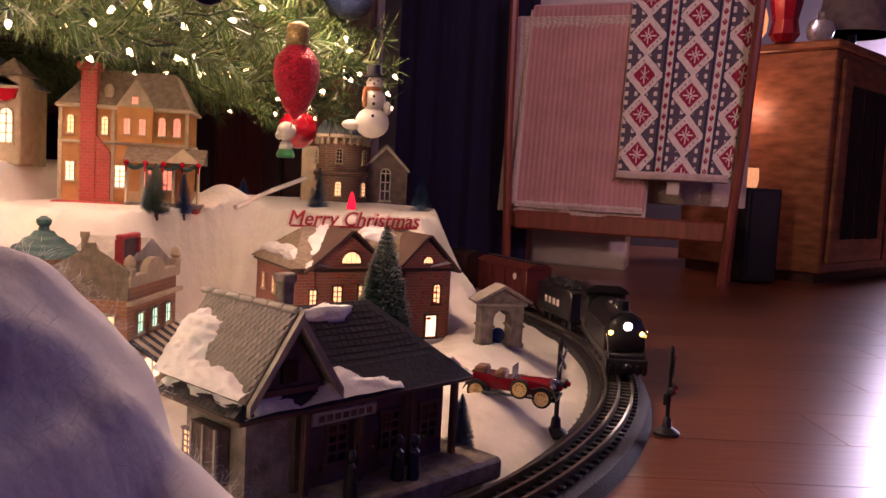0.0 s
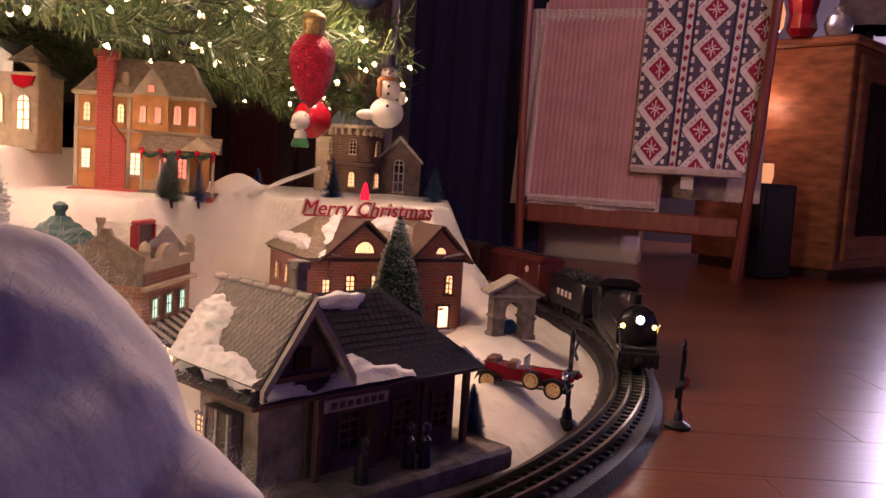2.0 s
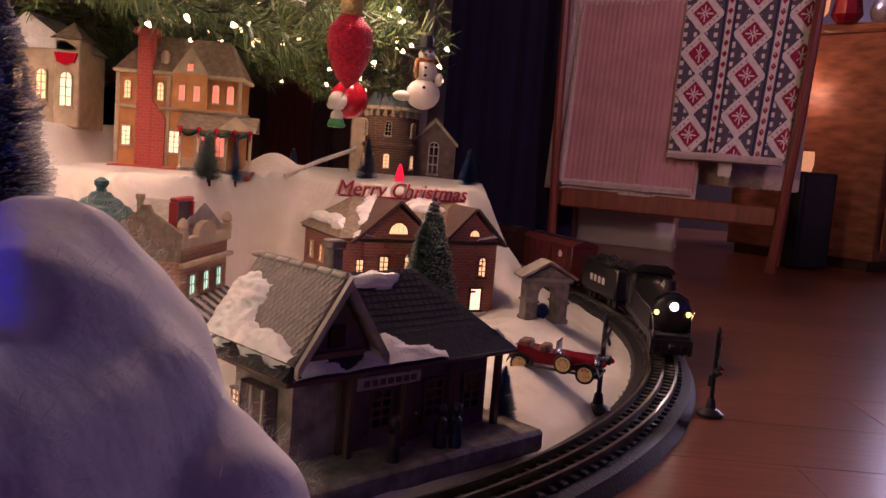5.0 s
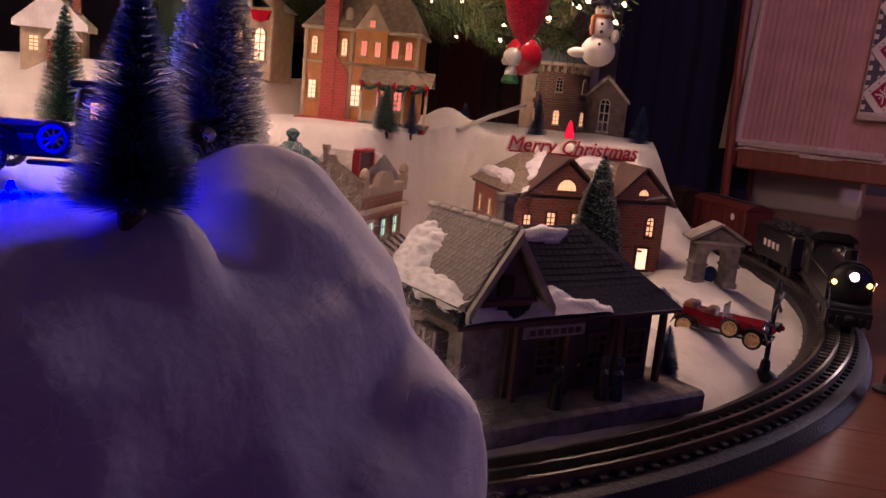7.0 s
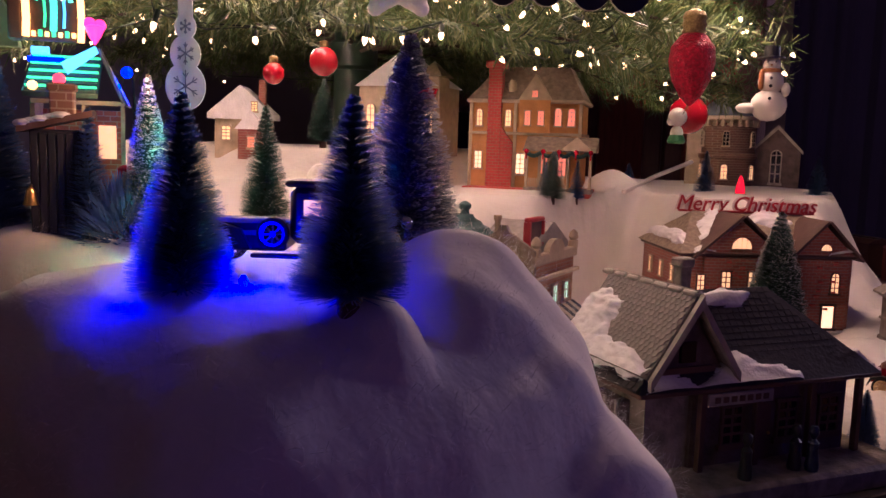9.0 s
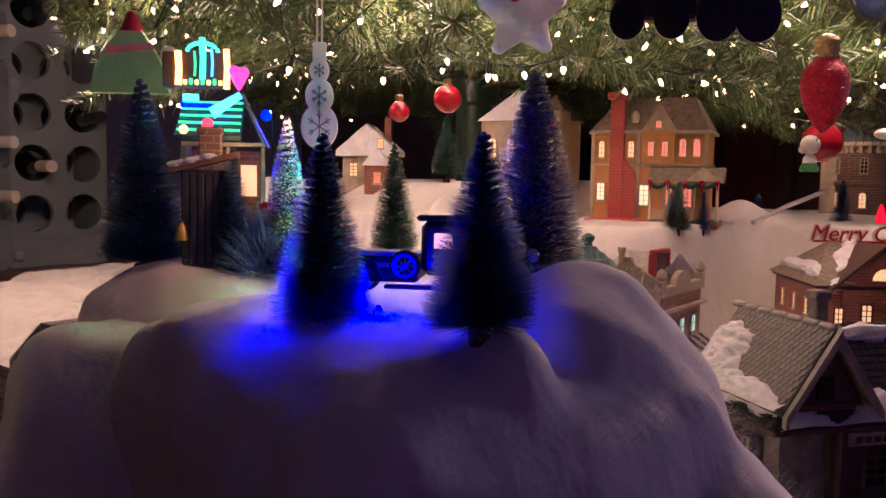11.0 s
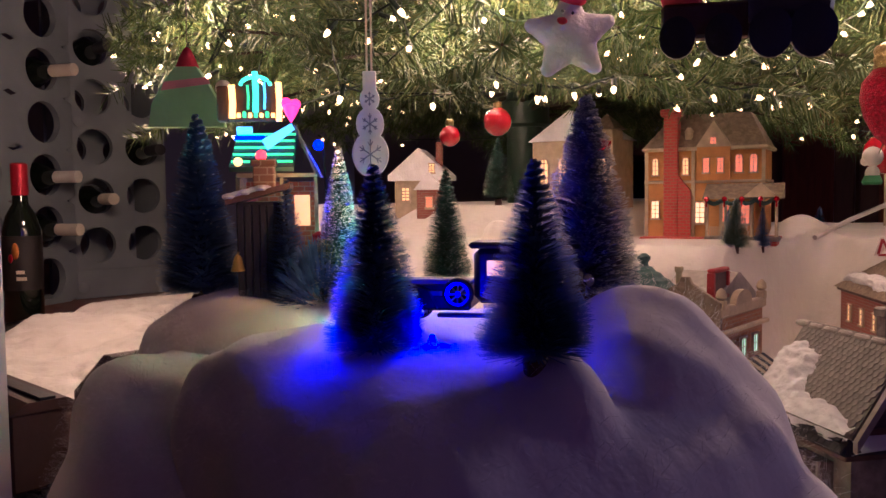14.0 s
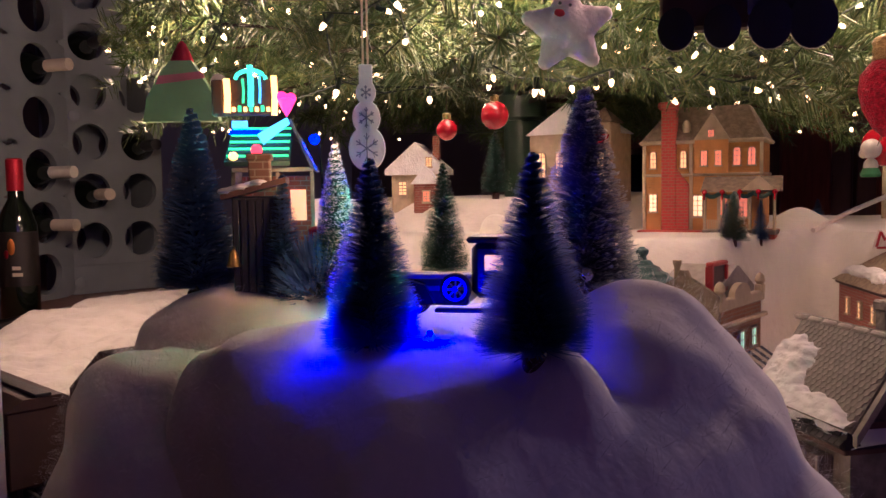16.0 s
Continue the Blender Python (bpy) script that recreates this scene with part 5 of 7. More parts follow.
part("roof_edge", Mesh().tube([(0.022, -0.010, 0.109), (0.036, -0.012, 0.076)], 0.0012, 6), ROOF_BLUE, nh)
part("roof_glow", Mesh().plate([(0.000, -0.0135, 0.099), (0.020, -0.0135, 0.110), (0.022, -0.0135, 0.106), (0.004, -0.0135, 0.092)], 0.001), NEON["cyan"], nh, "glowing cyan gable strip")
sign_ = part("marquee", Mesh().box(-0.022, 0.014, -0.006, -0.002, 0.112, 0.137, 0.001), SIGN_DARK, nh, "dark marquee board")
part("marquee_side", Mesh().box(-0.030, -0.0222, -0.006, 0.006, 0.112, 0.136, 0.001), WOOD_DARK, sign_)
n = 10
part("marquee_arch", Mesh().tube([(-0.004 - 0.010 * math.cos(math.pi * i / n), -0.006, 0.136 + 0.006 * math.sin(math.pi * i / n)) for i in range(n + 1)], 0.0014, 6), NEON["teal"], sign_, "glowing teal arch")
for x, z0, z1, r, c in ((-0.0195, 0.114, 0.136, 0.0022, "amber"), (0.0115, 0.112, 0.138, 0.0020, "amber"), (-0.004, 0.118, 0.145, 0.0020, "teal"), (-0.009, 0.120, 0.136, 0.0008, "green"), (0.002, 0.120, 0.138, 0.0008, "cyan")):
    part("neon_tube", Mesh().tube([(x, -0.0085, z0), (x + 0.0005, -0.0085, (z0 + z1) / 2), (x, -0.0085, z1)], r, 8), NEON[c], sign_, "glowing neon tube")
for k in range(7):
    part("letter_bar", Mesh().box(-0.0165 + 0.0038 * k, -0.0142 + 0.0038 * k, -0.0085, -0.0062, 0.1145, 0.1175 + 0.001 * (k % 2), 0.0003), NEON[("amber", "green")[k % 2]], sign_, "glowing bar of sign lettering")
part("blue_tube", Mesh().tube([(-0.016, -0.013, 0.1055), (-0.006, -0.013, 0.1055)], 0.0024, 8), NEON["cyan"], nh, "glowing pale blue tube")
part("blue_tube", Mesh().tube([(-0.018, -0.012, 0.1005), (0.002, -0.012, 0.1005)], 0.0016, 8), NEON["blue"], nh, "glowing blue tube")
heart = Mesh().ball((0.0165, -0.009, 0.124), 0.0038, squash=(1, 0.5, 1)).ball((0.0225, -0.009, 0.123), 0.0038, squash=(1, 0.5, 1)).lathe([(0.0004, 0.111), (0.0035, 0.116), (0.0062, 0.122), (0.003, 0.1235)], 12, 0.0196, -0.009)
part("heart", heart, NEON["pink"], nh, "glowing pink heart")
part("porch_lamp", Mesh().ball((-0.0155, -0.016, 0.0845), 0.0030, 10, 6), NEON["amber"], nh, "glowing amber porch lamp")
bl = thing("blue_bulb", -0.4168, 0.6523, 0.290, 0, "glowing round blue bulb on a stalk", "bulb")
part("globe", Mesh().ball((0, 0, 0), 0.0040), NEON["blue"], bl)
part("stalk", Mesh().tube([(0.002, 0.004, -0.004), (0.004, 0.004, -0.05), (0.002, 0.004, -0.10)], 0.001, 5), CORD, bl)
ld = thing("led_bulb", -0.150, 0.4290, 0.1775, 0, "small blue led bulb on a stalk in the cotton", "bulb")
part("lens", Mesh().lathe([(0.0016, 0.0145), (0.0018, 0.018), (0.0008, 0.0205)], 10), NEON["blue"], ld)
part("stalk", Mesh().tube([(0, 0, 0.0), (0, 0, 0.0144)], 0.0008, 6), CORD, ld)
cl = thing("chimney_booth", -0.364, 0.542, 0.188, 41, "dark narrow booth with snowy roof and chimney", "toy house")
part("wall", Mesh().box(-0.013, 0.015, -0.010, 0.014, -0.004, 0.060, 0.0008), IRON, cl, smooth=False)
for k in range(6):
    part("plank", Mesh().box(-0.0125 + 0.0046 * k, -0.0085 + 0.0046 * k, -0.0114, -0.0101, 0.0, 0.058, 0.0004), HAT_BLACK, cl)
part("roof", Mesh().prism([(-0.019, 0.058), (0.020, 0.068), (0.020, 0.0715), (-0.019, 0.0615)], -0.014, 0.017, "y"), WOOD_DARK, cl, smooth=False)
m = Mesh()
for k in range(5):
    m.ball((-0.016 + 0.0048 * k, -0.008 + 0.002 * (k % 2), 0.0632 + 0.0012 * k), 0.0058, 10, 6, squash=(1, 1.3, 0.42))
part("roof_snow", m, PAINT_SNOW, cl, "lumpy painted snow on the roof")
chb = part("chimney", Mesh().box(-0.003, 0.010, -0.006, 0.006, 0.066, 0.084, 0.0008).box(-0.0042, 0.0112, -0.0072, 0.0072, 0.082, 0.0862, 0.0008), BRICK_BROWN, cl, smooth=False)
part("chimney_lamp", Mesh().ball((0.002, -0.0015, 0.0885), 0.0036, 10, 6), NEON["red"], chb, "glowing red chimney lamp")
part("bell", Mesh().lathe([(0.0045, 0.018), (0.0035, 0.021), (0.0025, 0.026), (0.001, 0.028)], 10, -0.012, -0.016), BRASS, cl, "small brass bell")
part("bracket", Mesh().tube([(-0.012, -0.010, 0.029), (-0.012, -0.016, 0.0285)], 0.0007, 5), BRASS, cl)
fig = solid("figurine", Mesh().lathe([(0.008, 0), (0.009, 0.004), (0.006, 0.02), (0.007, 0.026), (0.003, 0.030), (0.0055, 0.034), (0.005, 0.041), (0.002, 0.043)], 10), FELT_RED,
            "tiny red painted figurine on the cotton hill", "figurine", m=pose(-0.330, 0.560, 0.186))
bsh = thing("bush", -0.318, 0.545, 0.185, 0, "small dark green wire bush", "bush")
m = Mesh()
for k in range(900):
    a, b = rnd(0, 6.28), rnd(0.05, 1.5)
    d = Vector((math.cos(a) * math.cos(b), math.sin(a) * math.cos(b), math.sin(b) * 1.3))
    p = d * rnd(0.008, 0.026)
    s = d.orthogonal().normalized() * 0.0006
    m.add([p - s, p + s, p + d * 0.008], [(0, 1, 2)])
part("foliage", m, SISAL_LED_TINT, bsh)


# ---- sisal brush trees ----
def brush_tree(x, y, z, h, r, material, label, seed, count=2600, frost=0.0, lean=0.0, base=True):
    rng = random.Random(seed)
    t = thing("sisal_tree", x, y, z - 0.005, rng.uniform(0, 360), label, "bottle brush tree", "sisal brush trees")
    t.matrix_world = t.matrix_world @ pose(0, 0, 0, lean, 0, 0)
    if base:
        part("stand", Mesh().lathe([(r * 0.22, -0.006), (r * 0.22, h * 0.02), (r * 0.18, h * 0.03), (r * 0.06, h * 0.035)], 16), WOOD_DARK, t, "dark round stand")
    part("stem", Mesh().tube([(0, 0, 0), (0, 0, h * 0.97)], h * 0.010, 6), WIRE, t)
    fr, gr = Mesh(), Mesh()
    for k in range(int(count * 2.2)):
        turns = 24
        f = rng.random() ** 1.15
        a = rng.uniform(0, 2 * math.pi)
        f = min(max((math.floor(f * turns) + a / 6.2832 + rng.gauss(0, 0.16)) / turns, 0.0), 1.0)
        zz = h * (0.025 + 0.935 * f)
        wav = 1 + 0.04 * math.sin(f * 60 + seed) + 0.05 * math.sin(f * 23 + a)
        ln = r * 0.90 * (1 - f ** 1.45) * wav * rng.uniform(0.88, 1.05) + r * 0.10
        d = Vector((math.cos(a), math.sin(a), rng.uniform(-0.05, 0.34)))
        s = Vector((-math.sin(a), math.cos(a), 0.0)) * h * 0.0050
        p0 = Vector((0, 0, zz))
        p1 = p0 + d * ln
        q = p0 + d * ln * 0.35
        gr.add([p0, q - s, q + s, p1 - s * 0.85, p1 + s * 0.85], [(0, 1, 2), (1, 3, 4, 2)])
        if frost and rng.random() < frost:
            e = p0 + d * ln * 0.9
            fr.add([e - s * 1.2, e + s * 1.2, p1 + s, p1 - s + Vector((0, 0, h * 0.004))], [(0, 1, 2, 3)])
    tagged(part("bristles", gr, material, t, smooth=False), kind="stuff")
    if fr.v:
        tagged(part("frosting", fr, FROST, t, "white flocked tips", smooth=False), kind="stuff")
    return t


TREES = (
    (-0.170, 0.420, 0.196, 0.0735, 0.0185, SISAL_LED_TINT, "dark green sisal tree glowing blue on the cotton", 4600, 0.03),
    (-0.101, 0.420, 0.200, 0.0690, 0.0192, SISAL_LED_TINT, "dark shaded sisal tree on the cotton hill", 4600, 0.0),
    (-0.133, 0.526, 0.207, 0.0960, 0.0240, SISAL_PURPLE, "tall frosted purple grey sisal tree by the truck", 4600, 0.45),
    (-0.304, 0.660, 0.196, 0.0800, 0.0175, SISAL, "green sisal tree with frosted tips", 3400, 0.2),
    (-0.408, 0.531, 0.190, 0.1230, 0.0280, SISAL_LED_TINT, "dark green sisal tree on the cotton hill", 4600, 0.02),
    (-0.344, 0.5456, 0.190, 0.0790, 0.0165, SISAL_LED_TINT, "slim dark sisal tree beside the chimney booth", 2600, 0.0),
    (-0.3075, 0.5536, 0.190, 0.0980, 0.0165, SISAL_TEAL, "heavily frosted sisal tree glowing green and amber", 3600, 0.7),
    (-0.5558, 1.1435, 0.248, 0.086, 0.022, SISAL, "green sisal tree on the far snow step", 1800, 0.15),
    (0.006, 1.180, 0.046, 0.150, 0.0360, SISAL, "green sisal tree with white tips before the hotel", 4800, 0.5),
    (-0.262, 1.205, 0.188, 0.062, 0.0175, SISAL, "small frosted teal sisal tree by the porch", 2200, 0.6),
    (-0.286, 1.255, 0.186, 0.050, 0.0125, SISAL_LED_TINT, "small dark sisal tree with red beads by the porch", 1500, 0.0),
    (-0.246, 1.262, 0.186, 0.052, 0.0120, SISAL_LED_TINT, "small dark sisal tree by the porch", 1500, 0.0),
    (-0.120, 1.560, 0.183, 0.075, 0.0200, SISAL_LED_TINT, "dark green sisal tree before the round tower", 1800, 0.05),
    (0.040, 1.600, 0.170, 0.085, 0.0220, SISAL_LED_TINT, "dark sisal tree behind the hotel", 1800, 0.05),
    (-0.255, 1.640, 0.185, 0.048, 0.0150, SISAL_LED_TINT, "small dark sisal tree at the snow edge", 1300, 0.05),
)
for i, (x, y, z, h, r, mt, lab, cnt, fr) in enumerate(TREES):
    brush_tree(x, y, z, h, r, mt, lab, 11 + i, cnt, fr)
bt = brush_tree(0.086, 0.900, 0.024, 0.052, 0.0125, SISAL_LED_TINT, "small black spruce beside the station platform", 77, 1500, 0.0)

# ---- vintage truck on the cotton hill ----
tr = thing("vintage_truck", -0.171, 0.484, 0.194, 24, "black vintage pickup truck with stake bed", "toy truck")


def wheel(parent, x, y, z, r, w, rim, spokes=8):
    wl = part("wheel", Mesh().lathe([(r * 0.66, -w / 2), (r * 0.9, -w / 2), (r, -w / 4), (r, w / 4), (r * 0.9, w / 2), (r * 0.66, w / 2)], 20, m=pose(x, y, z, 90), hoop=True), RUBBER, parent, "black tyre")
    m = Mesh().lathe([(r * 0.58, -w * 0.52), (r * 0.76, -w * 0.56), (r * 0.76, w * 0.56), (r * 0.58, w * 0.52)], 20, m=pose(x, y, z, 90), hoop=True)
    m.lathe([(r * 0.18, -w * 0.55), (r * 0.18, w * 0.55)], 10, m=pose(x, y, z, 90))
    for k in range(spokes):
        a = 2 * math.pi * k / spokes
        m.tube([(x, y - w * 0.3, z), (x + r * 0.65 * math.cos(a), y - w * 0.3, z + r * 0.65 * math.sin(a))], r * 0.10, 5)
    part("rim", m, rim, wl, "spoked rim")
    return wl


part("cab", Mesh().box(0.005, 0.028, -0.012, 0.012, 0.010, 0.034, 0.003), BLACK, tr)
# reflection on the cab glass put in as a glowing pane
part("cab_window", Mesh().box(0.011, 0.019, -0.0128, -0.0121, 0.022, 0.0285, 0.0003), LIT, tr, "pale cab window, reflection put in as glow")
part("bonnet", Mesh().box(0.028, 0.052, -0.009, 0.009, 0.010, 0.024, 0.003), BLACK, tr)
part("bed", Mesh().box(-0.036, 0.004, -0.013, 0.013, 0.007, 0.019, 0.001), BLACK, tr)
part("running_board", Mesh().box(-0.010, 0.034, -0.0165, -0.012, 0.0045, 0.0062, 0.0004), BLACK, tr)
part("cab_roof", Mesh().box(0.003, 0.029, -0.0125, 0.0125, 0.0335, 0.0362, 0.0012), BLACK, tr)
for k in range(2):
    part("stake_rail", Mesh().box(-0.036, 0.004, -0.0142, -0.0131, 0.0185 - 0.005 * k, 0.0205 - 0.005 * k, 0.0003), GREY_TRIM, tr)
for x in (-0.024, 0.040):
    for y in (-0.013, 0.013):
        wheel(tr, x, y, 0.0062, 0.0066, 0.004, CHROME)
for x in (-0.024, 0.040):
    part("fender", Mesh().prism([(x - 0.013, 0.008), (x - 0.010, 0.016), (x, 0.019), (x + 0.010, 0.016), (x + 0.014, 0.008), (x + 0.010, 0.012), (x, 0.0172), (x - 0.009, 0.012)], -0.0165, -0.0105, "y"), BLACK, tr)
wheel(tr, -0.001, -0.0150, 0.0145, 0.0068, 0.0035, CHROME)
part("headlamp", Mesh().ball((0.053, -0.008, 0.020), 0.003), CHROME, tr)
part("bumper", Mesh().box(0.056, 0.058, -0.014, 0.014, 0.006, 0.009, 0.0005), CHROME, tr)

# ---- maroon touring car ----
ac = thing("vintage_car", 0.136, 1.000, snow_z(0.136, 1.000) + 0.003, -20, "maroon open vintage touring car, cream spoked wheels", "toy car")
body = [(-0.040, 0.012), (-0.042, 0.020), (-0.036, 0.026), (-0.018, 0.025), (-0.010, 0.022), (0.008, 0.024), (0.036, 0.021), (0.040, 0.018), (0.040, 0.011)]
part("body", Mesh().prism(body, -0.0105, 0.0105, "y"), AUTO_RED, ac, "glossy maroon body")
part("bonnet", Mesh().lathe([(0.0085, 0.0), (0.0095, 0.015), (0.0095, 0.028)], 14, m=pose(0.010, 0, 0.0165, 0, 90)), AUTO_RED, ac)
part("seat", Mesh().box(-0.034, -0.022, -0.009, 0.009, 0.022, 0.031, 0.002).box(-0.014, -0.004, -0.009, 0.009, 0.021, 0.029, 0.002), LEATHER, ac)
part("windscreen", Mesh().box(0.003, 0.004, -0.010, 0.010, 0.024, 0.034), GLASS, ac)
part("windscreen_frame", Mesh().tube([(0.0035, -0.0105, 0.022), (0.0035, -0.0105, 0.0345), (0.0035, 0.0105, 0.0345), (0.0035, 0.0105, 0.022)], 0.0006, 5), CHROME, ac)
part("radiator", Mesh().box(0.038, 0.0415, -0.008, 0.008, 0.010, 0.026, 0.0015), CHROME, ac)
for y in (-0.0105, 0.0105):
    part("headlamp", Mesh().ball((0.0415, y * 0.85, 0.020), 0.0032), CHROME, ac)
    part("running_board", Mesh().box(-0.024, 0.026, min(y, y * 1.5), max(y, y * 1.5), 0.008, 0.0095, 0.0004), BLACK, ac)
    for x in (-0.030, 0.032):
        part("fender", Mesh().prism([(x - 0.013, 0.008), (x - 0.010, 0.016), (x, 0.0195), (x + 0.010, 0.016), (x + 0.013, 0.009), (x + 0.009, 0.014), (x, 0.0175), (x - 0.009, 0.014)], y - 0.003, y + 0.003, "y"), BLACK, ac)
        wheel(ac, x, y * 1.05, 0.0085, 0.0090, 0.0036, CREAM, 10)
wheel(ac, 0.012, -0.0150, 0.0155, 0.0090, 0.0030, CREAM, 10)
part("bumper", Mesh().box(0.045, 0.0465, -0.013, 0.013, 0.008, 0.011, 0.0004), CHROME, ac)

# ---- stone gate ----
gt = thing("stone_gate", 0.143, 1.225, snow_z(0.143, 1.225) - 0.004, 14, "grey stone arched gateway with little gabled roof", "gateway")
for s in (-1, 1):
    am = Mesh()
    am.box(s * 0.0185 - 0.0075, s * 0.0185 + 0.0075, -0.012, 0.012, 0, 0.038, 0.001)
    am.box(s * 0.0185 - 0.009, s * 0.0185 + 0.009, -0.0135, 0.0135, 0.024, 0.027, 0.0006)
    am.box(s * 0.0185 - 0.009, s * 0.0185 + 0.009, -0.0135, 0.0135, 0, 0.006, 0.0006)
    part("pier", am, STONE, gt)
n = 10
ap = [(-0.026, 0.034), (-0.011, 0.034)] + [(-0.011 * math.cos(math.pi * i / n), 0.034 + 0.011 * math.sin(math.pi * i / n)) for i in range(1, n)] + [(0.011, 0.034), (0.026, 0.034), (0.026, 0.050), (-0.026, 0.050)]
part("arch", Mesh().prism(ap, -0.0115, 0.0115, "y"), STONE, gt, smooth=False)
part("entablature", Mesh().box(-0.030, 0.030, -0.015, 0.015, 0.050, 0.054, 0.001), GREY_TRIM, gt)
part("pediment", Mesh().prism([(-0.027, 0.054), (0.027, 0.054), (0.0, 0.068)], -0.012, 0.012, "y"), STONE, gt, smooth=False)
for s in (-1, 1):
    part("roof_slab", Mesh().plate([(0, -0.017, 0.072), (0, 0.017, 0.072), (s * 0.034, 0.017, 0.053), (s * 0.034, -0.017, 0.053)], 0.003 * -s), GREY_TRIM, gt, smooth=False)
part("wreath", Mesh().ball((0.0, 0.004, 0.012), 0.009, squash=(1, 0.5, 1.1)), SISAL_LED_TINT, gt)


# ---- crossing signals ----
def signal(x, y, z, h, turn):
    s = thing("crossing_signal", x, y, z, turn, "black metal toy railway crossing signal", "railway signal", "crossing signals")
    k = h / 0.09
    part("base", Mesh().lathe([(0.013 * k, 0), (0.013 * k, 0.003 * k), (0.009 * k, 0.006 * k), (0.005 * k, 0.008 * k), (0.004 * k, 0.016 * k), (0.0026 * k, 0.018 * k)], 18), IRON, s)
    part("mast", Mesh().lathe([(0.0022 * k, 0.017 * k), (0.0022 * k, 0.083 * k), (0.003 * k, 0.084 * k), (0.001 * k, 0.090 * k)], 10), IRON, s)
    for a in (45, -45):
        part("crossbuck", Mesh().box(-0.012 * k, 0.012 * k, -0.0034 * k, -0.0022 * k, -0.0016 * k, 0.0016 * k, m=pose(0, 0, 0.069 * k, 0, a, 0)), IRON, s)
    part("arm", Mesh().tube([(-0.010 * k, 0, 0.046 * k), (0.010 * k, 0, 0.046 * k)], 0.0014 * k, 6), IRON, s)
    for e in (-1, 1):
        lampo = part("lamp_hood", Mesh().lathe([(0.0042 * k, 0), (0.0046 * k, 0.005 * k), (0.003 * k, 0.006 * k)], 12, m=pose(e * 0.010 * k, 0.001, 0.046 * k, 90)), IRON, s)
        part("lens", Mesh().ball((e * 0.010 * k, -0.0055 * k, 0.046 * k), 0.0026 * k, 8, 6), RED_GLASS, lampo, "red lens")
    part("box", Mesh().box(-0.004 * k, 0.004 * k, 0.0, 0.005 * k, 0.030 * k, 0.042 * k, 0.0006), IRON, s)


signal(0.30, 1.05, 0.0, 0.090, 70)
signal(0.180, 0.998, snow_z(0.180, 0.998) - 0.002, 0.094, 60)


# ---- train ----
def vehicle(name, deg, label, category):
    x, y = on_track(deg)
    return thing(name, x, y, 0.0232, heading(deg) + 180, label, category)


def trucks(t, xs, r=0.0085, z=0.0):
    for x in xs:
        b = part("bogie", Mesh().box(x - 0.020, x + 0.020, -0.012, 0.012, 0.008, 0.014, 0.002), IRON, t)
        for dx in (-0.012, 0.012):
            for s in (-1, 1):
                part("wheel", Mesh().lathe([(r, -0.002), (r, 0.002), (r * 0.6, 0.0025)], 16, m=pose(x + dx, s * 0.0145, r, 90)), IRON, b)


lo = vehicle("locomotive", -3, "black toy steam locomotive with lit headlamp", "train engine")
# x forward along the rails
LZ = 0.018
part("frame", Mesh().box(-0.115, 0.118, -0.024, 0.024, LZ - 0.004, LZ + 0.008, 0.002), IRON, lo)
bp = [(-0.024, 0.0), (0.024, 0.0), (0.024, 0.026), (0.018, 0.040), (0.008, 0.046), (-0.008, 0.046), (-0.018, 0.040), (-0.024, 0.026)]
bp2 = [(y, z + LZ + 0.008) for y, z in bp]
part("hood", Mesh().prism(bp2, -0.050, 0.100, "x"), BLACK, lo, "rounded black boiler casing")
part("nose", Mesh().lathe([(0.024, 0.0), (0.023, 0.006), (0.018, 0.010), (0.004, 0.012)], 20, m=pose(0.099, 0, LZ + 0.029, 0, 90)), BLACK, lo)
part("cab", Mesh().box(-0.108, -0.050, -0.027, 0.027, LZ + 0.008, 0.078, 0.004), BLACK, lo)
part("cab_roof", Mesh().prism([(-0.030, 0.076), (0.030, 0.076), (0.026, 0.082), (0.016, 0.087), (-0.016, 0.087), (-0.026, 0.082)], -0.114, -0.046, "x"), BLACK, lo)
for s in (-1, 1):
    for x in (-0.095, -0.072):
        part("cab_window", Mesh().box(x, x + 0.014, s * 0.0272, s * 0.0278, 0.052, 0.068), DARK_GLASS, lo, "dark cab window")
    part("handrail", Mesh().tube([(0.121, s * 0.021, LZ + 0.003), (0.111, s * 0.022, LZ + 0.024), (0.106, s * 0.025, LZ + 0.034), (-0.04, s * 0.0262, LZ + 0.036)], 0.0009, 5), CHROME, lo)
    for x in (-0.07, -0.035, 0.0, 0.035, 0.07):
        part("wheel", Mesh().lathe([(0.0155, -0.002), (0.0155, 0.002), (0.012, 0.003)], 20, m=pose(x, s * 0.0165, 0.0155, 90)), IRON, lo)
    part("side_rod", Mesh().box(-0.075, 0.075, s * 0.0195, s * 0.0215, 0.012, 0.0155, 0.0005), CHROME, lo)
    part("marker_lamp", Mesh().ball((0.109, s * 0.0185, LZ + 0.031), 0.0030, 8, 6), MARKER, lo, "yellow marker lamp")
part("headlamp", Mesh().lathe([(0.007, 0), (0.0075, 0.008), (0.006, 0.009)], 14, m=pose(0.106, 0, LZ + 0.040, 0, 90)), IRON, lo)
part("headlamp_lens", Mesh().ball((0.115, 0, LZ + 0.040), 0.0048, 10, 6), HEADLAMP, lo, "bright headlamp lens")
part("smokestack", Mesh().lathe([(0.008, LZ + 0.050), (0.007, LZ + 0.062), (0.009, LZ + 0.066), (0.006, LZ + 0.066), (0.005, LZ + 0.055)], 14, 0.075, 0), IRON, lo)
part("bell", Mesh().lathe([(0.006, LZ + 0.054), (0.0045, LZ + 0.058), (0.003, LZ + 0.063)], 12, 0.045, 0), CHROME, lo)
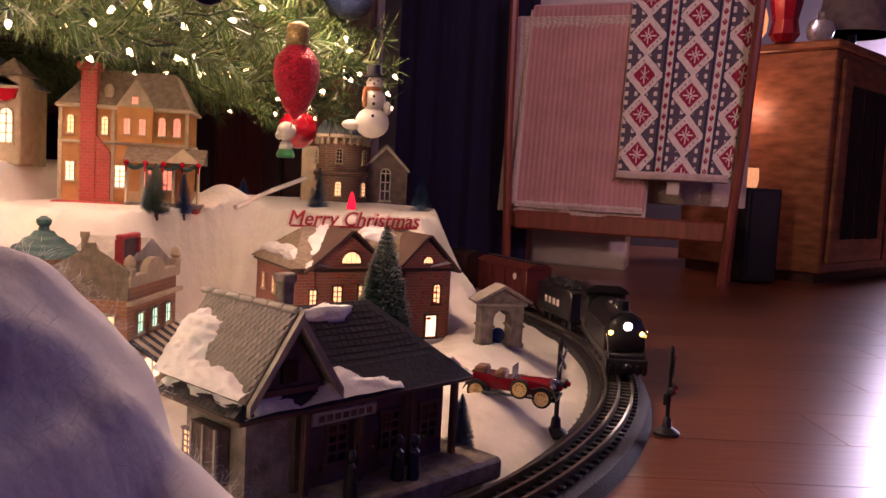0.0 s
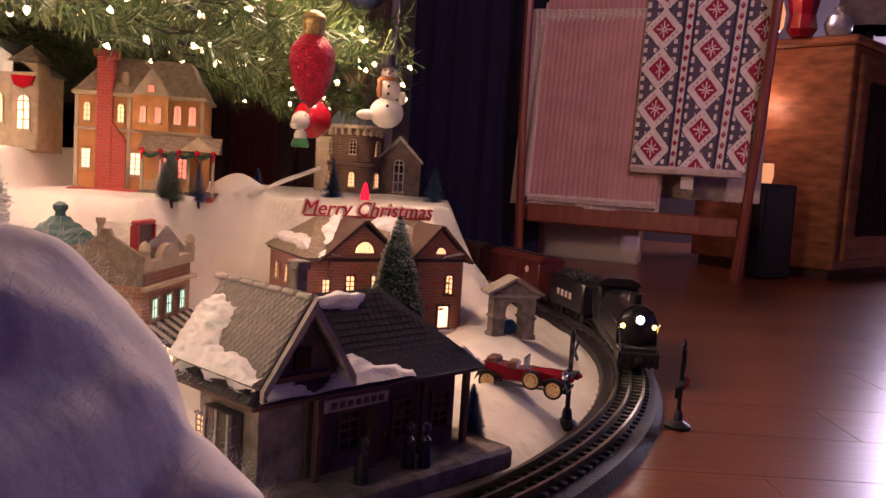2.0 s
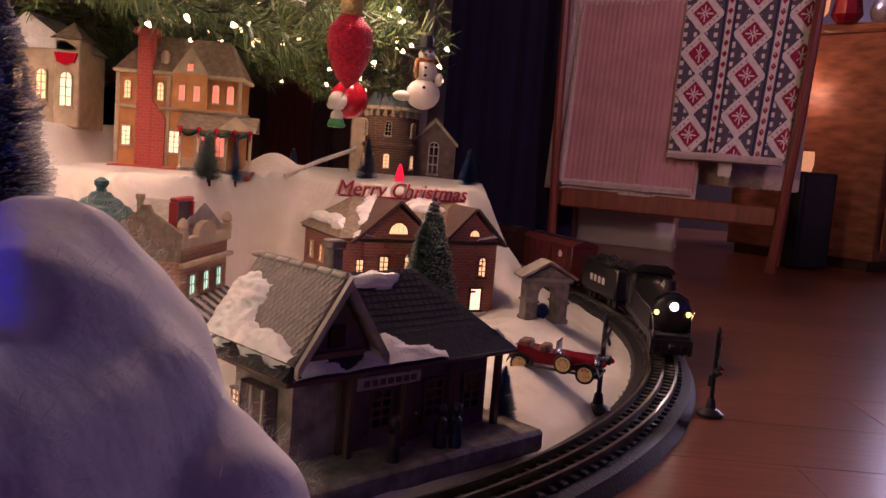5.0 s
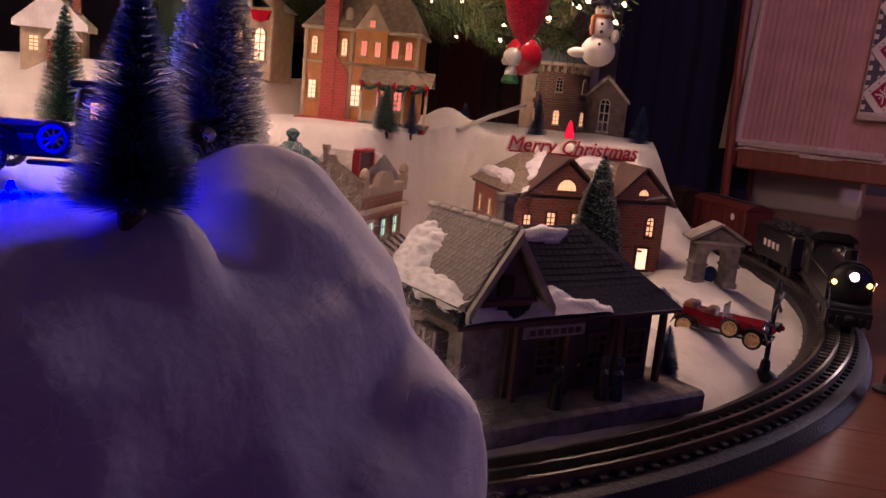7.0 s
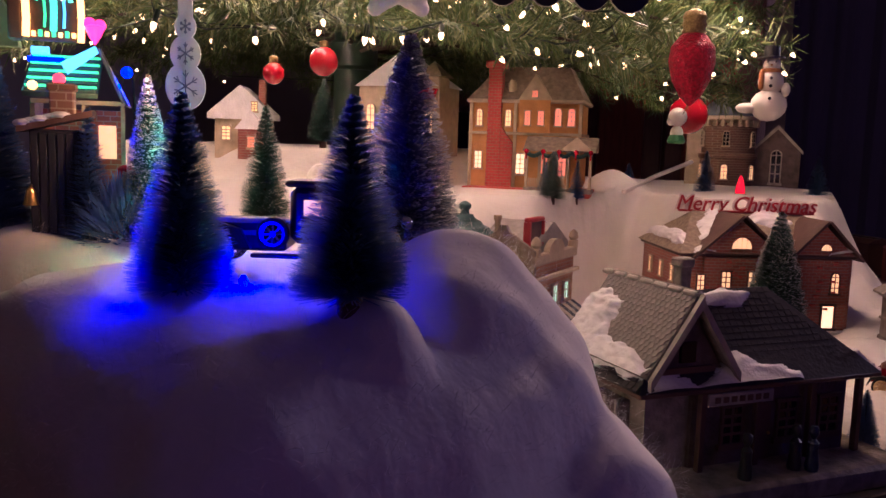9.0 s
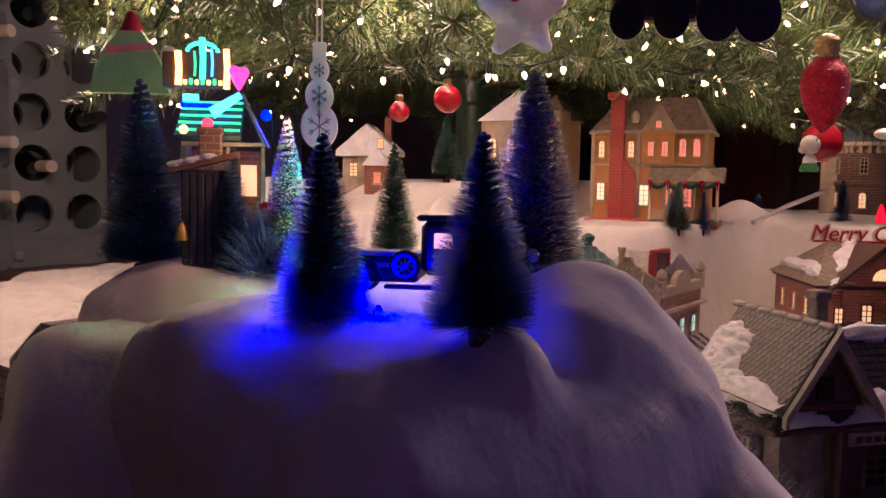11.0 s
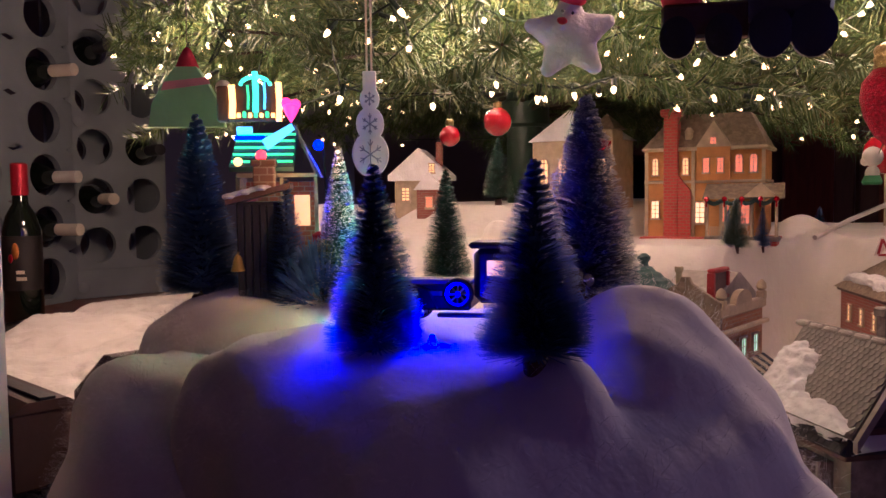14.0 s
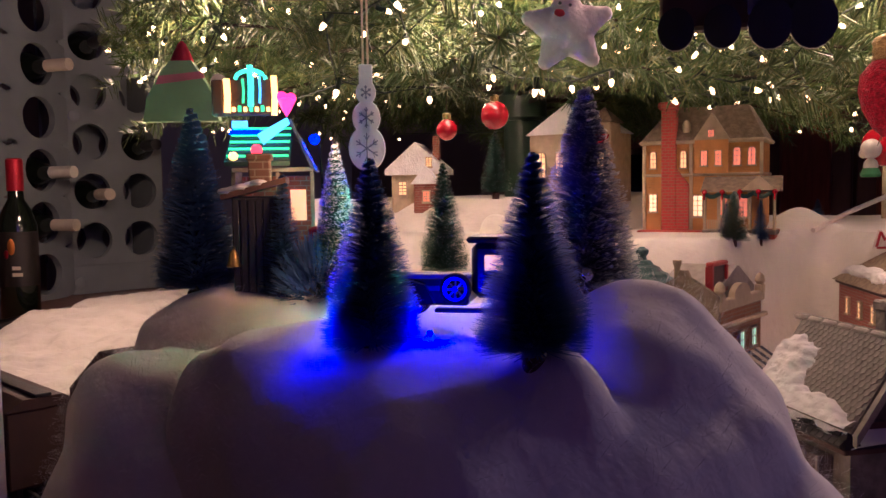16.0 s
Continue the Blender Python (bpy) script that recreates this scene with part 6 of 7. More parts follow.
part("sand_dome", Mesh().ball((0.015, 0, LZ + 0.052), 0.011, squash=(1, 1, 0.8)), BLACK, lo)
part("pilot", Mesh().prism([(-0.024, 0.004), (0.024, 0.004), (0.024, 0.020), (-0.024, 0.020)], 0.112, 0.124, "x").box(0.124, 0.134, -0.004, 0.004, 0.010, 0.016, 0.001), IRON, lo)
for k in range(6):
    part("pilot_bar", Mesh().box(0.1245, 0.127, -0.021 + 0.008 * k, -0.018 + 0.008 * k, 0.003, 0.014), IRON, lo)

te = vehicle("tender", -3 + 14.5, "black coal tender full of coal", "train tender")
trucks(te, (-0.045, 0.045))
part("tank", Mesh().box(-0.075, 0.075, -0.025, 0.025, 0.014, 0.062, 0.003), BLACK, te)
cm = Mesh()
for k in range(120):
    cm.ball((rnd(-0.065, 0.065), rnd(-0.019, 0.019), 0.062 + rnd(-0.002, 0.006)), rnd(0.003, 0.0055), 6, 4)
tagged(part("coal", cm, COAL, te, "heaped black coal", smooth=False), kind="stuff")
for s in (-1, 1):
    for k in range(4):
        part("lettering", Mesh().box(-0.034 + 0.018 * k, -0.024 + 0.018 * k, min(s * 0.0251, s * 0.0256), max(s * 0.0251, s * 0.0256), 0.032, 0.042), SIGN_WHITE, te, "pale bar of lettering")
part("coupler", Mesh().box(0.075, 0.088, -0.003, 0.003, 0.012, 0.017, 0.001), IRON, te)


def boxcar(deg, paint, label, cab=False):
    b = vehicle("boxcar", deg, label, "train car")
    trucks(b, (-0.055, 0.055))
    part("body", Mesh().box(-0.088, 0.088, -0.026, 0.026, 0.014, 0.072, 0.0015), paint, b)
    part("roof", Mesh().prism([(-0.028, 0.072), (0.028, 0.072), (0.014, 0.080), (-0.014, 0.080)], -0.090, 0.090, "x"), paint, b, smooth=False)
    part("roof_walk", Mesh().box(-0.090, 0.090, -0.006, 0.006, 0.0802, 0.0825, 0.0005), IRON, b)
    for s in (-1, 1):
        d = part("door", Mesh().box(-0.018, 0.018, s * 0.0262, s * 0.0282, 0.016, 0.068, 0.0005), paint, b)
        for k in range(9):
            part("rib", Mesh().box(-0.084 + 0.0195 * k, -0.082 + 0.0195 * k, s * 0.0261, s * 0.0270, 0.016, 0.071), paint, b)
        for z in (0.024, 0.034, 0.044, 0.054):
            part("ladder_rung", Mesh().box(0.072, 0.084, s * 0.0272, s * 0.0284, z, z + 0.0012), IRON, b)
    for s in (-1, 1):
        part("emblem", Mesh().lathe([(0.006, 0), (0.006, 0.0006), (0.005, 0.0008)], 16, m=pose(0.050, s * 0.0271, 0.056, 90 * s)), SIGN_WHITE, b, "round white emblem")
    for x in (0.088, -0.100):
        part("coupler", Mesh().box(x, x + 0.012, -0.003, 0.003, 0.012, 0.017, 0.001), IRON, b)
    return b


def gondola(deg, label, load):
    b = vehicle("gondola", deg, label, "train car")
    trucks(b, (-0.05, 0.05))
    part("deck", Mesh().box(-0.084, 0.084, -0.025, 0.025, 0.013, 0.020, 0.001), IRON, b)
    for s in (-1, 1):
        part("side", Mesh().box(-0.084, 0.084, min(s * 0.0235, s * 0.0255), max(s * 0.0235, s * 0.0255), 0.0201, 0.048, 0.0005), BLACK, b)
        for k in range(8):
            part("rib", Mesh().box(-0.078 + 0.022 * k, -0.076 + 0.022 * k, min(s * 0.0256, s * 0.0268), max(s * 0.0256, s * 0.0268), 0.018, 0.047), BLACK, b)
        part("end", Mesh().box(s * 0.083 - 0.001, s * 0.083 + 0.001, -0.0234, 0.0234, 0.0201, 0.048), BLACK, b)
    part("coupler", Mesh().box(0.084, 0.098, -0.003, 0.003, 0.012, 0.017, 0.001), IRON, b)
    if load == "logs":
        for k, (y, z) in enumerate(((-0.015, 0.030), (0.0, 0.030), (0.015, 0.030), (-0.008, 0.043), (0.008, 0.043), (-0.016, 0.052), (0.016, 0.052), (0.0, 0.055))):
            part("log", Mesh().tube([(-0.075, y, z), (-0.02, y + 0.001, z), (0.075, y, z)], 0.0074, 9), LOG, b, "brown bark log")
    return b


boxcar(-3 + 27.5, BOXCAR_RED, "oxide red toy box car with round emblem")
boxcar(-3 + 41, CAR_BROWN, "dark brown red toy box car on the curve")
gondola(-104, "black gondola car at the front of the loop", "")
boxcar(-90, CAR_BROWN, "brown toy box car leaving the cotton tunnel")
gondola(-118, "black log car loaded with brown logs", "logs")

# small red figure given a glow of its own, and white pole by the tower
rl = thing("red_figure", -0.063, 1.50, 0.186, 0, "small red figure on the snow, given a glow", "beacon")
part("lens", Mesh().lathe([(0.007, 0.004), (0.007, 0.010), (0.003, 0.026), (0.001, 0.030)], 10), RED_GLOW, rl)
part("base", Mesh().lathe([(0.010, -0.004), (0.010, 0.003), (0.006, 0.004)], 12), IRON, rl)
solid("white_pole", Mesh().tube([(-0.205, 1.36, 0.190), (-0.180, 1.47, 0.211), (-0.150, 1.62, 0.232)], 0.0035, 6), TRIM, "thin cream wooden pole lying on the snow", "pole")
# cable on the snow cloth
solid("power_cable", Mesh().tube([(-0.24 + 0.003 * i, 1.50 - 0.02 * i, 0.190) for i in range(7)], 0.0016, 5), TRIM, "thin white cable on the snow cloth", "cable")

# ---- christmas tree ----
TX, TY = -0.66, 1.40
xt = thing("christmas_tree", TX, TY, 0, 0, "large artificial green christmas tree with warm lights", "christmas tree")
part("trunk", Mesh().lathe([(0.030, 0.02), (0.030, 1.9), (0.02, 1.95)], 16), POLE, xt, "dark green metal pole")
part("collar", Mesh().lathe([(0.034, 0.36), (0.040, 0.365), (0.040, 0.40), (0.034, 0.405)], 16), POLE, xt)
rng = np.random.default_rng(5)


def branch_points(a, z0, length, droop):
    pts = []
    for i in range(9):
        f = i / 8
        rr = 0.03 + length * f
        pts.append(np.array((rr * math.cos(a + 0.06 * f), rr * math.sin(a + 0.06 * f), z0 + 0.10 * f * length - droop * f * f)))
    return pts


limbs, seg_a, seg_b, tips = Mesh(), [], [], []
tiers = [(0.40, 0.70, 34, 0.10), (0.455, 0.69, 34, 0.09), (0.52, 0.68, 32, 0.08), (0.60, 0.66, 30, 0.08), (0.70, 0.62, 26, 0.08), (0.82, 0.62, 22, 0.08), (0.96, 0.55, 16, 0.07), (1.12, 0.46, 12, 0.06)]
for z0, ln, cnt, dp in tiers:
    for k in range(cnt):
        a = 2 * math.pi * (k + rng.uniform(-0.35, 0.35)) / cnt
        far_left = max(0.0, math.cos(a + radians(135)))
        length = ln * rng.uniform(0.80, 1.0) * (1 - 0.16 * max(0.0, math.cos(a))) * (1 - 0.18 * far_left)
        pts = branch_points(a, z0 + rng.uniform(-0.02, 0.02) + 0.05 * far_left, length, dp * rng.uniform(0.5, 1.3))
        limbs.tube([tuple(p) for p in pts], 0.0042, 5, 0.0018)
        for i in range(2, 8):
            seg_a.append(pts[i]), seg_b.append(pts[i + 1])
        for f in np.linspace(0.30, 0.97, 11):
            p = pts[int(f * 8)] + (pts[min(int(f * 8) + 1, 8)] - pts[int(f * 8)]) * ((f * 8) % 1)
            for s in (-1, 1):
                b = a + s * rng.uniform(0.5, 1.0)
                tl_ = rng.uniform(0.08, 0.15) * (1.15 - 0.45 * f)
                q = p + np.array((math.cos(b) * tl_, math.sin(b) * tl_, rng.uniform(-0.045, 0.035)))
                seg_a.append(p), seg_b.append(q)
                if f > 0.4:
                    tips.append(q)
        tips.append(pts[8])
part("branch", limbs, BARK, xt, "wire branches")
A, B = np.array(seg_a), np.array(seg_b)
for nm, share, mt in (("needles", 0, LEAF_A), ("needles", 1, LEAF_B)):
    per = 44 if share == 0 else 18
    n_seg = len(A)
    near = (A[:, 2] < 0.72)
    idx = np.concatenate([np.repeat(np.nonzero(near)[0], per), np.repeat(np.nonzero(~near)[0], per // 3)])
    n = len(idx)
    f = rng.random(n)[:, None]
    base = A[idx] * (1 - f) + B[idx] * f
    ax = B[idx] - A[idx]
    ax /= np.linalg.norm(ax, axis=1)[:, None] + 1e-9
    rv_ = rng.normal(size=(n, 3))
    rv_ -= ax * np.sum(rv_ * ax, axis=1)[:, None]
    rv_ /= np.linalg.norm(rv_, axis=1)[:, None] + 1e-9
    d = rv_ * 0.86 + ax * 0.55
    d /= np.linalg.norm(d, axis=1)[:, None]
    ln_ = rng.uniform(0.016, 0.030, n)[:, None]
    side = np.cross(d, rng.normal(size=(n, 3)))
    side /= np.linalg.norm(side, axis=1)[:, None] + 1e-9
    wd = 0.0009
    V = np.concatenate([base - side * wd, base + side * wd, base + d * ln_ + side * wd * 0.5, base + d * ln_ - side * wd * 0.5], axis=1).reshape(-1, 3)
    me = bpy.data.meshes.new(nm)
    me.vertices.add(len(V))
    me.vertices.foreach_set("co", V.ravel())
    me.loops.add(4 * n)
    me.loops.foreach_set("vertex_index", np.arange(4 * n, dtype=np.int32))
    me.polygons.add(n)
    me.polygons.foreach_set("loop_start", np.arange(0, 4 * n, 4, dtype=np.int32))
    me.update(calc_edges=True)
    me.materials.append(mt)
    ob = new(nm, me)
    ob.parent = xt
    tagged(ob, "dense pvc needles", kind="stuff")

# string of warm mini lights: bulbs on the tree's twigs, with cords between neighbours
bulb_mesh = Mesh().lathe([(0.0012, -0.003), (0.0026, -0.001), (0.0026, 0.002), (0.0009, 0.006)], 7).data("bulb", BULB, True)
sock_mesh = Mesh().lathe([(0.0022, -0.014), (0.0027, -0.012), (0.0025, -0.002), (0.0015, -0.001)], 7).data("socket", CORD, True)
string = thing("string_lights", TX, TY, 0, 0, "warm white mini string lights on green cord", "string lights")
low = [t for t in tips if t[2] < 0.52 and (t[1] < 0.25 or t[0] > 0.3)]
rng.shuffle(low)
left = sorted(low[:270], key=lambda p: (p[0], p[1]))
order = [left.pop(0)]
while left:
    d = [float(np.sum((p - order[-1]) ** 2)) for p in left]
    order.append(left.pop(d.index(min(d))))
cord_pts = []
for k, p in enumerate(order):
    b = new("bulb", bulb_mesh)
    b.parent = string
    b.matrix_local = pose(p[0], p[1], p[2] - 0.012, rng.uniform(90, 230), rng.uniform(-50, 50), rng.uniform(0, 360))
    s = new("socket", sock_mesh)
    s.parent = b
    cord_pts.append(tuple(p))
    if k + 1 < len(order):
        q = order[k + 1]
        cord_pts.append(tuple((p + q) / 2 - np.array((0, 0, 0.10 * np.linalg.norm(q - p)))))
part("cord", Mesh().tube(cord_pts, 0.0011, 5), CORD, string)

# ---- ornaments ----
bo = thing("bulb_ornament", -0.0888, 1.094, 0.2945, 0, "large red glitter light bulb ornament with gold cap", "ornament")
bo.scale = (0.76, 0.76, 0.76)
part("glass", Mesh().lathe([(0.002, 0), (0.014, 0.012), (0.026, 0.035), (0.031, 0.058), (0.029, 0.078), (0.018, 0.092), (0.014, 0.096)], 24), GLITTER, bo, "red glitter bulb")
part("cap", Mesh().lathe([(0.0145, 0.095), (0.016, 0.097), (0.0145, 0.102), (0.016, 0.107), (0.0145, 0.112), (0.016, 0.118), (0.013, 0.124), (0.004, 0.128)], 18), GOLD_GLITTER, bo, "ribbed gold cap")
part("hook", Mesh().tube([(0, 0, 0.127), (0.004, 0, 0.140), (0, 0, 0.155), (0, 0, 0.19)], 0.0008, 5), WIRE, bo)
dg = thing("character_ornament", -0.118, 1.235, 0.257, 0, "white figure ornament with red ball behind", "ornament")
fm = Mesh().ball((0, 0, 0.036), 0.013).ball((0.0, 0.0, 0.014), 0.010, squash=(0.9, 0.8, 1.1)).ball((-0.008, -0.004, 0.03), 0.006)
solid("figure_ornament", fm, CERAMIC, "small white hanging figure ornament", "ornament", m=pose(-0.118, 1.22, 0.257) @ Matrix.Scale(0.86, 4))
part("ball", Mesh().ball((0.006, 0.03, 0.036), 0.024), RED_GLASS, dg, "red glass ball")
part("ribbon", Mesh().tube([(0.006, 0.03, 0.067), (0.006, 0.03, 0.16)], 0.0008, 5), WIRE, dg)
part("skirt", Mesh().lathe([(0.0095, 0.0), (0.011, 0.003), (0.008, 0.010)], 14, 0.0, -0.015), GREEN_PAINT, dg)
so = Mesh().ball((0, 0, 0.016), 0.023, squash=(1, 0.9, 0.9)).ball((0.001, 0, 0.046), 0.016).ball((0.001, 0, 0.068), 0.011)
so.lathe([(0.017, 0.076), (0.017, 0.078), (0.010, 0.079), (0.0095, 0.092), (0.003, 0.093)], 16, index=1)
so.lathe([(0.012, 0.058), (0.013, 0.061), (0.011, 0.063)], 14, index=2)
so.box(-0.013, -0.007, -0.016, -0.010, 0.035, 0.060, 0.002, index=2)
so.ball((-0.026, -0.006, 0.012), 0.010, squash=(1.4, 0.8, 0.7))
for z in (0.024, 0.040, 0.050):
    so.ball((0.002, -0.0205 + abs(z - 0.024) * 0.25, z), 0.0022, 8, 6, index=1)
so.tube([(0.001, -0.010, 0.067), (0.001, -0.020, 0.066)], 0.0018, 6, 0.0004, index=2)
so.ball((0.020, -0.006, 0.036), 0.007, squash=(0.8, 0.8, 1.3))
for e in (-0.004, 0.006):
    so.ball((e, -0.0095, 0.071), 0.0013, 6, 4, index=1)
so.tube([(0, 0, 0.093), (0.006, 0, 0.106), (0.010, 0, 0.125), (0.01, 0, 0.16)], 0.0008, 5, index=3)
solid("snowman_ornament", so, [CERAMIC, HAT_BLACK, SCARF, WIRE], "white ceramic snowman ornament with black top hat", "ornament", m=pose(-0.018, 1.20, 0.288) @ Matrix.Scale(0.85, 4))
nb = thing("navy_ornament", -0.065, 1.36, 0.447, 0, "navy glitter ball ornament", "ornament")
part("ball", Mesh().ball((0, 0, 0.03), 0.034), NAVY_GLITTER, nb)
part("cap", Mesh().lathe([(0.008, 0.062), (0.008, 0.072), (0.004, 0.074)], 12), GOLD_GLITTER, nb)
sf = thing("snowman_cutout", -0.405, 0.70, 0.262, 38, "flat white snowman cutout ornament with silver snowflakes", "ornament")
cut = Mesh()
for z, r in ((0.020, 0.0165), (0.042, 0.0125), (0.060, 0.0088)):
    cut.lathe([(r * 0.96, -0.0018), (r, -0.001), (r, 0.001), (r * 0.96, 0.0018)], 24, m=pose(0, 0, z, 90))
cut.box(-0.006, 0.006, -0.0018, 0.0018, 0.066, 0.080, 0.0006)
part("board", cut, PAPER_WHITE, sf)
sf.scale = (0.90, 1.0, 1.10)
for z, r in ((0.020, 0.011), (0.042, 0.0075), (0.060, 0.005)):
    m = Mesh()
    for k in range(6):
        m.box(-0.0005, 0.0005, -0.0028, -0.0019, 0, r, m=pose(0, 0, z, 0, 60 * k, 0))
        for s in (-35, 35):
            m.box(-0.0004, 0.0004, -0.0027, -0.0019, 0, r * 0.35, m=pose(0, 0, z, 0, 60 * k, 0) @ pose(0, 0, r * 0.55, 0, s, 0))
    part("snowflake", m, SILVER_PAINT, sf, "silver snowflake", smooth=False)
part("ribbon", Mesh().box(-0.003, -0.0012, -0.0004, 0.0004, 0.080, 0.16).box(0.0012, 0.003, -0.0004, 0.0004, 0.080, 0.16), RIBBON, sf, "pale satin ribbon")
gtree = thing("tree_ornament", -0.628, 0.70, 0.318, 38, "pale green painted tree shaped ornament", "ornament")
part("body", Mesh().prism([(-0.036, 0.0), (0.034, 0.0), (0.030, 0.022), (0.020, 0.040), (0.010, 0.056), (-0.010, 0.056), (-0.022, 0.040), (-0.032, 0.022)], -0.008, 0.008, "y"), GREEN_WAX, gtree)
part("band", Mesh().prism([(-0.023, 0.034), (0.023, 0.040), (0.019, 0.046), (-0.020, 0.042)], -0.0092, -0.0081, "y"), PINK_PAINT, gtree)
part("hat", Mesh().lathe([(0.011, 0.056), (0.008, 0.064), (0.004, 0.072), (0.0015, 0.075)], 12), FELT_RED, gtree)
part("mitten", Mesh().ball((0.034, -0.004, 0.036), 0.008), CERAMIC, gtree)
part("string", Mesh().tube([(0, 0, 0.074), (0.001, 0, 0.16)], 0.0006, 5), WIRE, gtree)
st_o = Mesh()
for k in range(5):
    a = radians(90 + 72 * k + 14)
    st_o.ball((0.016 * math.cos(a), 0, 0.03 + 0.016 * math.sin(a)), 0.0125, squash=(1, 0.55, 1))
    st_o.ball((0.024 * math.cos(a), 0, 0.03 + 0.024 * math.sin(a)), 0.0088, squash=(1, 0.6, 1))
    st_o.ball((0.031 * math.cos(a), 0, 0.03 + 0.031 * math.sin(a)), 0.0064, squash=(1, 0.7, 1))
st_o.ball((0, 0, 0.03), 0.019, squash=(1, 0.6, 1))
star = thing("star_ornament", -0.233, 0.698, 0.332, 0, "plush white star ornament with red cap", "ornament")
star.matrix_world = pose(-0.233, 0.698, 0.332, 0, 12, 32) @ Matrix.Scale(0.86, 4)
melted("body", st_o, FELT_WHITE, star, 0.0016, 6)
part("cap", Mesh().ball((-0.004, -0.002, 0.058), 0.011, squash=(1, 0.75, 0.5)), FELT_RED, star, "red felt cap")
part("nose", Mesh().ball((-0.009, -0.0125, 0.038), 0.0042, squash=(1, 0.6, 0.7)), FELT_RED, star, "red felt nose")
for x in (-0.010, -0.002):
    part("eye", Mesh().ball((x, -0.0115, 0.0455), 0.0014, 8, 6), HAT_BLACK, star, "black bead eye")
part("hook", Mesh().tube([(0, 0, 0.06), (0, 0, 0.13)], 0.0006, 5), WIRE, star)
to = thing("train_ornament", -0.098, 0.6215, 0.317, 18, "dark red toy train ornament with round wheels", "ornament")
to.scale = (0.75, 0.75, 0.9)
part("body", Mesh().box(-0.045, 0.02, -0.008, 0.008, 0.014, 0.034, 0.002), WOOD_DARK, to)
part("boiler", Mesh().lathe([(0.016, 0), (0.016, 0.05), (0.012, 0.053)], 16, m=pose(0.012, 0, 0.034, 0, 90)), HAT_BLACK, to)
part("cab", Mesh().box(-0.045, -0.018, -0.012, 0.012, 0.034, 0.056, 0.002), FELT_RED, to)
for x, r in ((-0.034, 0.012), (-0.004, 0.012), (0.026, 0.014), (0.052, 0.015)):
    part("wheel", Mesh().lathe([(r, -0.003), (r, 0.003), (r * 0.5, 0.004)], 18, m=pose(x, -0.012, 0.014, 90)), HAT_BLACK, to)
part("hook", Mesh().tube([(0, 0, 0.032), (0.002, 0.05, 0.10), (0, 0.16, 0.20)], 0.0007, 6), WIRE, to)
for x, y, z, r in ((-0.548, 1.02, 0.322, 0.013), (-0.487, 1.03, 0.336, 0.017)):
    b = thing("ball_ornament", x, y, z, 0, "shiny red ball ornament with white stripe", "ornament", "red ball ornaments")
    part("ball", Mesh().ball((0, 0, 0), r), RED_GLASS, b)
    part("cap", Mesh().lathe([(0.005, r - 0.001), (0.005, r + 0.006), (0.002, r + 0.007)], 10), GOLD_GLITTER, b)
    part("hook", Mesh().tube([(0, 0, r + 0.006), (0, 0, r + 0.08)], 0.0006, 5), WIRE, b)

# ---- shingles of the station roof ----
shm = Mesh().plate([(0.0012, -0.0023, 0), (0, -0.001, 0), (0, 0.001, 0), (0.0012, 0.0023, 0), (0.0052, 0.0023, 0.0), (0.0052, -0.0023, 0.0)], 0.0011).data("shingle", SHINGLE)
ang = math.degrees(math.atan2(gz - GB + 0.005, gw + 0.005))
rows_n = 15
for r_ in range(rows_n):
    f = (r_ + 0.2) / rows_n
    for c_ in range(19):
        yy = -0.003 + 0.0051 * c_ + (0.0025 if r_ % 2 else 0.0)
        s = new("shingle", shm)
        s.parent = st
        s.matrix_local = pose(gu - gw - 0.0068 + (gw + 0.005) * f, yy, GB - 0.0015 + (gz - GB + 0.005) * f + 0.0032, 0, -ang + 5 + rnd(-2, 2), 0)
sm = Mesh()
for r_ in range(14):
    f = (r_ + 0.2) / 14
    x_a, x_b = 0.05 * f, L - (L - u1) * f
    for c_ in range(int((x_b - x_a) / 0.006) - 1):
        sm.box(0, 0.0054, 0, 0.0045, 0, 0.0006, m=pose(x_a + 0.006 * c_ + (0.003 if r_ % 2 else 0), RY * f - 0.001, EZ + (RZ - EZ) * f + 0.0006, math.degrees(math.atan2(RZ - EZ, RY)) - 6))
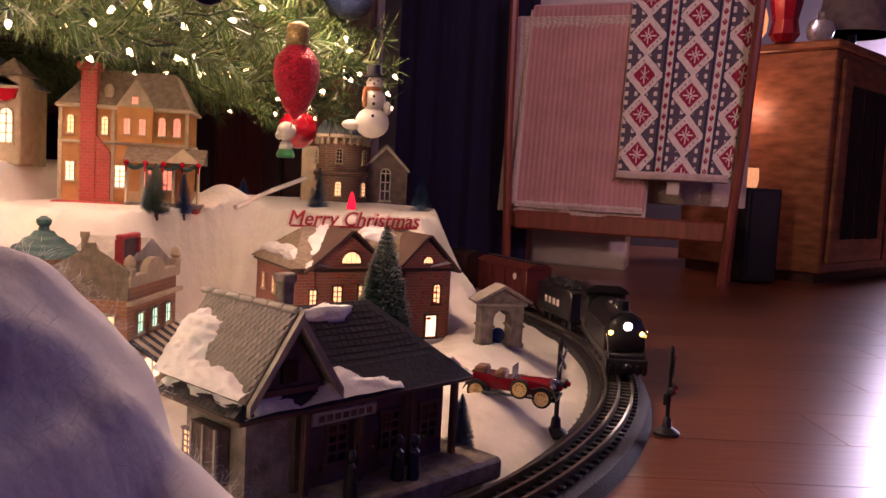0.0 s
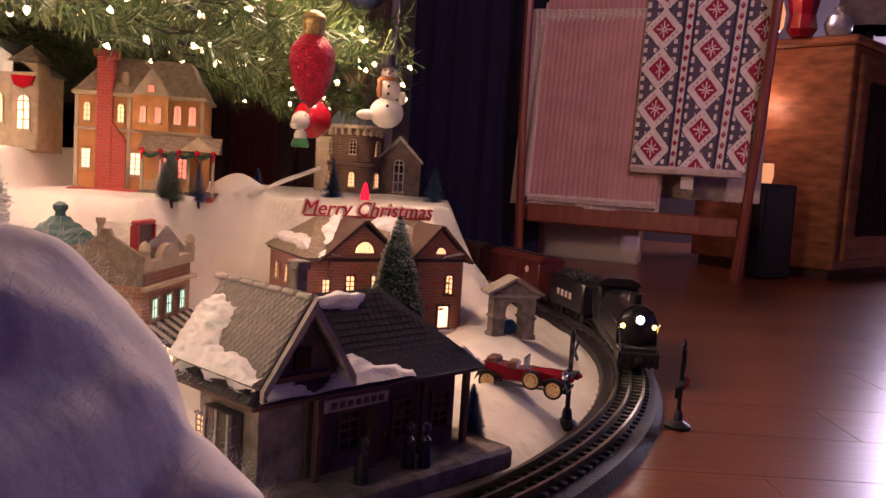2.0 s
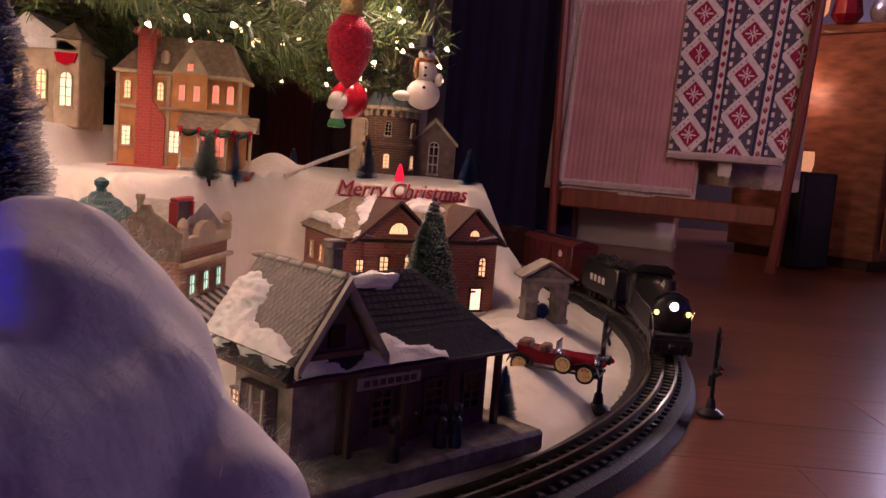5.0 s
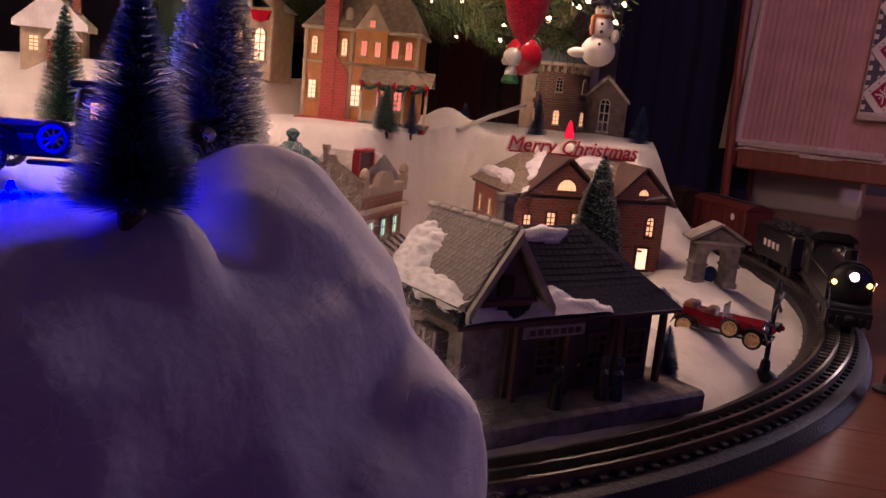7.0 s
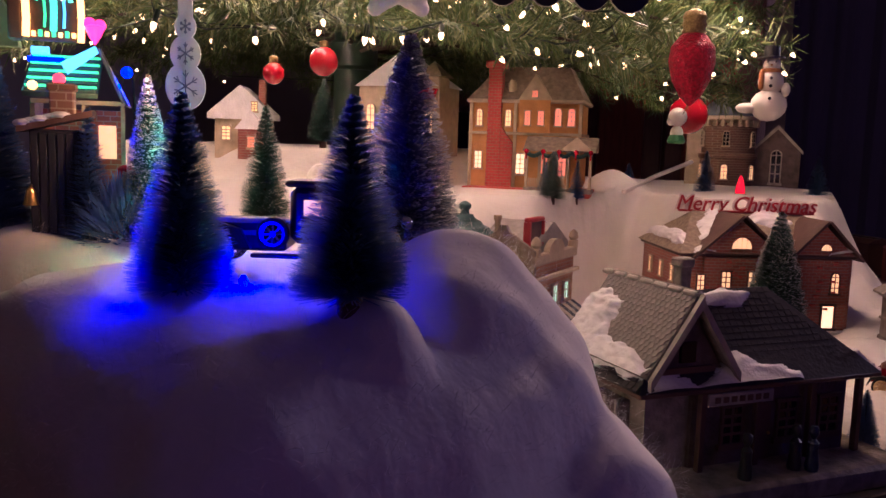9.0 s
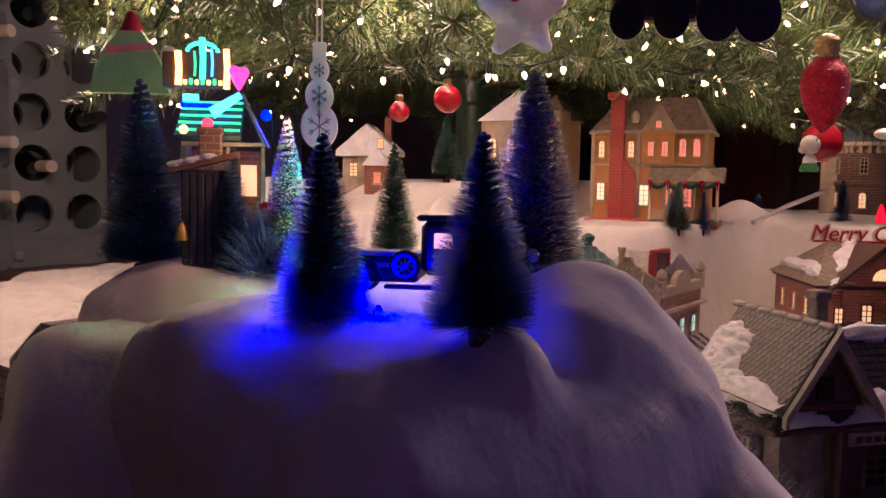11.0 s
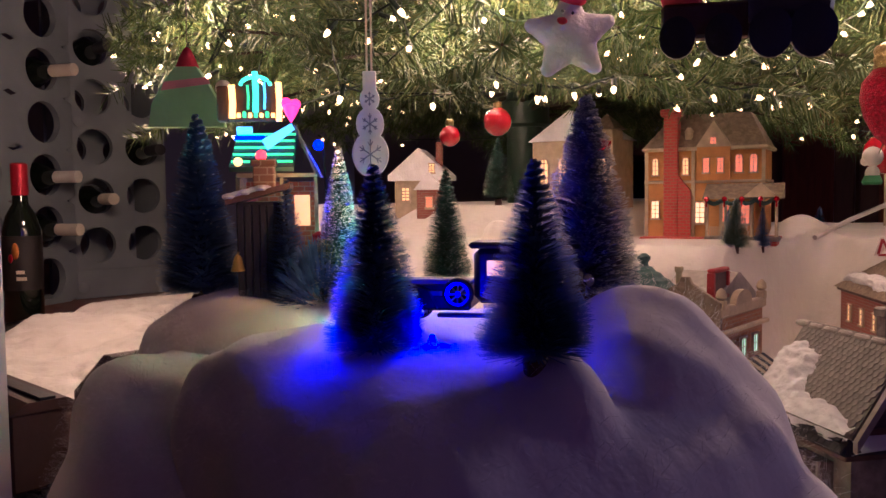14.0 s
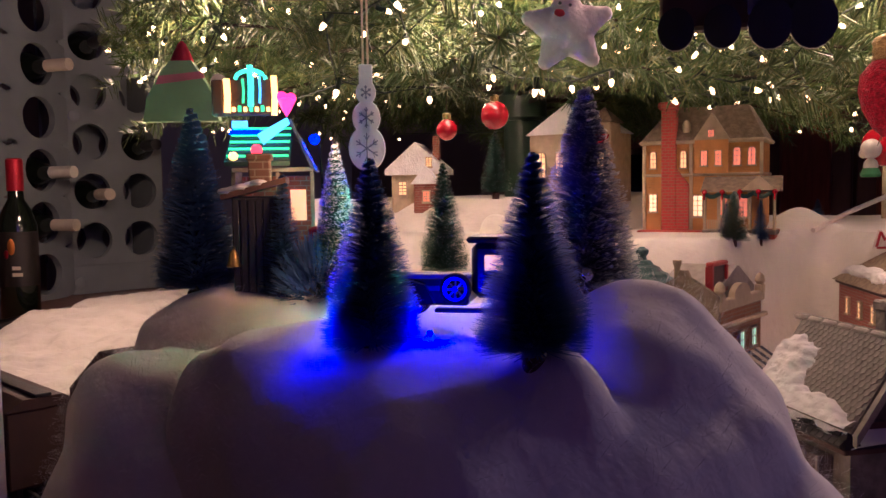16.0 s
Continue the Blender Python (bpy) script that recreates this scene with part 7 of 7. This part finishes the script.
for r_ in range(13):
    f = (r_ + 0.1) / 13
    for c_ in range(int(Dp * (1 - f) / 0.006)):
        sm.box(0, 0.0046, 0, 0.0054, 0, 0.0010, m=pose(-0.004 + 0.053 * f, RY * f + 0.006 * c_ + (0.003 if r_ % 2 else 0), EZ + (RZ - EZ) * f + 0.0006, 0, -math.degrees(math.atan2(RZ - EZ, 0.053)) + 6))
tagged(part("slate_covering", sm, SLATE, st, smooth=False), kind="stuff")

# ---- loose cotton fibres on the hill ----
rng2 = np.random.default_rng(8)
fz = []
for ob in [o for o in hill.children if "batting" in o.name]:
    me = ob.data
    co = np.array([v.co[:] for v in me.vertices])
    no = np.array([v.normal[:] for v in me.vertices])
    ok = np.nonzero(co[:, 2] > 0.06)[0]
    pick = rng2.choice(ok, 18000)
    base = co[pick] + rng2.normal(size=(len(pick), 3)) * 0.003
    tang = np.cross(no[pick], rng2.normal(size=(len(pick), 3)))
    tang /= np.linalg.norm(tang, axis=1)[:, None] + 1e-9
    d = tang + no[pick] * rng2.uniform(0.0, 0.7, (len(pick), 1))
    ln_ = rng2.uniform(0.003, 0.009, (len(pick), 1))
    mid = base + d * ln_ * 0.5 + no[pick] * 0.0012
    end = base + d * ln_
    w = np.cross(d, no[pick]) * 0.00004
    fz.append(np.stack([base - w, base + w, mid + w, mid - w, end], axis=1))
F = np.concatenate(fz)
fm = Mesh()
fm.v = [tuple(p) for p in F.reshape(-1, 3)]
fm.f = [f for k in range(len(F)) for f in ((5 * k, 5 * k + 1, 5 * k + 2, 5 * k + 3), (5 * k + 3, 5 * k + 2, 5 * k + 4))]
fm.mi = [0] * len(fm.f)
tagged(part("cotton_fibre", fm, COTTON_FIBRE, hill, "loose cotton fibres", smooth=False), kind="stuff")

# ---- floor boards ----
bw, bl_ = 0.12, 1.15
for r_ in range(int(6.1 / bw) + 1):
    off = (r_ * 0.437) % 1 * bl_
    x = -3.2 - off
    while x < 3.4:
        x0, x1 = max(x, -3.2), min(x + bl_, 3.4)
        y0 = -2.2 + r_ * bw
        y1 = min(y0 + bw, 3.9)
        if x1 - x0 > 0.03 and y1 - y0 > 0.02:
            b = part("plank", Mesh().box(x0 + 0.0002, x1 - 0.0002, y0 + 0.0002, y1 - 0.0002, -0.0039, 0.0, 0.0003), BOARD, floor)
        x += bl_
